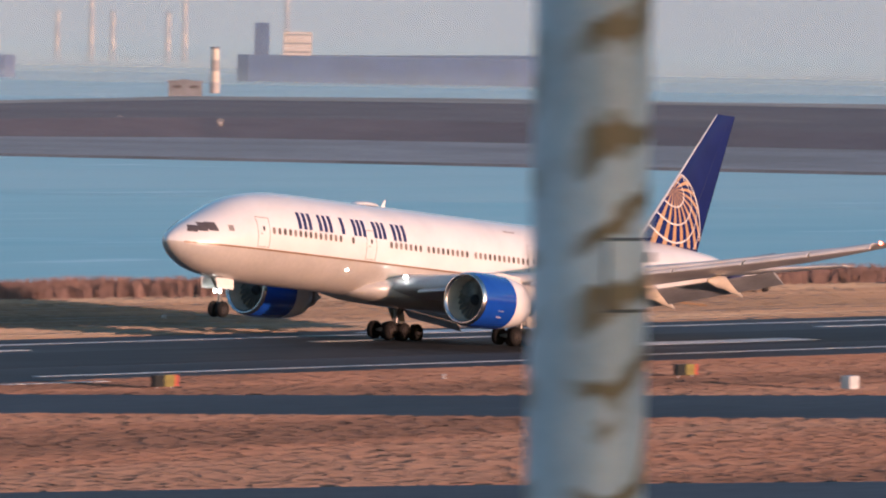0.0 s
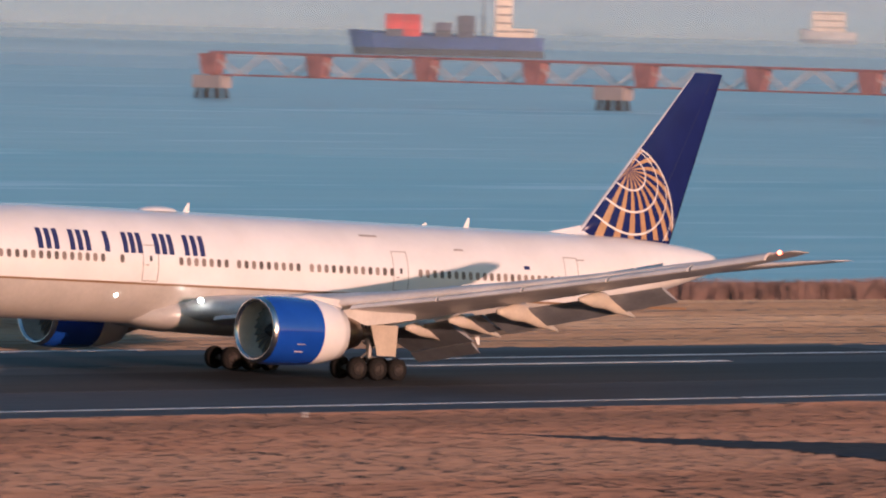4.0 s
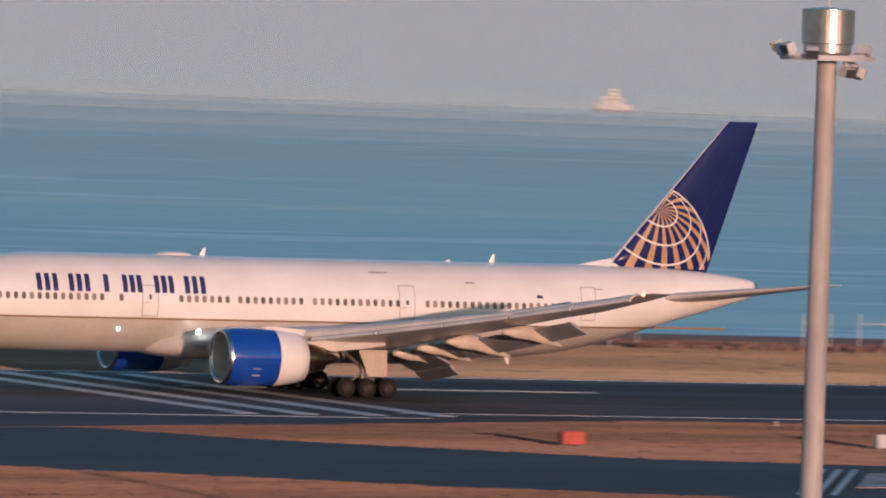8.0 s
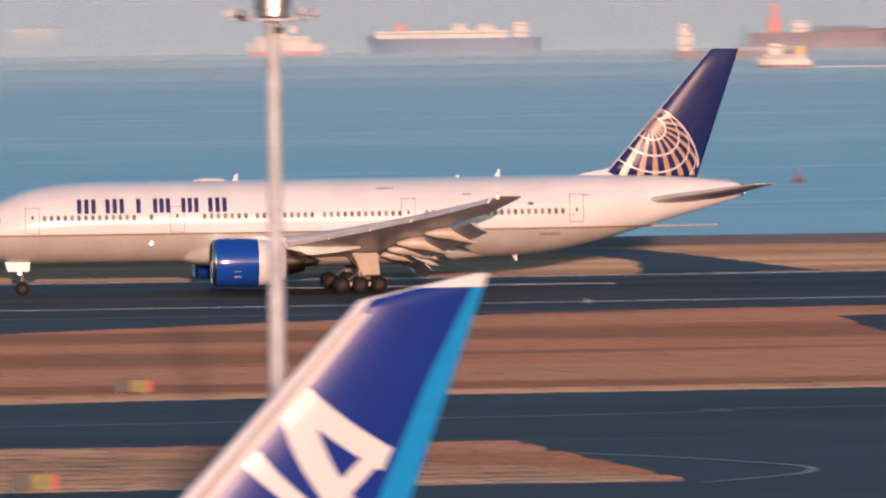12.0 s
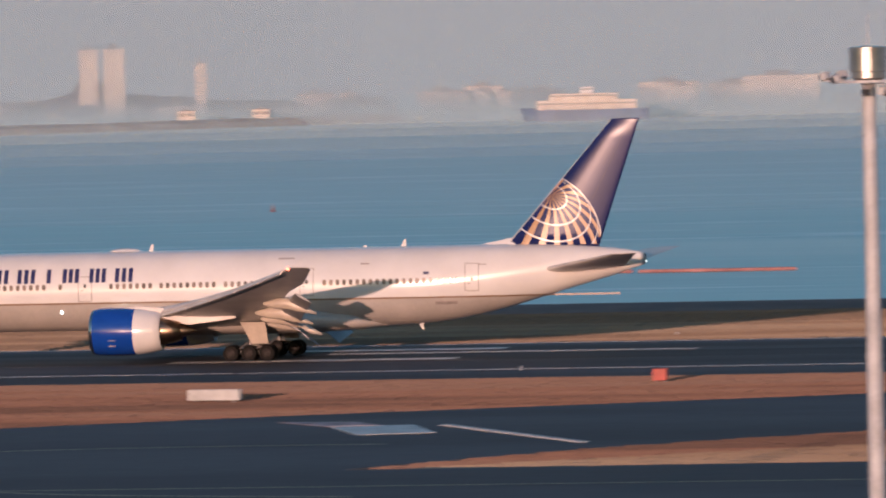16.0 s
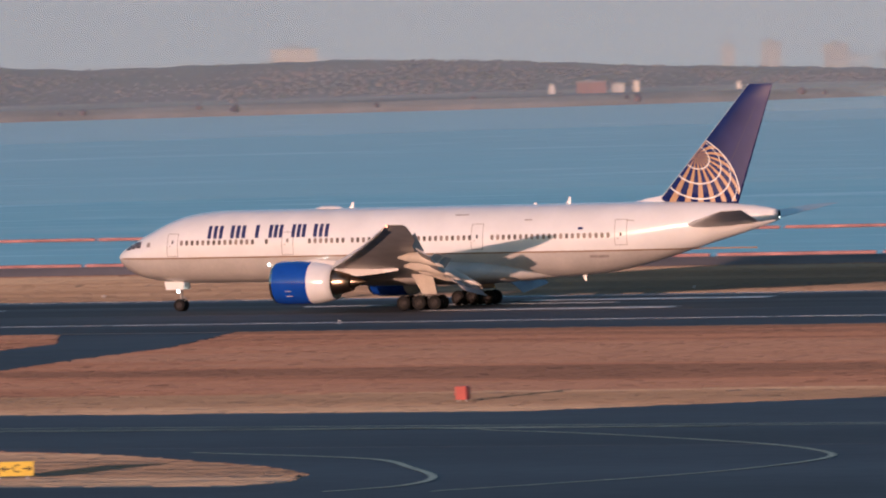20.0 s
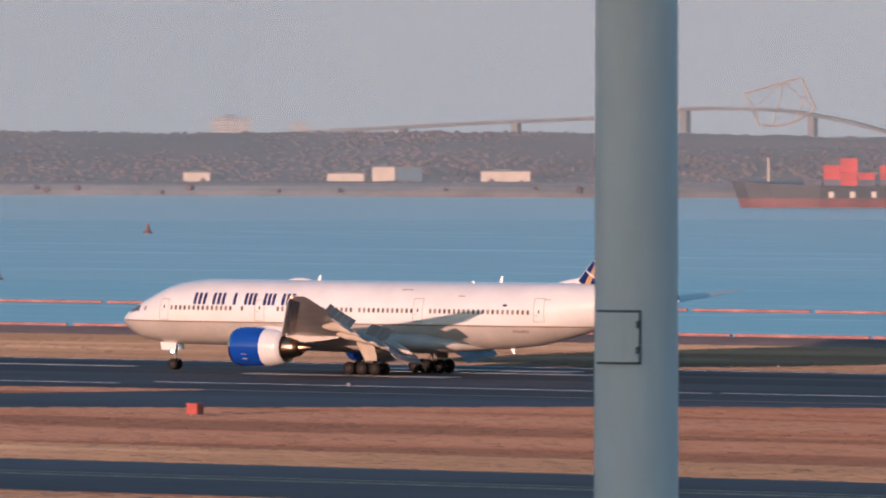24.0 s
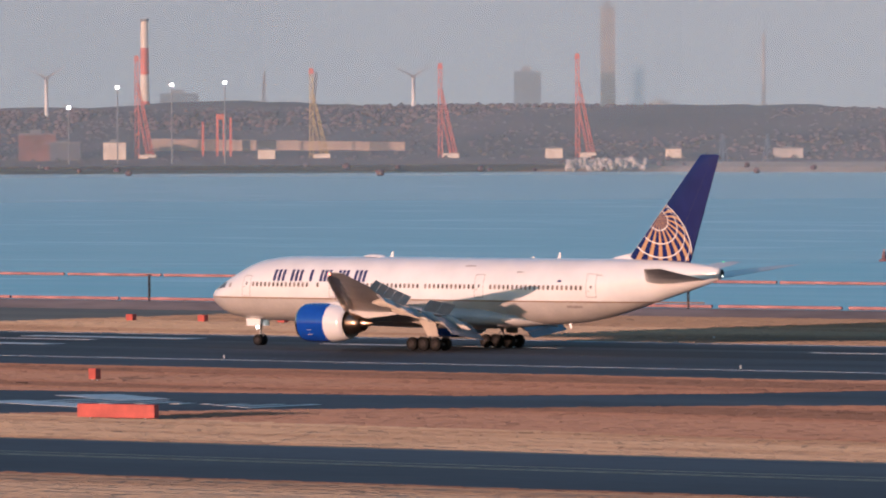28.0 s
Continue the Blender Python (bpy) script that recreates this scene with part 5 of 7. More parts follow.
def truck(x, y, turn, label):
    t = thing("service_truck", label, "truck", "service trucks", m=pose(x, y, -0.05, 0, 0, turn))
    bm = bmesh.new()
    add_box(bm, -2.6, -1.1, 1.0, 1.4, 1.1, 2.7)
    bmesh.ops.bevel(bm, geom=list(bm.edges), offset=0.06, segments=1, affect="EDGES")
    part("cargo_box", bm, M["white"], t)
    bm = bmesh.new()
    add_box(bm, 1.5, -1.05, 0.6, 3.0, 1.05, 2.2, taper=0.12)
    cab = part("cab", bm, M["letter"], t, "dark blue cab")
    bm = bmesh.new()
    add_box(bm, 2.72, -0.8, 1.4, 2.95, 0.8, 2.0)
    part("windscreen", bm, M["pane"], cab)
    bm = bmesh.new()
    add_box(bm, -2.6, -0.9, 0.6, 3.0, 0.9, 0.98)
    part("chassis", bm, M["dark"], t)
    for wx in (-1.8, 2.2):
        for wy in (-0.95, 0.95):
            w = shared("wheel", TRUCK_WHEEL[0], t, pose(wx, wy, 0.45))
            shared("rim", TRUCK_WHEEL[1], w, Matrix.Identity(4))


TRUCK_WHEEL = wheel_meshes(0.45, 0.3)
truck(640, 690, 180, "white box truck with dark cab on the shore road")
truck(649, 688, 180, "white box truck with dark cab beside another")


# ---- parked airliners: only their tails rise into view ----


def parked_fin(x, y, z_top, turn, scale, label, thick=0.10):
    """A tail fin of an airliner parked at the terminal, with its rear body on the apron."""
    t = thing("parked_airliner", label, "airplane", m=pose(x, y, 0, 0, 0, turn))
    zt = z_top
    h = 10.2 * scale
    le = lambda k: (-2.45 - 9.6 * (0.955 - k) if k < 0.955 else -2.45 + (k - 0.955) / 0.045 * 2.2) * scale
    te = lambda k: -3.7 * (1 - k) * scale
    bm = bmesh.new()
    rings = []
    for k in (0, 0.2, 0.4, 0.6, 0.8, 0.9, 0.94, 0.955, 0.962, 0.975, 0.99, 1.0):
        a, b = le(k), te(k)
        rings.append([(a + px, py * (1 if k < 0.99 else 0.4), zt - h * (1 - k)) for px, py in foil(b - a, thick, 10)])
    add_rings(bm, rings)
    for f in bm.faces:
        c = f.calc_center_median()
        k = 1 - (zt - c.z) / h
        s = (c.x - le(k)) / (te(k) - le(k))
        f.material_index = 1 if s < 0.06 or k > 0.974 else 0
    fin = part("fin", bm, [M["royal"], M["white"]], t, "royal blue fin with white leading edge", smooth=True)
    for side in (-1, 1):
        def at(s, k, out=0.012):
            c = te(k) - le(k)
            xx = max(0.0, s)
            half = 5 * thick * c * (0.2969 * math.sqrt(xx) - 0.1260 * xx - 0.3516 * xx * xx + 0.2843 * xx ** 3 - 0.1015 * xx ** 4)
            return (le(k) + s * c, side * (half + out), zt - h * (1 - k))
        def laid(name, corners, mat, lab, n=6):
            bm = bmesh.new()
            g = []
            for i in range(n + 1):
                u = i / n
                g.append([bm.verts.new(at(*[(corners[0][q] * (1 - u) + corners[1][q] * u) * (1 - v) + (corners[3][q] * (1 - u) + corners[2][q] * u) * v for q in (0, 1)])) for v in [j / n for j in range(n + 1)]])
            for i in range(n):
                for j in range(n):
                    q = (g[i][j], g[i + 1][j], g[i + 1][j + 1], g[i][j + 1])
                    bm.faces.new(q if side < 0 else q[::-1])
            part(name, bm, M[mat], fin, lab)
        laid("grey_edge", ((0.055, 0.1), (0.10, 0.1), (0.17, 0.93), (0.07, 0.93)), "grey_edge", "grey strip behind the leading edge")
        laid("rudder_band", ((0.885, 0.02), (0.995, 0.02), (0.995, 0.975), (0.84, 0.975)), "sky_blue", "light blue band on the rudder")
        # plain slanted bars in place of the name
        laid("name_bar", ((0.142, 0.744), (0.61, 0.592), (0.75, 0.592), (0.164, 0.796)), "white", "plain white painted bar")
        laid("name_bar", ((0.16, 0.762), (0.82, 0.640), (0.82, 0.682), (0.168, 0.796)), "white", "plain white painted bar")
        laid("name_bar", ((0.70, 0.675), (0.79, 0.655), (0.71, 0.585), (0.62, 0.600)), "white", "plain white painted bar")
        laid("name_bar", ((0.148, 0.656), (0.44, 0.592), (0.55, 0.592), (0.162, 0.684)), "white", "plain white painted bar")
    bm = bmesh.new()
    rings = []
    for a, lo, hi, w in ((-50, 4.4, 5.4, 0.4), (-46, 2.4, 7.3, 2.4), (-40, 2.0, 7.6, 2.8), (-14, 2.0, 7.6, 2.8), (-6, 2.9, 7.6, 2.2), (1, 4.6, 7.5, 1.3), (5.5, 6.2, 7.0, 0.35)):
        rings.append([(a * scale, w * scale * math.cos(q), ((lo + hi) / 2 + (hi - lo) / 2 * math.sin(q)) * (zt - h + 0.8) / 7.6) for q in (2 * math.pi * i / 24 for i in range(24))])
    add_rings(bm, rings)
    part("fuselage", bm, M["white"], t, "white rear fuselage", smooth=True)
    for yy in (-2.4, 2.4):
        bm = bmesh.new()
        add_tube(bm, (-30, yy, 3.2), (-30, yy, 0.4), 0.2, 0.15, 10)
        leg = part("main_leg", bm, M["steel"], t)
        for dx in (-0.6, 0.6):
            w = shared("wheel", TRUCK_WHEEL[0], leg, pose(-30 + dx, yy, 0.45))
            shared("rim", TRUCK_WHEEL[1], w, Matrix.Identity(4))
    return t


parked_fin(16.83, 151.29, 17.0, 3, 1.0, "parked airliner with royal blue tail and light blue rudder")
parked_fin(-47.75, 142.25, 15.95, -86, 1.0, "parked airliner with royal blue tail seen from behind", 0.055)

# ---- reeds and grass tufts, uncountable ----

verts, faces = [], []
rnd = random.Random(3)
for k in range(26000):
    x = rnd.uniform(300, 690)
    y = float(np.interp(x, [300, 520, 900], [722, 708, 698])) - 7 + 11 * rnd.random() ** 0.8
    tall = 0.35 + 0.95 * min(1, max(0, (x - 325) / 90))
    h = tall * (0.75 + 0.35 * noise.noise(Vector((x * 0.06, y * 0.2, 0)))) * rnd.uniform(0.6, 1.25)
    w, lean = rnd.uniform(0.04, 0.11), rnd.uniform(-0.25, 0.35)
    i = len(verts)
    verts += [(x - w, y, -0.3), (x + w, y, -0.3), (x + w * 0.8 + lean * 0.6, y + 0.1, 0.2 + h * 0.7), (x + lean, y + 0.15, 0.2 + h), (x - w * 0.8 + lean * 0.5, y + 0.1, 0.2 + h * 0.65)]
    faces.append((i, i + 1, i + 2, i + 3, i + 4))
me = bpy.data.meshes.new("reeds")
me.from_pydata(verts, [], faces)
me.materials.append(M["reed"])
tagged(new("reeds", me), "dry reddish reeds along the shore", "", "", "stuff")

# ---- glowing haze backdrop behind everything ----


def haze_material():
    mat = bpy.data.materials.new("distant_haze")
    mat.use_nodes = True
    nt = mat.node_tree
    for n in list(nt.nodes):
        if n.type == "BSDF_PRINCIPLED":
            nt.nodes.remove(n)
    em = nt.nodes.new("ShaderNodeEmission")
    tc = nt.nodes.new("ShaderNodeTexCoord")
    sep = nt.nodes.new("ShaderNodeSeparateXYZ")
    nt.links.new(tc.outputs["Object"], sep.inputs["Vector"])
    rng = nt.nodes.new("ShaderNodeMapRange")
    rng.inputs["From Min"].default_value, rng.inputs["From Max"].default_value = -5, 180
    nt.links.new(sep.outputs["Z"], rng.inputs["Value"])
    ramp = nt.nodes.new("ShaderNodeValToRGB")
    # haze painted by height; the lowest metres take the far water's colour
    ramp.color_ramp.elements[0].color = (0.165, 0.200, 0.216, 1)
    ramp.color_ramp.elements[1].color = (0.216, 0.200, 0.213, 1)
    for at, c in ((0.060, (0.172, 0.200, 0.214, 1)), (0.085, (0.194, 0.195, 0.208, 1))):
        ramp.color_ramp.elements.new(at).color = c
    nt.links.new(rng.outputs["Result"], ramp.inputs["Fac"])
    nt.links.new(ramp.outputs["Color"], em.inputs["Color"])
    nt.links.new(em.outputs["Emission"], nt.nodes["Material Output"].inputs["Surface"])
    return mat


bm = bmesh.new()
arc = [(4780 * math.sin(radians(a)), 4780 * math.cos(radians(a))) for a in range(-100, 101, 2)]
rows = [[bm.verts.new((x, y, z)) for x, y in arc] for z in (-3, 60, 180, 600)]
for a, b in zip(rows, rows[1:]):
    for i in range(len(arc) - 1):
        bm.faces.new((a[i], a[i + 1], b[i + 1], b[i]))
tagged(part("backdrop", bm, haze_material()), "glowing backdrop in grey mauve haze tones", "", "", "structure")


def far_band_material():
    """A glowing band in the far water's colour that thins out upwards."""
    mat = bpy.data.materials.new("far_glow_band")
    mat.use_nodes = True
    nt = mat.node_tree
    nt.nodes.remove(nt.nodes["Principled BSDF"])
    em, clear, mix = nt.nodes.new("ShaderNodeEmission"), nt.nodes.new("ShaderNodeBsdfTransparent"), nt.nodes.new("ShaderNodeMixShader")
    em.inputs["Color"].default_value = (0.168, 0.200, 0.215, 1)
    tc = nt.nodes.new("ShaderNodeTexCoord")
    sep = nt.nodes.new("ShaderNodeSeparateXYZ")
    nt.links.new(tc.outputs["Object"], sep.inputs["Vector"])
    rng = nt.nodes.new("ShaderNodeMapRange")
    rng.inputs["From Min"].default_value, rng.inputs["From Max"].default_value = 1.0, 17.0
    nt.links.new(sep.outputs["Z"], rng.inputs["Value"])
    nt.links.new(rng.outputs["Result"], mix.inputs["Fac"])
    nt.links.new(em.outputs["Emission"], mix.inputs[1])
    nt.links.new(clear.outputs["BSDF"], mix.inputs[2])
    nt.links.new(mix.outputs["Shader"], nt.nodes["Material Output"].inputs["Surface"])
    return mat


# band added before the skyline to hide its foot in a mist-like glow
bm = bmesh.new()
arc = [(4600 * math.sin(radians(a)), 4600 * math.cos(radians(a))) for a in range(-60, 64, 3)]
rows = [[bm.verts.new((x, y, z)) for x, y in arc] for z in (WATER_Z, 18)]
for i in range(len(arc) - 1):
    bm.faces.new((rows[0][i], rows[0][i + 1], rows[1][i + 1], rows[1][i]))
tagged(part("backdrop", bm, far_band_material()), "glowing band in far water colour before the skyline", "", "", "structure")


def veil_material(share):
    """Thin haze put into a sheet's surface: mostly clear, a little white scatter."""
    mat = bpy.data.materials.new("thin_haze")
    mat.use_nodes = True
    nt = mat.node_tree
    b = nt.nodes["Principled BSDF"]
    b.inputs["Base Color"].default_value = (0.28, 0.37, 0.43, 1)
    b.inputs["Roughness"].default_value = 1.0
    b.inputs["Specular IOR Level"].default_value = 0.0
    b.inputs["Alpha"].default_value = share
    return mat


def low_veil(radius, share, high):
    """A haze sheet added low to lighten the far water, thinning out upwards."""
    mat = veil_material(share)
    mat.name = "low_veil"
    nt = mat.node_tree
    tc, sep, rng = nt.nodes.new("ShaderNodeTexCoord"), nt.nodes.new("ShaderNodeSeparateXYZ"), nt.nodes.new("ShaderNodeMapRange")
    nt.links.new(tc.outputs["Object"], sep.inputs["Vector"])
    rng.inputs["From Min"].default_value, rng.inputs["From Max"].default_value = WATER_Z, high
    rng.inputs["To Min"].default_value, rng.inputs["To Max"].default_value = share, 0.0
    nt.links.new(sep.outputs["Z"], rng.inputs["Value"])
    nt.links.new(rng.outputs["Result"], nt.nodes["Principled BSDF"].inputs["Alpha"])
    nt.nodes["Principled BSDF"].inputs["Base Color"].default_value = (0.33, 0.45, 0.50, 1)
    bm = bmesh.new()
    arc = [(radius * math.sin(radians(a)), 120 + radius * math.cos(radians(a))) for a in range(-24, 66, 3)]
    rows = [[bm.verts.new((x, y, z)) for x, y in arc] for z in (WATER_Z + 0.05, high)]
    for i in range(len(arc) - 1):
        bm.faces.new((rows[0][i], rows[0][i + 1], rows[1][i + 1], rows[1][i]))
    ob = tagged(part("backdrop", bm, mat), "low see-through sheet that lightens the far water", "", "", "structure")
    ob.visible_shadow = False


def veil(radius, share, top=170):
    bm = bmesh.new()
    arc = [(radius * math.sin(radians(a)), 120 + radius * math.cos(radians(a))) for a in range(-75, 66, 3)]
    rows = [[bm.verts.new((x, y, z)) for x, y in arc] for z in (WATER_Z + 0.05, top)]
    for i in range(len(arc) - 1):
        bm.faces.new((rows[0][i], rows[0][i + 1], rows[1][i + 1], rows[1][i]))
    ob = tagged(part("backdrop", bm, veil_material(share)), "see-through sheet imitating thin evening haze over the bay", "", "", "structure")
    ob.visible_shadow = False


# upright sheets across the bay lay haze over what stands behind them
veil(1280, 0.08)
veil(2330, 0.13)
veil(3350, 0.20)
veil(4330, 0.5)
low_veil(2700, 0.16, 3.0)
low_veil(3300, 0.26, 5.0)
low_veil(3900, 0.4, 8.0)
low_veil(4360, 0.5, 10.0)

M.update({
    "hull_black": shade("black_hull_paint", (0.035, 0.035, 0.045), 0.5, var=0.15, scale=0.1, fine=1),
    "hull_red": shade("red_hull_paint", (0.17, 0.040, 0.038), 0.55, var=0.15, scale=0.1, fine=1),
    "hull_blue": shade("blue_hull_paint", (0.05, 0.09, 0.22), 0.5, var=0.12, scale=0.1, fine=1),
    "hull_brown": shade("brown_red_hull_paint", (0.19, 0.075, 0.068), 0.6, var=0.15, scale=0.1, fine=1),
    "cream": shade("cream_paint", (0.72, 0.62, 0.50), 0.5, var=0.08, scale=0.2, fine=2),
    "funnel": shade("yellow_funnel_paint", (0.70, 0.40, 0.06), 0.5, var=0.08, scale=0.3),
    "box_red": shade("red_container_paint", (0.50, 0.055, 0.05), 0.55, var=0.12, scale=0.3, per_piece=0.25),
    "box_grey": shade("dark_container_paint", (0.10, 0.10, 0.13), 0.55, var=0.12, scale=0.3, per_piece=0.3),
    "pier_red": shade("pier_red_paint", (0.30, 0.13, 0.12), 0.6, var=0.15, scale=0.3, per_piece=0.1),
    "boom": shade("faded_red_plastic", (0.42, 0.20, 0.18), 0.6, var=0.2, scale=0.2),
    "crane_red": shade("crane_red_paint", (0.60, 0.13, 0.08), 0.55, var=0.1, scale=0.2),
    "crane_yellow": shade("crane_ochre_paint", (0.50, 0.34, 0.10), 0.55, var=0.1, scale=0.2),
    "crane_blue": shade("crane_blue_paint", (0.05, 0.10, 0.22), 0.55, var=0.1, scale=0.2),
    "concrete": shade("pale_concrete", (0.46, 0.42, 0.39), 0.85, var=0.1, scale=0.15, fine=1.2, per_piece=0.2),
    "concrete_dark": shade("grey_concrete", (0.20, 0.20, 0.21), 0.85, var=0.12, scale=0.1, fine=1.0),
    "tower_blue": shade("blue_glass_tower", (0.10, 0.16, 0.24), 0.3, var=0.1, scale=0.1, fine=1.0),
    "woods": shade("bare_woodland", (0.132, 0.087, 0.092), 0.95, var=0.18, scale=0.012, fine=0.1, second=(0.080, 0.054, 0.068)),
    "scrub": shade("brown_scrub_land", (0.29, 0.205, 0.18), 0.95, var=0.2, scale=0.01, fine=0.12, second=(0.18, 0.13, 0.125)),
    "sand": shade("pale_sand_bank", (0.44, 0.33, 0.26), 0.95, var=0.15, scale=0.02, fine=0.2),
    "bank_grey": shade("grey_stone_bank", (0.33, 0.28, 0.27), 0.9, var=0.15, scale=0.02, fine=0.3),
    "flood_glow": glow("floodlight_glow", (1.0, 0.93, 0.82), 5.0),
    "foam": shade("white_wake_foam", (0.62, 0.60, 0.60), 0.8, var=0.1, scale=0.1),
})


def spot(bearing, dist, origin=(0, 0)):
    """A place by its bearing to the left of the y axis and its distance from a viewpoint."""
    return Vector((origin[0] - dist * math.sin(radians(bearing)), origin[1] + dist * math.cos(radians(bearing)), 0))


EARLY = (80, 284)         # viewpoint at the start of the shot
rnd_far = random.Random(11)


def ribbon(name, line, profile, away, mats, label, kind="structure", noise_z=0.0):
    """Land laid along a line: profile rows of (metres back from the line, height, material)."""
    bm = bmesh.new()
    rows = []
    for i, (x, y, k) in enumerate(line):
        row = []
        for d, z, m in profile:
            n = noise.fractal(Vector((x * 0.004, y * 0.004, d * 0.01)), 1.0, 2.0, 4) * noise_z if z > 3 else 0
            row.append(bm.verts.new((x + away[0] * d * k, y + away[1] * d * k, WATER_Z + (z - WATER_Z + n) * (0.35 + 0.65 * k))))
        rows.append(row)
    for a, b in zip(rows, rows[1:]):
        for j in range(len(profile) - 1):
            bm.faces.new((a[j], b[j], b[j + 1], a[j + 1])).material_index = profile[j][2]
    bmesh.ops.recalc_face_normals(bm, faces=bm.faces)
    return tagged(part(name, bm, [M[m] for m in mats]), label, "", "", kind)


def along(pts, n):
    """Evenly spaced points on a broken line of (x, y, share)."""
    out = []
    for a, b in zip(pts, pts[1:]):
        for i in range(n):
            u = i / n
            out.append(tuple(p + (q - p) * u for p, q in zip(a, b)))
    return out + [pts[-1]]


# long dark breakwater island
ribbon("land_1", along([(1092, 1318, 0.02), (1108, 1290, 0.25), (1132, 1240, 0.6), (1165, 1180, 0.9), (1215, 1085, 1.0), (1290, 960, 1.0), (1420, 740, 1.0), (1600, 420, 1.0)], 10),
       [(0, -2.4, 2), (5, -1.5, 0), (150, 0.2, 4), (185, 3.4, 4), (330, 4.9, 4), (420, 5.2, 3), (470, 5.6, 3), (560, 5.2, 2), (640, 0, 2), (660, -2.5, 2)], (0.76, 0.65), ["bank_grey", "scrub", "shore", "sand", "woods"], "long breakwater island with grey bank and dark scrub", noise_z=0.9)
# far shore opposite the runway
coast = [(-4200, 3100, 1), (-2800, 2990, 1), (-2400, 2870, 1), (-2110, 2840, 1), (-1820, 2850, 1), (-1640, 2940, 1), (-1500, 3000, 1), (-1390, 3010, 1), (-1310, 3080, 1), (-1230, 3270, 0.8), (-1130, 3330, 0.35), (-1010, 3330, 0.12), (-930, 3330, 0.04)]
ribbon("land_2", along(coast, 8), [(0, -2.4, 1), (10, 0.2, 1), (28, 2.2, 0), (420, 3.0, 0), (900, 3.0, 0), (1100, 3.0, 0)], (-0.35, 0.937), ["scrub", "sand"], "flat brown shore with a pale sea wall", noise_z=0.0)


def hill(name, b0, b1, dist, heights, depth, material, label):
    """A wooded ridge seen across the water."""
    bm = bmesh.new()
    n = 120
    rows = []
    for i in range(n + 1):
        b = b0 + (b1 - b0) * i / n
        h = float(np.interp(i / n, np.linspace(0, 1, len(heights)), heights))
        row = []
        for d, k in ((0, 0.05), (0.25, 0.42), (0.5, 0.74), (0.75, 0.95), (1.0, 1.0), (1.3, 0.2)):
            p = spot(b, dist + depth * d)
            z = h * k * (1 + 0.19 * noise.fractal(Vector((p.x * 0.006, p.y * 0.006, k)), 1.0, 2.0, 5)) + 1.6 * k * noise.noise(Vector((p.x * 0.05, p.y * 0.05, 0)))
            row.append(bm.verts.new((p.x, p.y, max(1.0, z))))
        rows.append(row)
    for a, b in zip(rows, rows[1:]):
        for j in range(5):
            bm.faces.new((a[j], b[j], b[j + 1], a[j + 1]))
    bmesh.ops.recalc_face_normals(bm, faces=bm.faces)
    return tagged(part(name, bm, M[material], smooth=True), label, "", "", "structure")


hill("hill_1", 52, 30.2, 3660, [24, 27, 29, 30, 28, 27, 28, 29, 27, 25, 26, 25, 22], 420, "woods", "long dark wooded hill across the water")
hill("hill_2", 32, 20.5, 3700, [20, 22, 21, 20, 17, 18, 19, 17, 12, 9, 6, 3], 420, "woods", "lower wooded ridge across the water")


def woods(name, b0, b1, d0, d1, z_of, count, label):
    """Crowns of far trees, too many to count."""
    verts, faces = [], []
    for k in range(count):
        b, d = rnd_far.uniform(b0, b1), rnd_far.uniform(d0, d1)
        p = spot(b, d)
        r = rnd_far.uniform(1.0, 2.4)
        z = z_of(b, d)
        i = len(verts)
        m = 5
        for lv, rr in ((-0.6, 0.6), (0.1, 1.0), (0.75, 0.62)):
            for q in range(m):
                a = 2 * math.pi * (q + lv) / m
                s = rr * rnd_far.uniform(0.7, 1.25)
                verts.append((p.x + r * s * math.cos(a), p.y + r * s * math.sin(a), z + r * (0.75 * lv + rnd_far.uniform(-0.1, 0.15))))
        verts.append((p.x, p.y, z + r * rnd_far.uniform(0.8, 1.1)))
        for lv in range(2):
            for q in range(m):
                a, c = i + lv * m + q, i + lv * m + (q + 1) % m
                faces += [(a, c, c + m, a + m)]
        for q in range(m):
            faces.append((i + 2 * m + q, i + 2 * m + (q + 1) % m, i + 3 * m))
    me = bpy.data.meshes.new(name)
    me.from_pydata(verts, [], faces)
    me.materials.append(M["woods"])
    me.polygons.foreach_set("use_smooth", [True] * len(me.polygons))
    return tagged(new(name, me), label, "", "", "stuff")


H1 = lambda b: float(np.interp((52 - b) / 21.8, np.linspace(0, 1, 13), [24, 27, 29, 30, 28, 27, 28, 29, 27, 25, 26, 25, 22]))
H2 = lambda b: float(np.interp((32 - b) / 11.5, np.linspace(0, 1, 12), [20, 22, 21, 20, 17, 18, 19, 17, 12, 9, 6, 3]))
woods("far_woods", 46, 30.4, 3680, 4080, lambda b, d: H1(b) * float(np.interp((d - 3660) / 420, [0, 0.25, 0.5, 0.75, 1], [0.05, 0.42, 0.74, 0.95, 1.0])) - 0.6, 7500, "bare brown woodland over the far hill")
woods("far_woods", 31, 21.5, 3720, 4100, lambda b, d: H2(b) * float(np.interp((d - 3700) / 420, [0, 0.25, 0.5, 0.75, 1], [0.05, 0.42, 0.74, 0.95, 1.0])) - 0.6, 3600, "bare brown woodland over the low ridge")
woods("shore_scrub", 46, 22, 2990, 3600, lambda b, d: 2.2, 60, "dark scrub on the flat far shore")


# ---- ships at anchor ----


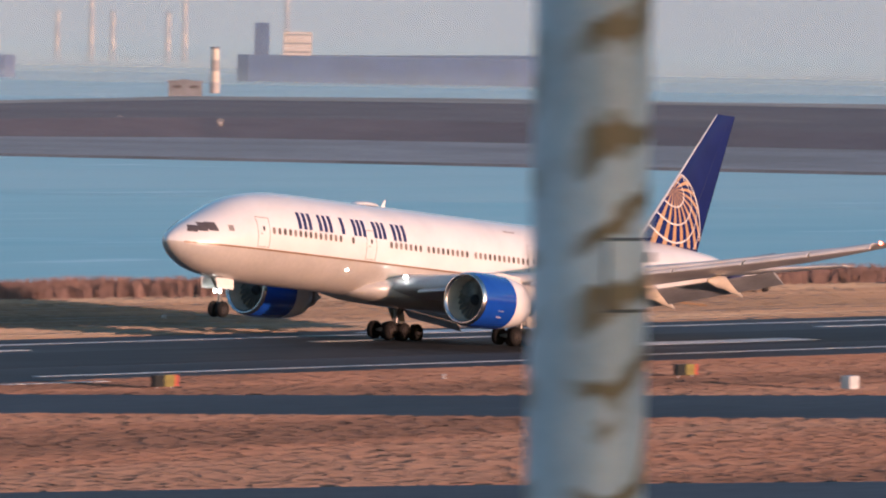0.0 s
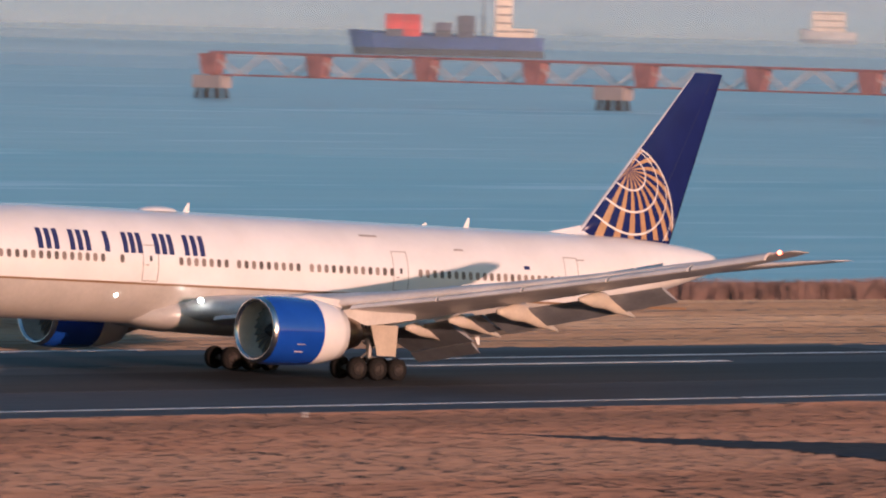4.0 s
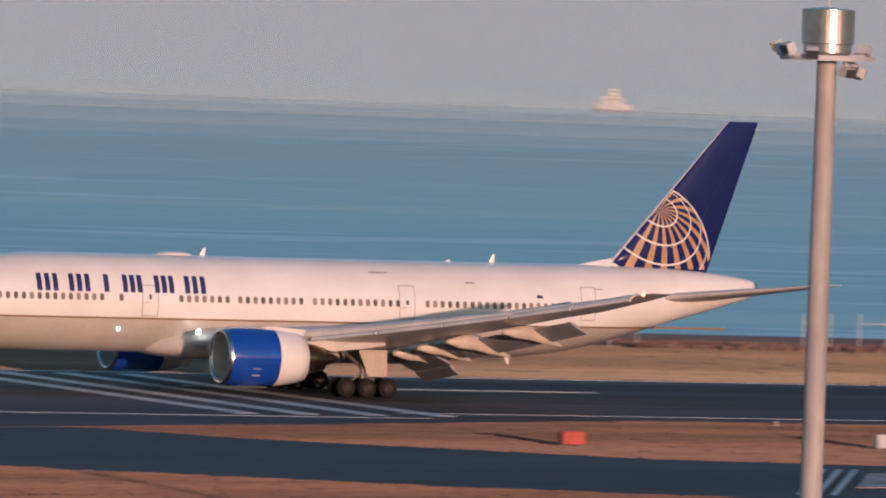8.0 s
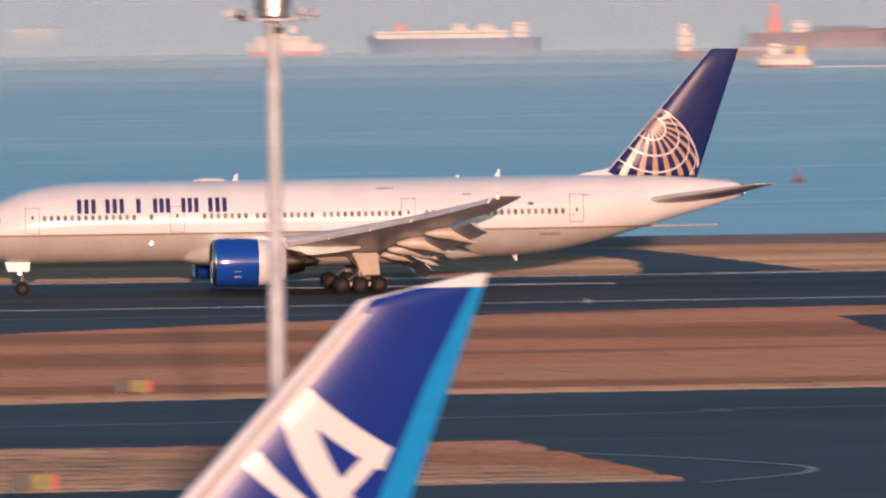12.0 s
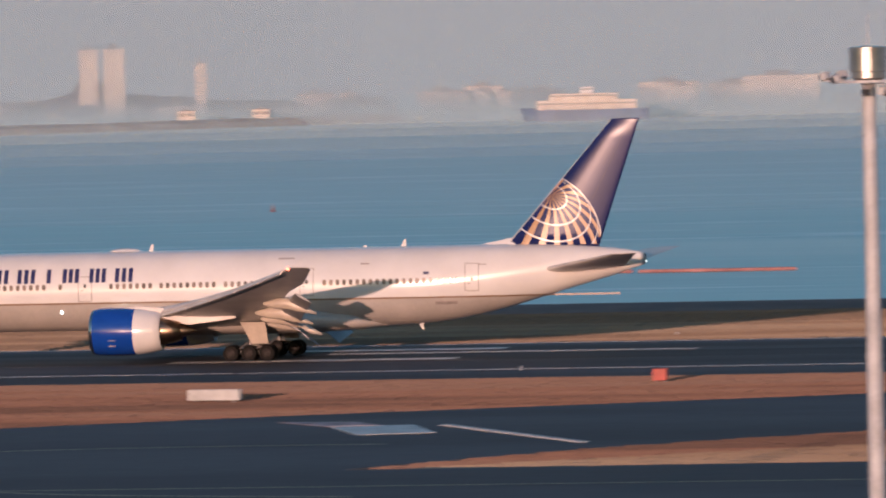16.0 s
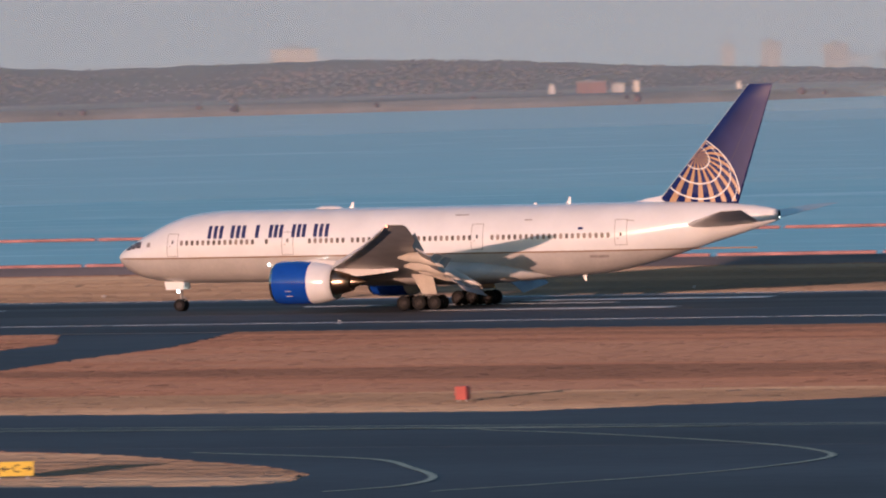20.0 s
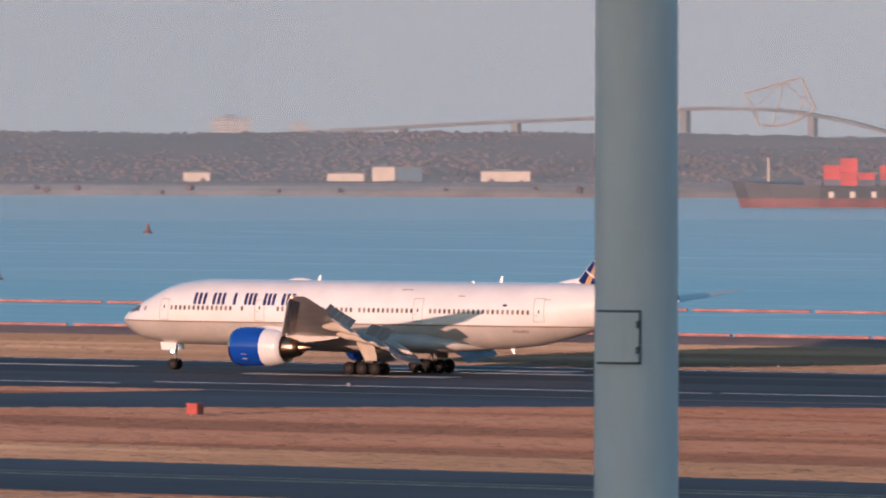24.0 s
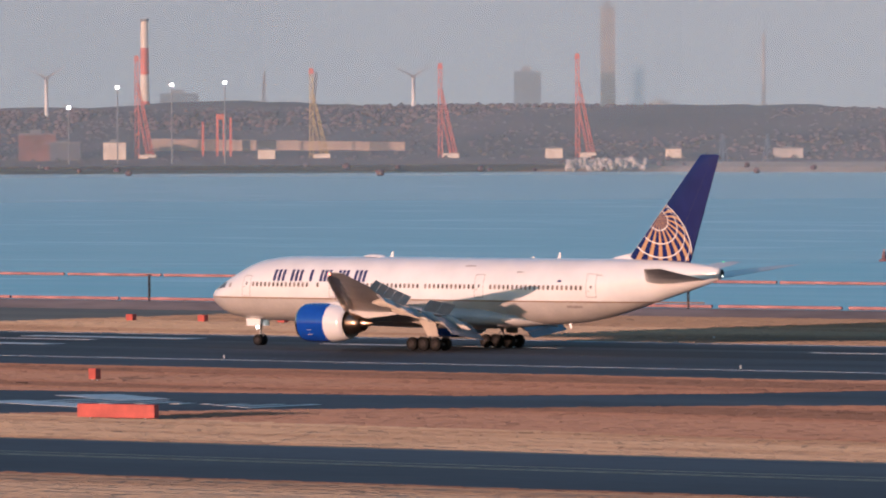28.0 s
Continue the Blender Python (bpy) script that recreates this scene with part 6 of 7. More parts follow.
def ship(label, b0, b1, dist, depth, upper, lower, bow, blocks=(), masts=(), boxes=(), origin=(0, 0), category="ship", split=0.35, name="ship", turn=0.0):
    """A ship seen broadside between two bearings. blocks: (from, to, low, high, width share, paint) along its length from the left end; masts: (at, low, high, lean, paint)."""
    bm_, bearing = (b0 + b1) / 2, 0
    length = abs(b0 - b1) * math.pi / 180 * dist
    p = spot(bm_, dist, origin)
    t = thing(name, label, category, m=pose(p.x, p.y, WATER_Z, 0, 0, bm_ + turn))
    beam = max(6.0, length * 0.15)
    s = -1 if bow == "left" else 1
    for nm, z0, z1, mat, grow in (("lower_hull", -1.0, depth * split, lower, 0.0), ("hull", depth * split, depth, upper, 0.02)):
        bm = bmesh.new()
        rings = []
        for z in (z0, z1):
            k = z / depth
            flare = length * 0.035 * max(0, k)
            sheer = depth * 0.22 if z == z1 and nm == "hull" else 0
            ring = []
            for x, w, up in ((-0.5, 0.30, 0.0), (-0.47, 0.44, 0), (-0.3, 0.5, 0), (0.25, 0.5, 0), (0.38, 0.40, 0.35), (0.46, 0.18, 0.85), (0.5, 0.02, 1.0)):
                ring.append((s * (x * length + (flare if x > 0.3 else 0)), -w * beam * (1 + grow), z + sheer * up))
            ring += [(a, -b, c) for a, b, c in ring[::-1]]
            rings.append(ring)
        add_rings(bm, rings)
        bmesh.ops.recalc_face_normals(bm, faces=bm.faces)
        part(nm, bm, M[mat], t)
    for x0, x1, z0, z1, w, mat in blocks:
        bm = bmesh.new()
        add_box(bm, (x0 - 0.5) * length, -w * beam / 2, z0, (x1 - 0.5) * length, w * beam / 2, z1)
        if z1 - z0 > 3 and mat in ("cream", "white"):
            # decks step in, with a bridge wing
            add_box(bm, (x0 - 0.5) * length - 0.4, -w * beam * 0.55, z1 - 2.6, (x1 - 0.5) * length + 0.4, w * beam * 0.55, z1 - 2.2)
        body = part("deckhouse" if mat in ("cream", "white") else "funnel" if mat == "funnel" else "deck_cargo", bm, M[mat], t)
        if mat in ("cream", "white"):
            n = max(1, int((z1 - z0) / 2.8))
            for i in range(n):
                bm = bmesh.new()
                zz = z0 + (i + 0.55) * (z1 - z0) / n
                add_box(bm, (x0 - 0.5) * length + 0.5, -w * beam / 2 - 0.05, zz, (x1 - 0.5) * length - 0.5, -w * beam / 2 + 0.1, zz + 0.8)
                part("window_band", bm, M["seam"], body)
    for x, z0, z1, lean, mat in masts:
        bm = bmesh.new()
        add_tube(bm, ((x - 0.5) * length, 0, z0), ((x - 0.5 + lean) * length, 0, z1), 0.45, 0.22, 8)
        part("mast", bm, M[mat], t)
    if boxes:
        bm = bmesh.new()
        add_box(bm, -3.0, -1.2, 0, 3.0, 1.2, 2.5)
        me = {}
        for mat in ("box_red", "box_grey"):
            b2 = bm.copy()
            me[mat] = bpy.data.meshes.new("container")
            b2.to_mesh(me[mat])
            b2.free()
            me[mat].materials.append(M[mat])
        bm.free()
        for x0, x1, z0, tiers, lo, mat in boxes:
            n = max(1, int((x1 - x0) * length / 6.1))
            for i in range(n):
                for k in range(tiers):
                    for j in range(4):
                        shared("container", me[mat if (i * 7 + k * 3 + j) % 9 else "box_grey"], t, pose((x0 - 0.5) * length + 3.05 + 6.1 * i, -beam * 0.42 + 2.6 * j, z0 + 2.55 * k))
    return t


cs = ship("black container ship with red boot, red containers and cream bridge", 31.60, 29.38, 2900, 8.0, "hull_black", "hull_red", "left",
          [(0.735, 0.80, 7, 25, 0.8, "cream"), (0.775, 0.85, 7, 13, 0.8, "cream"), (0.81, 0.845, 13, 22, 0.3, "funnel"), (0.815, 0.84, 22, 25, 0.28, "hull_black")],
          [(0.085, 8, 18, 0, "cream"), (0.80, 25, 31, 0, "hull_black")],
          [(0.20, 0.27, 7.6, 1, 0, "box_red"), (0.26, 0.37, 7.6, 4, 0, "box_red"), (0.37, 0.44, 7.6, 2, 0, "box_red"), (0.44, 0.53, 7.6, 4, 0, "box_red"), (0.53, 0.60, 7.6, 4, 0, "box_grey"), (0.645, 0.72, 7.6, 3, 0, "box_red")], split=0.42)
for k in range(5):
    bm = bmesh.new()
    add_box(bm, -0.9, -0.1, 0, 0.9, 0.1, 2.2)
    ob = part("name_bar", bm, M["cream"], cs, "plain pale painted bar")
    ob.matrix_basis = pose(-112 * 0.5 + 112 * (0.285 + 0.068 * k), -8.62, 3.6)
ship("long red bulk ship with cream bridge and a gantry", 18.72, 16.54, 3180, 8.0, "hull_brown", "hull_brown", "right",
     [(0.02, 0.09, 8, 19, 0.7, "cream"), (0.03, 0.045, 19, 24, 0.2, "hull_black"), (0.07, 0.085, 19, 24, 0.2, "hull_black"), (0.12, 0.135, 8, 21, 0.2, "crane_blue"), (0.19, 0.205, 8, 21, 0.2, "crane_blue"), (0.115, 0.215, 21, 26, 0.5, "crane_blue"), (0.16, 0.20, 8, 16, 0.4, "cream"), (0.32, 0.38, 8, 10.5, 0.5, "cream"), (0.55, 0.60, 8, 10, 0.5, "cream"), (0.83, 0.99, 7.5, 10.5, 0.5, "hull_black")],
     [(0.86, 8, 16, 0, "cream"), (0.975, 9, 20, 0, "cream"), (0.50, 8, 13, 0, "cream")])
# crane barge with a slewing crane
barge = ship("flat brown crane barge with red, white and blue cranes", 20.17, 18.57, 2880, 3.4, "hull_brown", "hull_black", "right",
             [(0.08, 0.13, 3, 9, 0.6, "crane_red"), (0.31, 0.46, 3, 9, 0.7, "crane_blue"), (0.34, 0.42, 9, 19, 0.4, "crane_blue"), (0.53, 0.58, 3, 6, 0.5, "cream"), (0.63, 0.74, 3, 9.5, 0.6, "cream"), (0.76, 0.81, 3, 22, 0.25, "concrete_dark"), (0.92, 0.98, 3, 5.5, 0.5, "cream"), (0.27, 0.31, 3, 7, 0.5, "crane_red")],
             [(0.575, 3, 27, 0, "concrete_dark"), (0.595, 3, 24, 0, "concrete_dark"), (0.50, 3, 16, 0, "concrete_dark"), (0.70, 9, 18, 0, "concrete_dark"), (0.40, 19, 28, -0.18, "crane_blue")], category="barge", name="crane_barge")
for k in range(8):
    bm = bmesh.new()
    a, b = Vector((-42 + 84 * 0.33, 0, 9)), Vector((-42 + 84 * 0.165, 0, 31))
    add_tube(bm, a + (b - a) * k / 8, a + (b - a) * (k + 1) / 8, 1.6 - 0.12 * k, 1.5 - 0.12 * k, 4)
    part("boom_section", bm, M["white" if k % 3 == 1 else "crane_red"], barge, "red and white crane boom section")
ship("white ferry with blue hull far off", 10.2, 9.32, 4290, 6, "hull_blue", "hull_blue", "left", [(0.10, 0.9, 6, 11, 0.9, "cream"), (0.2, 0.75, 11, 14.5, 0.7, "cream"), (0.45, 0.55, 14.5, 18, 0.3, "white")])
ship("dark blue car carrier with cream upper decks", -5.34, -6.54, 4290, 8, "hull_blue", "hull_blue", "left", [(0.02, 0.8, 8, 12, 0.95, "cream"), (0.14, 0.19, 12, 16, 0.3, "crane_red"), (0.48, 0.56, 12, 15.5, 0.4, "cream"), (0.62, 0.72, 12, 15, 0.4, "cream"), (0.84, 0.92, 8, 16, 0.5, "cream")], [(0.01, 8, 15, 0, "hull_blue")])
ship("pink-lit white ferry far off", -4.47, -5.0, 4290, 6, "cream", "crane_red", "left", [(0.1, 0.8, 6, 10, 0.8, "cream"), (0.3, 0.5, 10, 13, 0.5, "cream")])
ship("long low barge ship with cream bridge", -7.48, -8.42, 3500, 4, "hull_brown", "hull_black", "right", [(0.04, 0.14, 4, 12, 0.7, "cream"), (0.05, 0.11, 12, 16, 0.5, "cream"), (0.4, 0.9, 4, 5.5, 0.6, "concrete")])
ship("dark red bulk ship with red crane house", -8.02, -9.02, 4250, 9, "hull_red", "hull_red", "right", [(0.12, 0.22, 9, 16, 0.6, "crane_red"), (0.15, 0.20, 16, 24, 0.3, "crane_red"), (0.30, 0.40, 9, 15, 0.6, "cream"), (0.45, 0.85, 9, 12, 0.6, "hull_black")], [(0.62, 9, 10, 0, "cream")])
tug = ship("small cream work boat leaving a white wake", -8.08, -8.46, 3050, 3, "cream", "hull_brown", "left", [(0.1, 0.9, 3, 5, 0.8, "concrete"), (0.2, 0.45, 5, 9, 0.6, "cream"), (0.7, 0.85, 5, 8, 0.5, "funnel")], [(0.3, 9, 12, 0, "hull_brown")], category="boat", name="work_boat")
bm = bmesh.new()
add_rings(bm, [[(10, -1.5, -0.2), (10, 1.5, -0.2), (10, 1.5, 0.35), (10, -1.5, 0.35)], [(26, -3, -0.2), (26, 3, -0.2), (26, 3, 0.3), (26, -3, 0.3)], [(58, -2, -0.2), (58, 2, -0.2), (58, 2, 0.12), (58, -2, 0.12)]])
part("wake", bm, M["foam"], tug, "white foaming wake")
ship("dark cargo ship with cream bridge far off", -12.54, -13.21, 4000, 4.5, "hull_black", "hull_black", "right", [(0.12, 0.26, 4.5, 11, 0.6, "cream"), (0.3, 0.7, 4.5, 6, 0.5, "hull_brown")], [(0.72, 4.5, 8.5, 0, "cream")])
ship("black and red cargo ship with yellow derricks", -14.98, -16.35, 2900, 5.5, "hull_black", "hull_red", "right",
     [(0.08, 0.165, 4, 10, 0.7, "cream"), (0.09, 0.15, 10, 13.5, 0.5, "cream"), (0.11, 0.135, 13.5, 15, 0.3, "hull_red"), (0.24, 0.55, 5.5, 8.2, 0.6, "hull_red"), (0.68, 0.78, 5.5, 9, 0.6, "hull_red")],
     [(0.345, 5.5, 16, 0, "funnel"), (0.675, 5.5, 16, 0, "funnel"), (0.345, 12.8, 13.4, -0.14, "funnel"), (0.675, 12.2, 12.8, 0.33, "funnel")], split=0.5)
ship("low dark tanker with cream bridge", -18.15, -19.35, 4290, 5, "hull_black", "hull_black", "right", [(0.08, 0.17, 5, 10, 0.6, "cream"), (0.06, 0.09, 5, 14, 0.3, "hull_black"), (0.25, 0.95, 5, 6.2, 0.3, "hull_brown"), (0.92, 0.995, 5, 7.5, 0.5, "hull_black")], [(0.33, 6, 12, 0, "concrete_dark"), (0.50, 6, 13, 0, "concrete_dark"), (0.64, 6, 12.5, 0, "concrete_dark")])
ship("small cream coaster far off", -24.94, -25.2, 4290, 4, "cream", "hull_red", "left", [(0.2, 0.75, 4, 8, 0.7, "cream"), (0.4, 0.65, 8, 12, 0.5, "cream")], category="boat", name="coaster")
ship("small dark boat far off", -17.72, -18.1, 4290, 2.5, "hull_black", "hull_black", "left", [(0.2, 0.35, 2.5, 6, 0.5, "cream")], category="boat", name="coaster")
# ships seen at the start
ship("dark container ship with stacked boxes and cream bridge", -39.78, -41.13, 2750, 7, "hull_blue", "hull_black", "left", [(0.74, 0.83, 7, 24, 0.7, "cream"), (0.82, 0.95, 7, 10, 0.6, "cream")], [(0.68, 7, 20, 0, "hull_black")],
     [(0.16, 0.40, 6.5, 3, 0, "box_red"), (0.42, 0.53, 6.5, 2, 0, "box_grey"), (0.54, 0.72, 6.5, 3, 0, "box_grey")], EARLY)
ship("long blue-grey bulk ship with cream bridge", -46.57, -48.83, 3300, 9, "hull_blue", "hull_blue", "left", [(0.80, 0.95, 10, 17, 0.6, "cream"), (0.83, 0.90, 17, 23, 0.4, "cream")], [(0.92, 17, 22, 0, "cream")], (), EARLY)
ship("long blue tanker with sunlit bridge and dark funnel", -50.4, -53.0, 3300, 11, "hull_blue", "hull_blue", "right", [(0.125, 0.20, 10, 20.5, 0.6, "cream"), (0.045, 0.085, 10, 24, 0.3, "hull_blue")], (), (), EARLY)
ship("hazy grey freighter far off", -43.1, -43.5, 4000, 6, "concrete", "concrete_dark", "left", [(0.2, 0.8, 6, 16, 0.6, "cream")], (), (), EARLY)
ship("hazy grey freighter far off", -47.6, -48.3, 4100, 5, "concrete_dark", "concrete_dark", "left", [(0.3, 0.8, 5, 12, 0.6, "cream")], (), (), EARLY)


def buoy(b, dist, h, label):
    p = spot(b, dist)
    t = thing("buoy", label, "buoy", "buoys in the bay", m=pose(p.x, p.y, WATER_Z))
    bm = bmesh.new()
    add_lathe(bm, [(-0.4, 0.2), (-0.2, 0.42 * h), (0.15 * h, 0.42 * h), (0.25 * h, 0.2 * h)], (0, 0, 0), "z", 12, close_ends=True)
    part("float", bm, M["hull_brown"], t)
    bm = bmesh.new()
    add_rings(bm, [[(0.22 * h * math.cos(a), 0.22 * h * math.sin(a), 0.2 * h) for a in (0.8, 2.4, 3.9, 5.5)], [(0.09 * h * math.cos(a), 0.09 * h * math.sin(a), 0.85 * h) for a in (0.8, 2.4, 3.9, 5.5)]])
    part("tower", bm, M["hull_brown"], t)
    bm = bmesh.new()
    add_tube(bm, (0, 0, 0.85 * h), (0, 0, h), 0.12, 0.05, 8)
    part("lantern", bm, M["crane_red"], t)


for b, d, h, lab in ((-8.37, 1085, 2.8, "red conical buoy on calm water"), (21.65, 1261, 2.5, "brown conical buoy on calm water"), (21.65, 1330, 3.2, "brown conical buoy on calm water"), (29.87, 1290, 3.0, "brown buoy with a lantern"), (36.87, 1390, 2.8, "brown buoy with a lantern"), (35.81, 2080, 4.0, "tall brown marker buoy on the bay"), (-4.2, 2900, 3.0, "red buoy far out"), (12.0, 1500, 2.0, "small brown buoy on calm water")):
    buoy(b, d, h * 0.72, lab)

# red floating booms parallel to the shore, in lengths
for y, x0, x1 in ((838.5, -158, -930), (960, -140, -1080)):
    boom = thing("floating_boom", "long red floating boom on the water", "boom", "floating booms")
    bm = bmesh.new()
    add_tube(bm, (0, 0, 0), (-19.2, 0, 0), 0.21, 0.21, 8)
    me = bpy.data.meshes.new("boom_length")
    bm.to_mesh(me)
    bm.free()
    me.materials.append(M["boom"])
    x = x0
    while x > x1:
        shared("boom_length", me, boom, pose(x, y + 1.2 * math.sin(x * 0.02), WATER_Z + 0.25))
        x -= 20

# ---- red truss pier in the bay ----
pier = thing("pier", "red steel truss pier on concrete piles", "pier")
P0, PD = Vector((1090, 1566, 0)), Vector((0.42, -0.9075, 0))
PN = Vector((0.9075, 0.42, 0))
for z, r in ((7.4, 0.30), (2.8, 0.20)):
    for k in range(14):
        for w in (-1.6, 1.6):
            bm = bmesh.new()
            a = P0 + PD * (6.6 + 20 * k) + PN * w
            add_tube(bm, a + Vector((0, 0, z)), a + PD * 19.6 + Vector((0, 0, z)), r, r, 6)
            part("chord", bm, M["pier_red"], pier)
for k in range(12):
    c = P0 + PD * (6.6 + 24 * k)
    bm = bmesh.new()
    m = Matrix.Translation(c) @ Matrix.Rotation(math.atan2(PD.y, PD.x), 4, "Z")
    add_rings(bm, [[m @ Vector(p) for p in ((-1.5, -1.9, 2.9), (1.5, -1.9, 2.9), (1.5, 1.9, 2.9), (-1.5, 1.9, 2.9))], [m @ Vector(p) for p in ((-2.2, -2.0, 7.1), (2.2, -2.0, 7.1), (2.2, 2.0, 7.1), (-2.2, 2.0, 7.1))]])
    part("light_platform", bm, M["pier_red"], pier, "solid red platform box")
    for j in range(4 if k < 11 else 2):
        for w in (-1.6, 1.6):
            bm = bmesh.new()
            a, b = c + PD * (6 * j) + PN * w, c + PD * (6 * j + 6) + PN * w
            z0, z1 = (2.8, 7.4) if j % 2 else (7.4, 2.8)
            add_tube(bm, a + Vector((0, 0, z0)), b + Vector((0, 0, z1)), 0.16, 0.16, 5)
            part("brace", bm, M["concrete"], pier)
for k in (6.6, 95.6, 184.6, 278):
    c = P0 + PD * k
    m = Matrix.Translation(c) @ Matrix.Rotation(math.atan2(PD.y, PD.x), 4, "Z")
    bm = bmesh.new()
    add_box(bm, -3.2, -2.6, 0.1, 3.2, 2.6, 2.7, m)
    cap = part("pile_cap", bm, M["bank_grey"], pier, "weathered concrete pile cap")
    for dx in (-2.2, 0, 2.2):
        for dy in (-1.6, 1.6):
            bm = bmesh.new()
            add_tube(bm, m @ Vector((dx * 1.2, dy * 1.2, WATER_Z - 1)), m @ Vector((dx, dy, 0.2)), 0.55, 0.5, 8)
            part("pile", bm, M["sign_black"], cap)
# small moored barge near the pier
ship("small grey work barge", -45.0, -45.5, 1640, 1.6, "concrete", "hull_black", "left", [(0.45, 0.7, 1.6, 3.6, 0.6, "cream")], [(0.3, 1.6, 5, 0, "concrete_dark")], (), EARLY, "boat", name="work_barge")

# ---- on the breakwater island ----


def tower(name, p, h, r0, r1, mat, label, category="chimney", group=""):
    t = thing(name, label, category, group, m=pose(p.x, p.y, p.z))
    n = 4
    for k in range(n):
        bm = bmesh.new()
        add_lathe(bm, [(h * k / n, r0 + (r1 - r0) * k / n), (h * (k + 1) / n, r0 + (r1 - r0) * (k + 1) / n)], (0, 0, 0), "z", 14, close_ends=True)
        part("shaft_section", bm, M[mat[k % len(mat)]], t)
    bm = bmesh.new()
    add_lathe(bm, [(h, r1 * 1.15), (h + r1 * 0.6, r1 * 1.15), (h + r1 * 0.6, r1 * 0.5)], (0, 0, 0), "z", 14, close_ends=True)
    part("rim", bm, M["concrete_dark"], t)
    return t


def block(name, p, w, d, h, turn, mat, label, rows=3, cols=0, category="building", group="", roof=True):
    """A plain building: walls, flat roof with a parapet, bands of windows on its seaward side."""
    t = thing(name, label, category, group, m=pose(p.x, p.y, p.z, 0, 0, turn))
    bm = bmesh.new()
    add_box(bm, -w / 2, -d / 2, -2, w / 2, d / 2, h)
    part("wall", bm, M[mat], t)
    if roof:
        bm = bmesh.new()
        add_box(bm, -w / 2 - 0.2, -d / 2 - 0.2, h, w / 2 + 0.2, d / 2 + 0.2, h + 0.5)
        add_box(bm, -w * 0.2, -d * 0.2, h + 0.5, w * 0.12, d * 0.2, h + 0.5 + min(3, h * 0.12))
        part("roof", bm, M["concrete_dark"], t)
    for k in range(rows):
        z = h * (k + 0.45) / rows
        if cols:
            for c in range(cols):
                bm = bmesh.new()
                x = -w / 2 + w * (c + 0.25) / cols
                add_box(bm, x, -d / 2 - 0.06, z, x + w * 0.5 / cols, -d / 2 + 0.1, z + h * 0.3 / rows)
                part("window", bm, M["pane"], t)
        else:
            bm = bmesh.new()
            add_box(bm, -w * 0.46, -d / 2 - 0.06, z, w * 0.46, -d / 2 + 0.1, z + h * 0.28 / rows)
            part("window_band", bm, M["pane"], t)
    return t


p = spot(-50.37, 1935, EARLY)
p.z = 5.0
tower("beacon", p, 10.5, 1.2, 0.9, ["concrete", "cream"], "slim pale concrete beacon tower", "beacon")
block("hut", p + Vector((-6, 4, 0)), 8, 5, 2.4, -50, "concrete_dark", "low grey hut beside the beacon", 1, 2)
p = spot(-48.5, 1890, EARLY)
p.z = 4.5
block("pump_house", p, 14, 8, 3.2, -48, "concrete", "pale concrete pump house base", 1, 3)
block("pump_house", p + Vector((0, 0, 3.6)), 7.5, 6, 4.6, -48, "cream", "cream upper storey of a pump house", 2, 2)
for b, d in ((-49.78, 1575), (-50.49, 1560)):
    p = spot(b, d, EARLY)
    p.z = 0.9
    block("marker_hut", p, 0.8, 0.8, 2.0, b, "concrete", "small white marker hut on the bank", 1, 1)
for b, h in ((-49.08, 19), (-49.47, 19), (-49.86, 19), (-49.32, 30), (-49.98, 26), (-50.7, 30)):
    p = spot(b, 4330, EARLY)
    p.z = -1
    tower("chimney", p, 6 + h * 1.1, 1.9, 1.5, ["concrete", "cream"], "pale striped chimney in the haze", "chimney", "chimneys across the bay")

# ---- far shore: cranes, rigs, turbines, buildings ----


def lattice(bm, p0, p1, w0, w1, n, r=0.28):
    """A four-legged lattice leg between two points."""
    p0, p1 = Vector(p0), Vector(p1)
    for sx in (-1, 1):
        for sy in (-1, 1):
            add_tube(bm, p0 + Vector((sx * w0, sy * w0, 0)), p1 + Vector((sx * w1, sy * w1, 0)), r, r, 4)
    for k in range(n):
        u, v = k / n, (k + 1) / n
        a, b = p0 + (p1 - p0) * u, p0 + (p1 - p0) * v
        wa, wb = w0 + (w1 - w0) * u, w0 + (w1 - w0) * v
        for sy in (-1, 1):
            s = 1 if k % 2 else -1
            add_tube(bm, a + Vector((s * wa, sy * wa, 0)), b + Vector((-s * wb, sy * wb, 0)), r * 0.7, r * 0.7, 4)


def piling_rig(b, dist, h, mat, label):
    p = spot(b, dist)
    t = thing("piling_rig", label, "piling rig", "piling rigs on the far shore", m=pose(p.x, p.y, 2.4, 0, 0, b))
    bm = bmesh.new()
    lattice(bm, (-2.2, 0, 0), (-2.2, 0, h), 0.9, 0.7, 16)
    part("leader", bm, M[mat], t)
    bm = bmesh.new()
    lattice(bm, (5.2, 0, 1), (-1.6, 0, h * 0.78), 0.7, 0.4, 14, 0.22)
    part("back_stay", bm, M[mat], t)
    bm = bmesh.new()
    lattice(bm, (3.0, 0, 1), (-1.8, 0, h * 0.55), 0.4, 0.3, 10, 0.16)
    part("back_stay", bm, M[mat], t)
    bm = bmesh.new()
    add_box(bm, -3.4, -1.6, h, -1.0, 1.6, h + 2.6, taper=0.3)
    part("head", bm, M["crane_red"], t)
    bm = bmesh.new()
    add_box(bm, -1.2, -2.2, 0.9, 6.2, 2.2, 4.0)
    part("machine_house", bm, M["cream"], t)
    bm = bmesh.new()
    add_box(bm, -3.5, -2.6, -0.6, 6.5, 2.6, 0.9)
    part("crawler", bm, M["sign_black"], t)


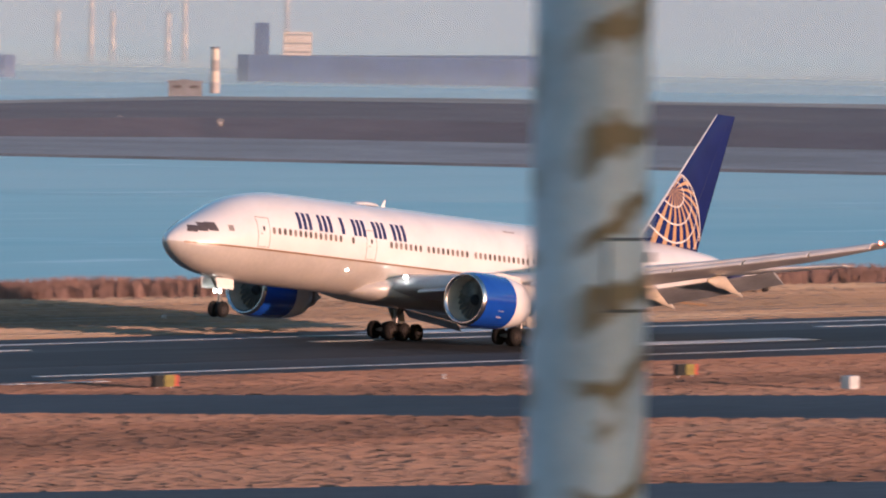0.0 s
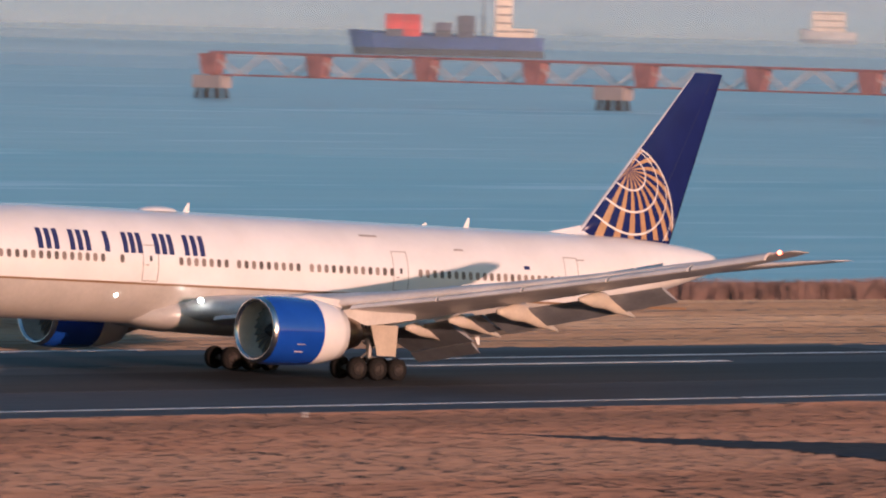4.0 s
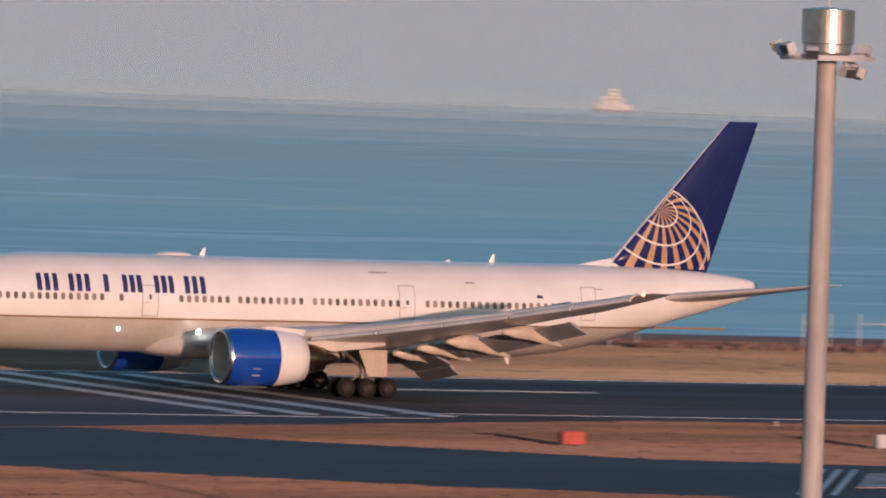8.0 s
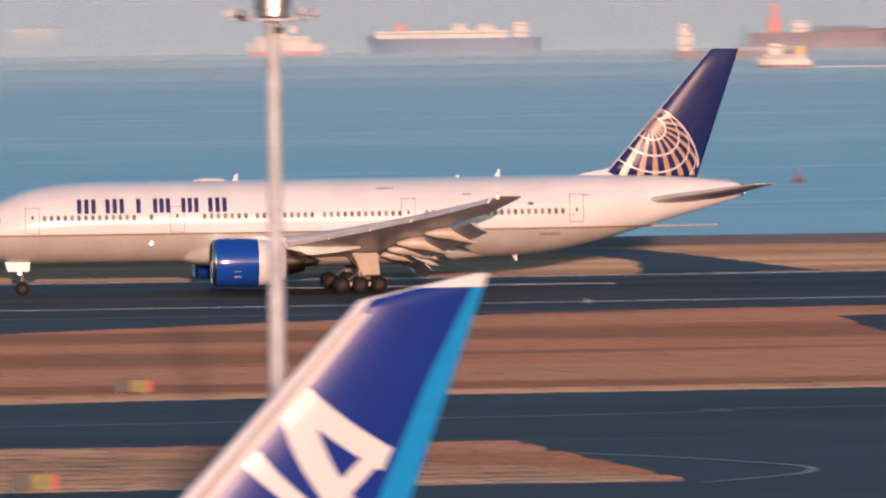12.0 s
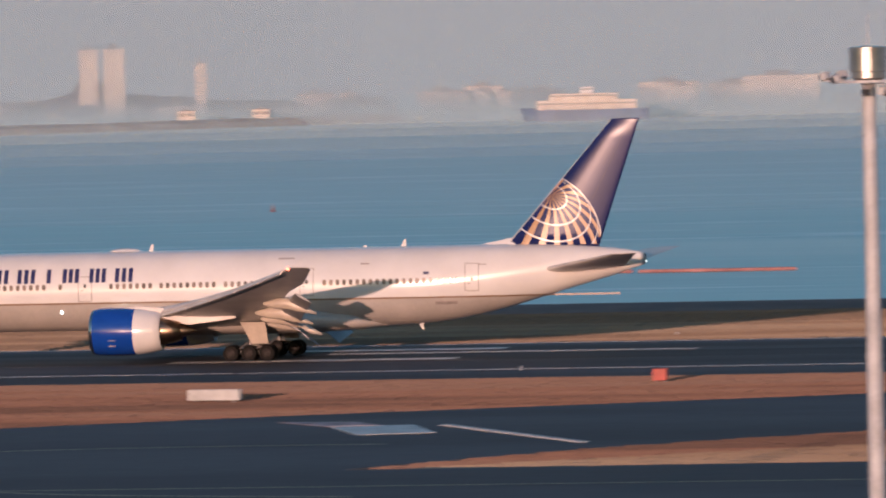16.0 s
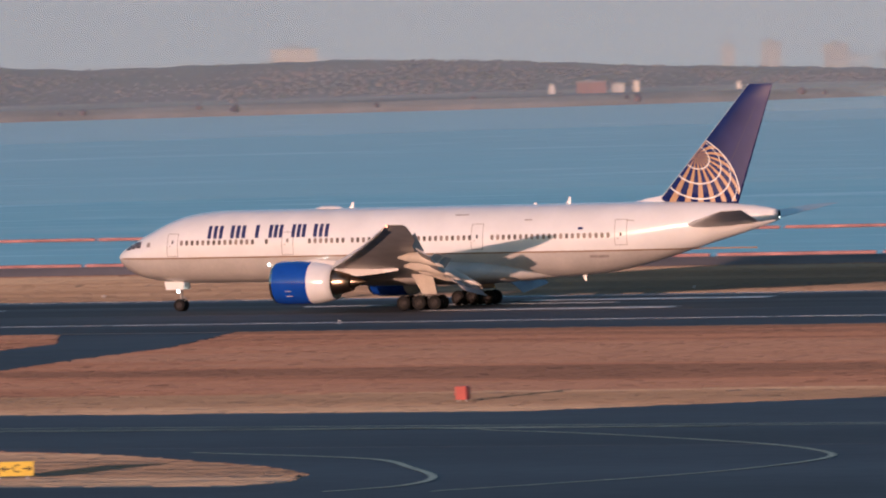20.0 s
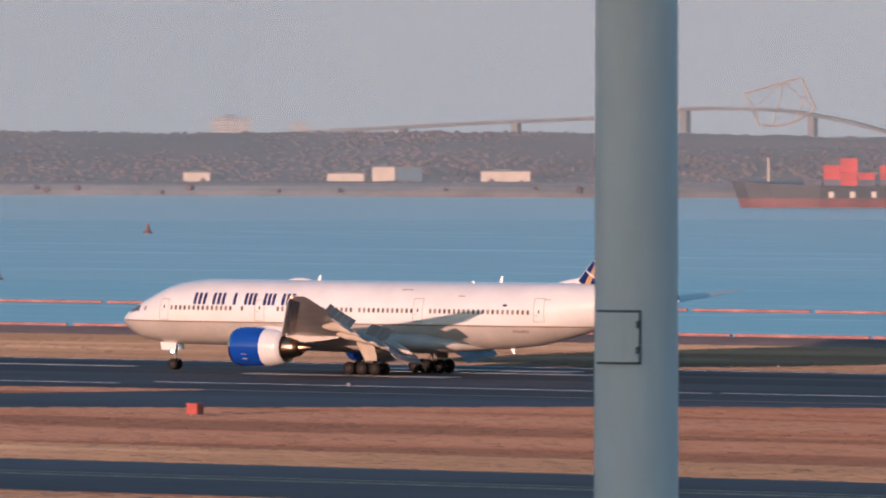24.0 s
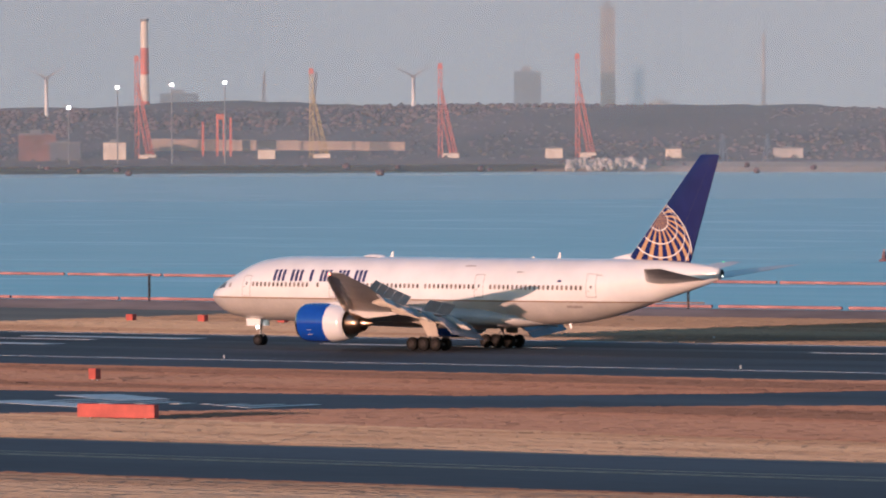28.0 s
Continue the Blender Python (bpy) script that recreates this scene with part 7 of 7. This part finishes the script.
for b, h, mat, lab in ((40.6, 40, "crane_yellow", "tall ochre piling rig with lattice leader"), (39.7, 42, "crane_red", "tall red piling rig with lattice leader"), (38.74, 46, "crane_red", "tall red piling rig with lattice leader"), (41.82, 46, "crane_red", "tall orange-red piling rig with lattice leader")):
    piling_rig(b, 3690, h, mat, lab)
p = spot(41.79, 4150)
p.z = 18
tower("striped_chimney", p, 54, 2.6, 1.9, ["crane_red", "cream"], "red and white banded chimney", "chimney")
M["tower_grey"] = shade("grey_tower_cladding", (0.31, 0.275, 0.265), 0.8, var=0.12, scale=0.05, fine=0.4)
for b, z0, h, mat, r in ((38.54, 16, 62, "tower_grey", 4.2), (37.45, 16, 49, "concrete", 1.2)):
    p = spot(b, 4500)
    p.z = z0
    if r > 3:
        block("tower_block", p, 8.1, 6, h * 1.07, b, mat, "tall slim pale tower in the haze", 0, 0)
    else:
        tower("chimney", p, h * 1.06, r, r * 0.75, [mat], "tall pale chimney in the haze", "chimney", "chimneys across the bay")
for b0, b1, z0, h, mat, lab in ((39.2, 39.01, 14, 33, "tower_blue", "blue glass office block in the haze"), (38.25, 38.1, 16, 14, "cream", "cream block beyond the hill"), (38.07, 37.86, 16, 11, "cream", "cream block beyond the hill"), (41.68, 41.41, 20, 16, "tower_blue", "grey-blue hall beyond the hill"),
                            (35.36, 35.08, 18, 16, "cream", "cream hall beyond the hill"), (34.8, 34.68, 18, 13, "cream", "cream block beyond the hill"), (26.21, 25.89, 12, 14, "cream", "cream hall beyond the ridge"), (23.02, 22.93, 6, 15, "concrete", "grey block of flats beyond the ridge"), (22.74, 22.60, 6, 16, "concrete", "grey block of flats beyond the ridge"),
                            (22.3, 22.12, 6, 14, "concrete", "pale block of flats beyond the ridge"), (29.0, 28.8, 12, 15, "cream", "cream block beyond the ridge")):
    p = spot((b0 + b1) / 2, 4450)
    p.z = z0
    block("city_building", p, abs(b0 - b1) * math.pi / 180 * 4450, 20, h, (b0 + b1) / 2, mat, lab, 6, 4, group="buildings across the bay")
# skyline in the haze
sk = [(18.24, 17.64, 29), (17.33, 16.96, 30), (16.9, 16.6, 24), (15.99, 15.63, 28), (15.55, 15.2, 27), (15.2, 14.83, 29), (13.35, 13.22, 46), (13.18, 13.03, 46), (12.53, 12.45, 36), (10.96, 10.6, 23), (10.63, 10.35, 27), (10.3, 10.14, 21), (9.39, 8.95, 27), (8.9, 8.51, 25), (8.65, 8.11, 31), (7.38, 7.05, 22), (7.0, 6.74, 25), (19.13, 18.75, 27), (18.6, 18.3, 22), (21.91, 21.6, 24), (21.55, 21.35, 26), (21.15, 21.05, 27), (20.6, 20.2, 20), (11.6, 11.2, 18), (14.5, 14.2, 20), (14.1, 13.7, 17), (6.3, 6.05, 32), (5.4, 5.0, 22), (4.2, 3.7, 19), (1.0, 0.4, 17), (-0.6, -1.1, 20), (2.6, 2.2, 22), (-2.0, -2.4, 16)]
rnd_sky = random.Random(5)
b = 22.2
while b > -3:
    w = rnd_sky.uniform(0.10, 0.34)
    sk.append((b, b - w, rnd_sky.uniform(6, 15)))
    b -= w + rnd_sky.uniform(0.0, 0.22)
for i, (b0, b1, h) in enumerate(sk):
    h *= 0.6 if h < 33 and i < 33 else 0.92
    p = spot((b0 + b1) / 2, 4700 - 4 * (i % 5))
    p.z = -1
    mat = ("cream", "concrete", "cream", "concrete_dark")[i % 4] if h < 40 else "cream"
    block("city_building", p, abs(b0 - b1) * math.pi / 180 * 4680, 18, h + 2, (b0 + b1) / 2, mat, "pale city building in the evening haze", 0, 0, group="buildings across the bay")
hill("hill_3", 17.9, 15.9, 4560, [2, 5, 4, 6, 5, 3], 60, "woods", "low dark wooded bank in the haze")
hill("hill_4", 14.9, 11.6, 4690, [4, 13, 15, 14, 15, 18, 18, 16, 14, 13, 12, 8], 30, "woods", "dark wooded bank in the haze")
hill("hill_5", 13.5, 13.05, 4680, [12, 17, 26, 29, 25, 18, 12], 30, "woods", "dark wooded knoll in the haze")
# long low breakwater
bm = bmesh.new()
a, b = spot(16.2, 3900), spot(11.25, 4560)
n = Vector((-(b - a).y, (b - a).x, 0)).normalized() * 14
rows = []
for k in range(21):
    c = a + (b - a) * k / 20
    rows.append([(c.x + n.x * s, c.y + n.y * s, z + (0.5 * noise.noise(Vector((k * 0.7, s, 0))) if z > 0 else 0)) for s, z in ((-1.3, -2.5), (-1, 1.2), (-0.6, 2.6), (0.6, 2.6), (1.3, -2.5))])
add_rings(bm, rows)
bmesh.ops.recalc_face_normals(bm, faces=bm.faces)
tagged(part("breakwater", bm, M["sand"]), "long low pale breakwater", "", "", "structure")
for b, d, c in ((12.07, 4440, "cream"), (12.6, 4380, "cream"), (14.57, 4080, "crane_red")):
    p = spot(b, d)
    p.z = 2.5
    block("harbour_hut", p, 9, 5, 5, b, c, "small sunlit harbour hut", 1, 2)
p = spot(14.57, 4060)
p.z = 2.0
t = thing("harbour_crane", "tall dark red harbour crane", "crane", m=pose(p.x, p.y, p.z, 0, 0, 14.6))
for nm, a, b, w0, w1 in (("tower", (0, 0, 0), (-1.5, 0, 20), 3.4, 1.6), ("jib", (-1.5, 0, 18), (-2.4, 0, 31), 1.4, 0.6)):
    bm = bmesh.new()
    lattice(bm, a, b, w0, w1, 8, 0.4)
    part(nm, bm, M["crane_red"], t)
bm = bmesh.new()
add_box(bm, -6, -4, 0, 9, 4, 4)
add_box(bm, 3, -3, 4, 8, 3, 9)
part("base", bm, M["hull_brown"], t)
# wind turbines
for b, d, z0, h in ((42.48, 3950, 16, 26), (39.91, 4130, 22, 21)):
    p = spot(b, d)
    t = thing("wind_turbine", "white wind turbine beyond the shore", "wind turbine", "wind turbines", m=pose(p.x, p.y, z0, 0, 0, b))
    bm = bmesh.new()
    add_tube(bm, (0, 0, -4), (0, 0, h), 1.2, 0.75, 12)
    part("tower", bm, M["white"], t)
    bm = bmesh.new()
    add_box(bm, -1.0, -2.5, h - 0.6, 1.0, 2.0, h + 1.2, taper=0.1)
    part("nacelle", bm, M["white"], t)
    for k in range(3):
        bm = bmesh.new()
        m = Matrix.Translation((0, -2.8, h + 0.3)) @ Matrix.Rotation(radians(120 * k + 57), 4, "Y")
        add_rings(bm, [[m @ Vector(q) for q in ((-0.5, -0.1, 0.3), (0.5, -0.1, 0.3), (0.5, 0.1, 0.3), (-0.5, 0.1, 0.3))], [m @ Vector(q) for q in ((-0.15, -0.05, 11), (0.15, -0.05, 11), (0.15, 0.05, 11), (-0.15, 0.05, 11))]])
        part("blade", bm, M["concrete_dark"], t)
# lit floodlight masts on the shore
for b, h in ((42.33, 25), (41.99, 34), (41.61, 35), (41.24, 36), (43.11, 30)):
    p = spot(b, 3660)
    t = thing("yard_light", "tall yard light with a glaring lamp", "light mast", "yard lights", m=pose(p.x, p.y, 2.4, 0, 0, b))
    bm = bmesh.new()
    add_tube(bm, (0, 0, 0), (0, 0, h), 0.4, 0.28, 8)
    part("pole", bm, M["concrete_dark"], t)
    bm = bmesh.new()
    add_box(bm, -0.8, -0.6, h - 0.4, 0.8, 0.6, h + 0.9)
    part("lamp_head", bm, M["flood_glow"], t, "glaring white lamp head")
# sheds, tanks, walls along the shore
for b0, b1, h, mat, lab in ((41.01, 40.89, 5.5, "cream", "pair of cream storage tanks"), (39.0, 38.88, 5.5, "cream", "row of cream silos"), (42.09, 41.93, 9, "cream", "cream yard building"), (42.68, 42.42, 13, "hull_brown", "stack of dark containers"), (42.5, 42.25, 9, "box_grey", "stack of dark containers"),
                        (35.56, 35.37, 4.5, "cream", "long cream shed"), (34.54, 34.28, 4, "cream", "long cream shed"), (34.22, 34.06, 7, "cream", "cream shed with a flat roof"), (34.05, 33.87, 6.5, "tower_blue", "grey shed"), (33.45, 33.10, 5, "cream", "long cream shed"), (38.16, 38.05, 5, "cream", "white shed"), (37.41, 37.20, 5, "concrete", "grey shed"),
                        (24.25, 24.21, 3.6, "concrete", "grey tank"), (24.05, 23.85, 4.5, "hull_brown", "brown yard building"), (23.8, 23.72, 3.4, "concrete", "grey yard building"), (23.65, 23.61, 4.4, "cream", "cream tank"), (22.92, 22.89, 2.8, "cream", "cream hut"), (43.4, 43.1, 12, "hull_brown", "stack of dark containers")):
    p = spot((b0 + b1) / 2, 3690 if b0 > 30 else 3480)
    p.z = 2.8
    block("shed", p, abs(b0 - b1) * math.pi / 180 * 3690, 9, h, (b0 + b1) / 2, mat, lab + " on the far shore", 0, 0, category="shed", group="sheds on the far shore")
for i in range(14):
    p = spot(21.3 - 0.085 * i, 3420 + 3 * (i % 3))
    p.z = 2.4
    block("parked_lorry", p, 3.4, 2.4, 3.0, 21, ("concrete", "concrete_dark", "tower_blue")[i % 3], "grey lorry parked on the far shore", 1, 1, category="lorry", group="parked lorries")
for b0, b1, d in ((41.76, 39.98, 3720),):
    for k in range(12):
        p = spot(b0 + (b1 - b0) * (k + 0.5) / 12, d)
        p.z = 9
        bm = bmesh.new()
        add_box(bm, -4.75, -0.4, -7.0, 4.75, 0.4, 4.5 - 0.18 * k)
        ob = part("yard_wall", bm, M["sand"])
        ob.matrix_basis = pose(p.x, p.y, p.z, 0, 0, 41)
        tagged(ob, "pale yard wall panel on the far shore", "wall", "yard wall panels")
p = spot(41.3, 3700)
t = thing("gantry_crane", "orange gantry crane on the far shore", "crane", m=pose(p.x, p.y, 3, 0, 0, 41))
for x in (-6, 0.5, 3.5, 6.5):
    bm = bmesh.new()
    add_box(bm, x - 0.5, -1, 0, x + 0.5, 1, 20 if x > -5 else 18)
    part("leg", bm, M["crane_red"], t)
bm = bmesh.new()
add_box(bm, 0, -1.2, 19, 4, 1.2, 21.5)
part("crossbeam", bm, M["crane_red"], t)
for b in (37.45, 37.76):
    p = spot(b, 3640)
    t = thing("lattice_tower", "small green lattice tower", "lattice tower", m=pose(p.x, p.y, 2.4))
    bm = bmesh.new()
    lattice(bm, (0, 0, 0), (0, 0, 12), 1.5, 0.3, 8, 0.16)
    part("frame", bm, M["tower_blue"], t)
for b, lean in ((40.97, 0.05), (40.64, 0.14)):
    p = spot(b, 4100)
    t = thing("quay_crane", "slim dark quay crane jib", "crane", "quay cranes", m=pose(p.x, p.y, 12, 0, 0, b))
    bm = bmesh.new()
    lattice(bm, (0, 0, 0), (26 * lean, 0, 34), 1.0, 0.4, 10, 0.3)
    part("jib", bm, M["concrete_dark"], t)
# rock armour on the point
rock = bmesh.new()
bmesh.ops.create_icosphere(rock, subdivisions=1, radius=1.0)
for v in rock.verts:
    v.co *= 1 + 0.25 * noise.noise(v.co * 3)
rock_me = bpy.data.meshes.new("rock")
rock.to_mesh(rock_me)
rock.free()
rock_me.materials.append(M["concrete"])
armour = thing("rock_armour", "pile of pale boulders on the far shore", "boulders")
for k in range(150):
    p = spot(rnd_far.uniform(38.28, 38.86), 3640 + rnd_far.uniform(-6, 6))
    shared("rock", rock_me, armour, Matrix.LocRotScale((p.x, p.y, rnd_far.uniform(-1, 3.5)), Euler((k, k * 2, k * 3)), Vector((1, 1, 0.8)) * rnd_far.uniform(0.7, 1.6)))

# ---- long bridge in the haze ----
bridge = thing("bridge", "long hazy box truss bridge across the bay", "bridge")
bz = lambda b: float(np.interp(b, [30.48, 30.9, 31.3, 31.9, 32.7, 33.5, 35.0, 36.0], [25, 33, 38, 39, 33.5, 31, 25, 20]))
for i in range(44):
    b0, b1 = 30.48 + 0.125 * i, 30.48 + 0.125 * (i + 1)
    a, c = spot(b0, 4200), spot(b1, 4200)
    a.z, c.z = bz(b0), bz(b1)
    bm = bmesh.new()
    add_rings(bm, [[q + Vector(o) for o in ((0, -3, -1.0), (0, 3, -1.0), (0, 3, 0.8), (0, -3, 0.8))] for q in (a, c)])
    part("deck_section", bm, M["concrete_dark"], bridge)
for b0, b1 in ((31.58, 31.08), (32.5, 32.02)):
    a, c = spot(b0, 4200), spot(b1, 4200)
    bm = bmesh.new()
    za = bz(b0)
    prof = [(0.0, za + 8), (0.55, za + 14), (0.80, za + 16), (0.88, za + 10), (1.0, za), (0.7, za - 7), (0.4, za - 9), (0.2, za - 8), (0.12, za)]
    q = [a + (c - a) * u for u, _ in prof]
    for i in range(len(prof)):
        j = (i + 1) % len(prof)
        add_tube(bm, (q[i].x, q[i].y, prof[i][1]), (q[j].x, q[j].y, prof[j][1]), 0.8, 0.8, 6)
    for i, j in ((0, 8), (1, 8), (1, 4), (2, 4), (3, 5), (1, 6), (8, 7)):
        add_tube(bm, (q[i].x, q[i].y, prof[i][1]), (q[j].x, q[j].y, prof[j][1]), 0.4, 0.4, 5)
    part("truss", bm, M["concrete"], bridge, "hazy steel truss span")
for b in (31.1, 32.0, 33.2, 34.0):
    a = spot(b, 4200)
    bm = bmesh.new()
    add_box(bm, a.x - 2, a.y - 2, -2, a.x + 2, a.y + 2, bz(b) - 1)
    part("pier", bm, M["concrete_dark"], bridge)

# thin smoke above the container ship's funnel
bm = bmesh.new()
rings = []
for k in range(13):
    u = k / 12
    c = Vector((-1448 + 38 * u * u + 6 * u, 2512 + 12 * u, 26 + 26 * u))
    r = 0.9 + 4.6 * u
    rings.append([c + Vector((r * (1 + 0.3 * noise.noise(Vector((a, k * 0.5, 0)))) * math.cos(a) * 0.8, r * 0.6 * math.sin(a), r * 0.9 * math.sin(a) + 0.4 * r * math.cos(a))) for a in (2 * math.pi * j / 14 for j in range(14))])
add_rings(bm, rings)
sm = veil_material(0.07)
sm.node_tree.nodes["Principled BSDF"].inputs["Base Color"].default_value = (0.05, 0.05, 0.055, 1)
ob = tagged(part("smoke", bm, sm, smooth=True), "thin dark exhaust smoke drifting from a funnel", "", "", "stuff")


# thin tyre smoke left hanging over the runway
smoke_mat = veil_material(0.05)
smoke_mat.node_tree.nodes["Principled BSDF"].inputs["Base Color"].default_value = (0.55, 0.55, 0.58, 1)
bm = bmesh.new()
rnd_puff = random.Random(8)
for k in range(16):
    c = Vector((283 + 1.9 * k + rnd_puff.uniform(-1, 1), 628 + rnd_puff.uniform(-5, 5), 0.5 + 0.03 * k + rnd_puff.uniform(0, 0.4)))
    bmesh.ops.create_icosphere(bm, subdivisions=2, radius=1.0, matrix=Matrix.LocRotScale(c, None, Vector((rnd_puff.uniform(2.2, 4.5), rnd_puff.uniform(1, 2), rnd_puff.uniform(0.4, 0.8)))))
ob = tagged(part("tyre_smoke", bm, smoke_mat, smooth=True), "thin grey tyre smoke over the runway", "", "", "stuff")
ob.visible_shadow = False


def motions():
    # the wings still bend up under load until the weight settles on the wheels
    for wing, side in WINGS:
        root = Matrix.Translation((0, side * 3.0, 3.1))
        walk(wing, [(t, root @ pose(0, 0, 0, side * bend, 0, 0) @ root.inverted()) for t, bend in ((0, 1.6), (2, 1.6), (4, 1.3), (5, 0.9), (6, 0.5), (7, 0.2), (8, 0), (28, 0))])
    walk(airliner, [
        (0.0, pose(536.50, 630.30, 0, 0, 4.97, 0)),
        (0.5, pose(514.90, 630.30, 0, 0, 4.92, 0)),
        (1.0, pose(488.19, 630.30, 0, 0, 4.87, 0)),
        (1.5, pose(460.77, 630.30, 0, 0, 4.45, 0)),
        (2.0, pose(436.55, 630.30, 0, 0, 4.38, 0)),
        (2.5, pose(408.59, 630.30, 0, 0, 3.86, 0)),
        (3.0, pose(387.13, 630.30, 0, 0, 3.11, 0)),
        (3.5, pose(362.57, 630.30, 0, 0, 2.72, 0)),
        (4.0, pose(340.42, 630.30, 0, 0, 2.44, 0)),
        (4.5, pose(325.41, 630.30, 0, 0, 1.99, 0)),
        (5.0, pose(319.76, 630.30, 0, 0, 1.55, 0)),
        (5.5, pose(316.98, 630.30, 0, 0, 1.10, 0)),
        (6.0, pose(312.54, 630.30, 0, 0, 0.66, 0)),
        (6.5, pose(296.45, 630.30, 0, 0, 0.21, 0)),
        (7.0, pose(275.34, 630.30, 0, 0, 0.00, 0)),
        (7.5, pose(255.28, 630.30, 0, 0, 0.00, 0)),
        (8.0, pose(236.45, 630.30, 0, 0, 0.00, 0)),
        (8.5, pose(217.48, 630.30, 0, 0, 0.00, 0)),
        (9.0, pose(197.84, 630.30, 0, 0, 0.00, 0)),
        (9.5, pose(179.73, 630.30, 0, 0, 0.00, 0)),
        (10.0, pose(157.72, 630.30, 0, 0, 0.00, 0)),
        (10.5, pose(137.34, 630.30, 0, 0, 0.00, 0)),
        (11.0, pose(112.00, 630.30, 0, 0, 0.00, 0)),
        (11.5, pose(85.28, 630.30, 0, 0, 0.00, 0)),
        (12.0, pose(57.68, 630.30, 0, 0, 0.00, 0)),
        (12.5, pose(30.45, 630.30, 0, 0, 0.00, 0)),
        (13.0, pose(4.86, 630.30, 0, 0, 0.00, 0)),
        (13.5, pose(-19.69, 630.30, 0, 0, 0.00, 0)),
        (14.0, pose(-43.54, 630.30, 0, 0, 0.00, 0)),
        (14.5, pose(-66.98, 630.30, 0, 0, 0.00, 0)),
        (15.0, pose(-90.38, 630.30, 0, 0, 0.00, 0)),
        (15.5, pose(-112.63, 630.30, 0, 0, 0.00, 0)),
        (16.0, pose(-134.87, 630.30, 0, 0, 0.00, 0)),
        (16.5, pose(-156.68, 630.30, 0, 0, 0.00, 0)),
        (17.0, pose(-177.86, 630.30, 0, 0, 0.00, 0)),
        (17.5, pose(-198.55, 630.30, 0, 0, 0.00, 0)),
        (18.0, pose(-218.54, 630.30, 0, 0, 0.00, 0)),
        (18.5, pose(-238.45, 630.30, 0, 0, 0.00, 0)),
        (19.0, pose(-257.50, 630.30, 0, 0, 0.00, 0)),
        (19.5, pose(-276.09, 630.30, 0, 0, 0.00, 0)),
        (20.0, pose(-293.83, 630.30, 0, 0, 0.00, 0)),
        (20.5, pose(-312.06, 630.30, 0, 0, 0.00, 0)),
        (21.0, pose(-329.56, 630.30, 0, 0, 0.00, 0)),
        (21.5, pose(-346.35, 630.30, 0, 0, 0.00, 0)),
        (22.0, pose(-363.11, 630.30, 0, 0, 0.00, 0)),
        (22.5, pose(-378.26, 630.30, 0, 0, 0.00, 0)),
        (23.0, pose(-395.27, 630.30, 0, 0, 0.00, 0)),
        (23.5, pose(-410.47, 630.30, 0, 0, 0.00, 0)),
        (24.0, pose(-425.58, 630.30, 0, 0, 0.00, 0)),
        (24.5, pose(-437.98, 630.30, 0, 0, 0.00, 0)),
        (25.0, pose(-452.64, 630.30, 0, 0, 0.00, 0)),
        (25.5, pose(-464.81, 630.30, 0, 0, 0.00, 0)),
        (26.0, pose(-477.94, 630.30, 0, 0, 0.00, 0)),
        (26.5, pose(-490.01, 630.30, 0, 0, 0.00, 0)),
        (27.0, pose(-504.45, 630.30, 0, 0, 0.00, 0)),
        (27.5, pose(-517.40, 630.30, 0, 0, 0.00, 0)),
        (28.0, pose(-527.18, 630.30, 0, 0, 0.00, 0)),
    ])


motions()
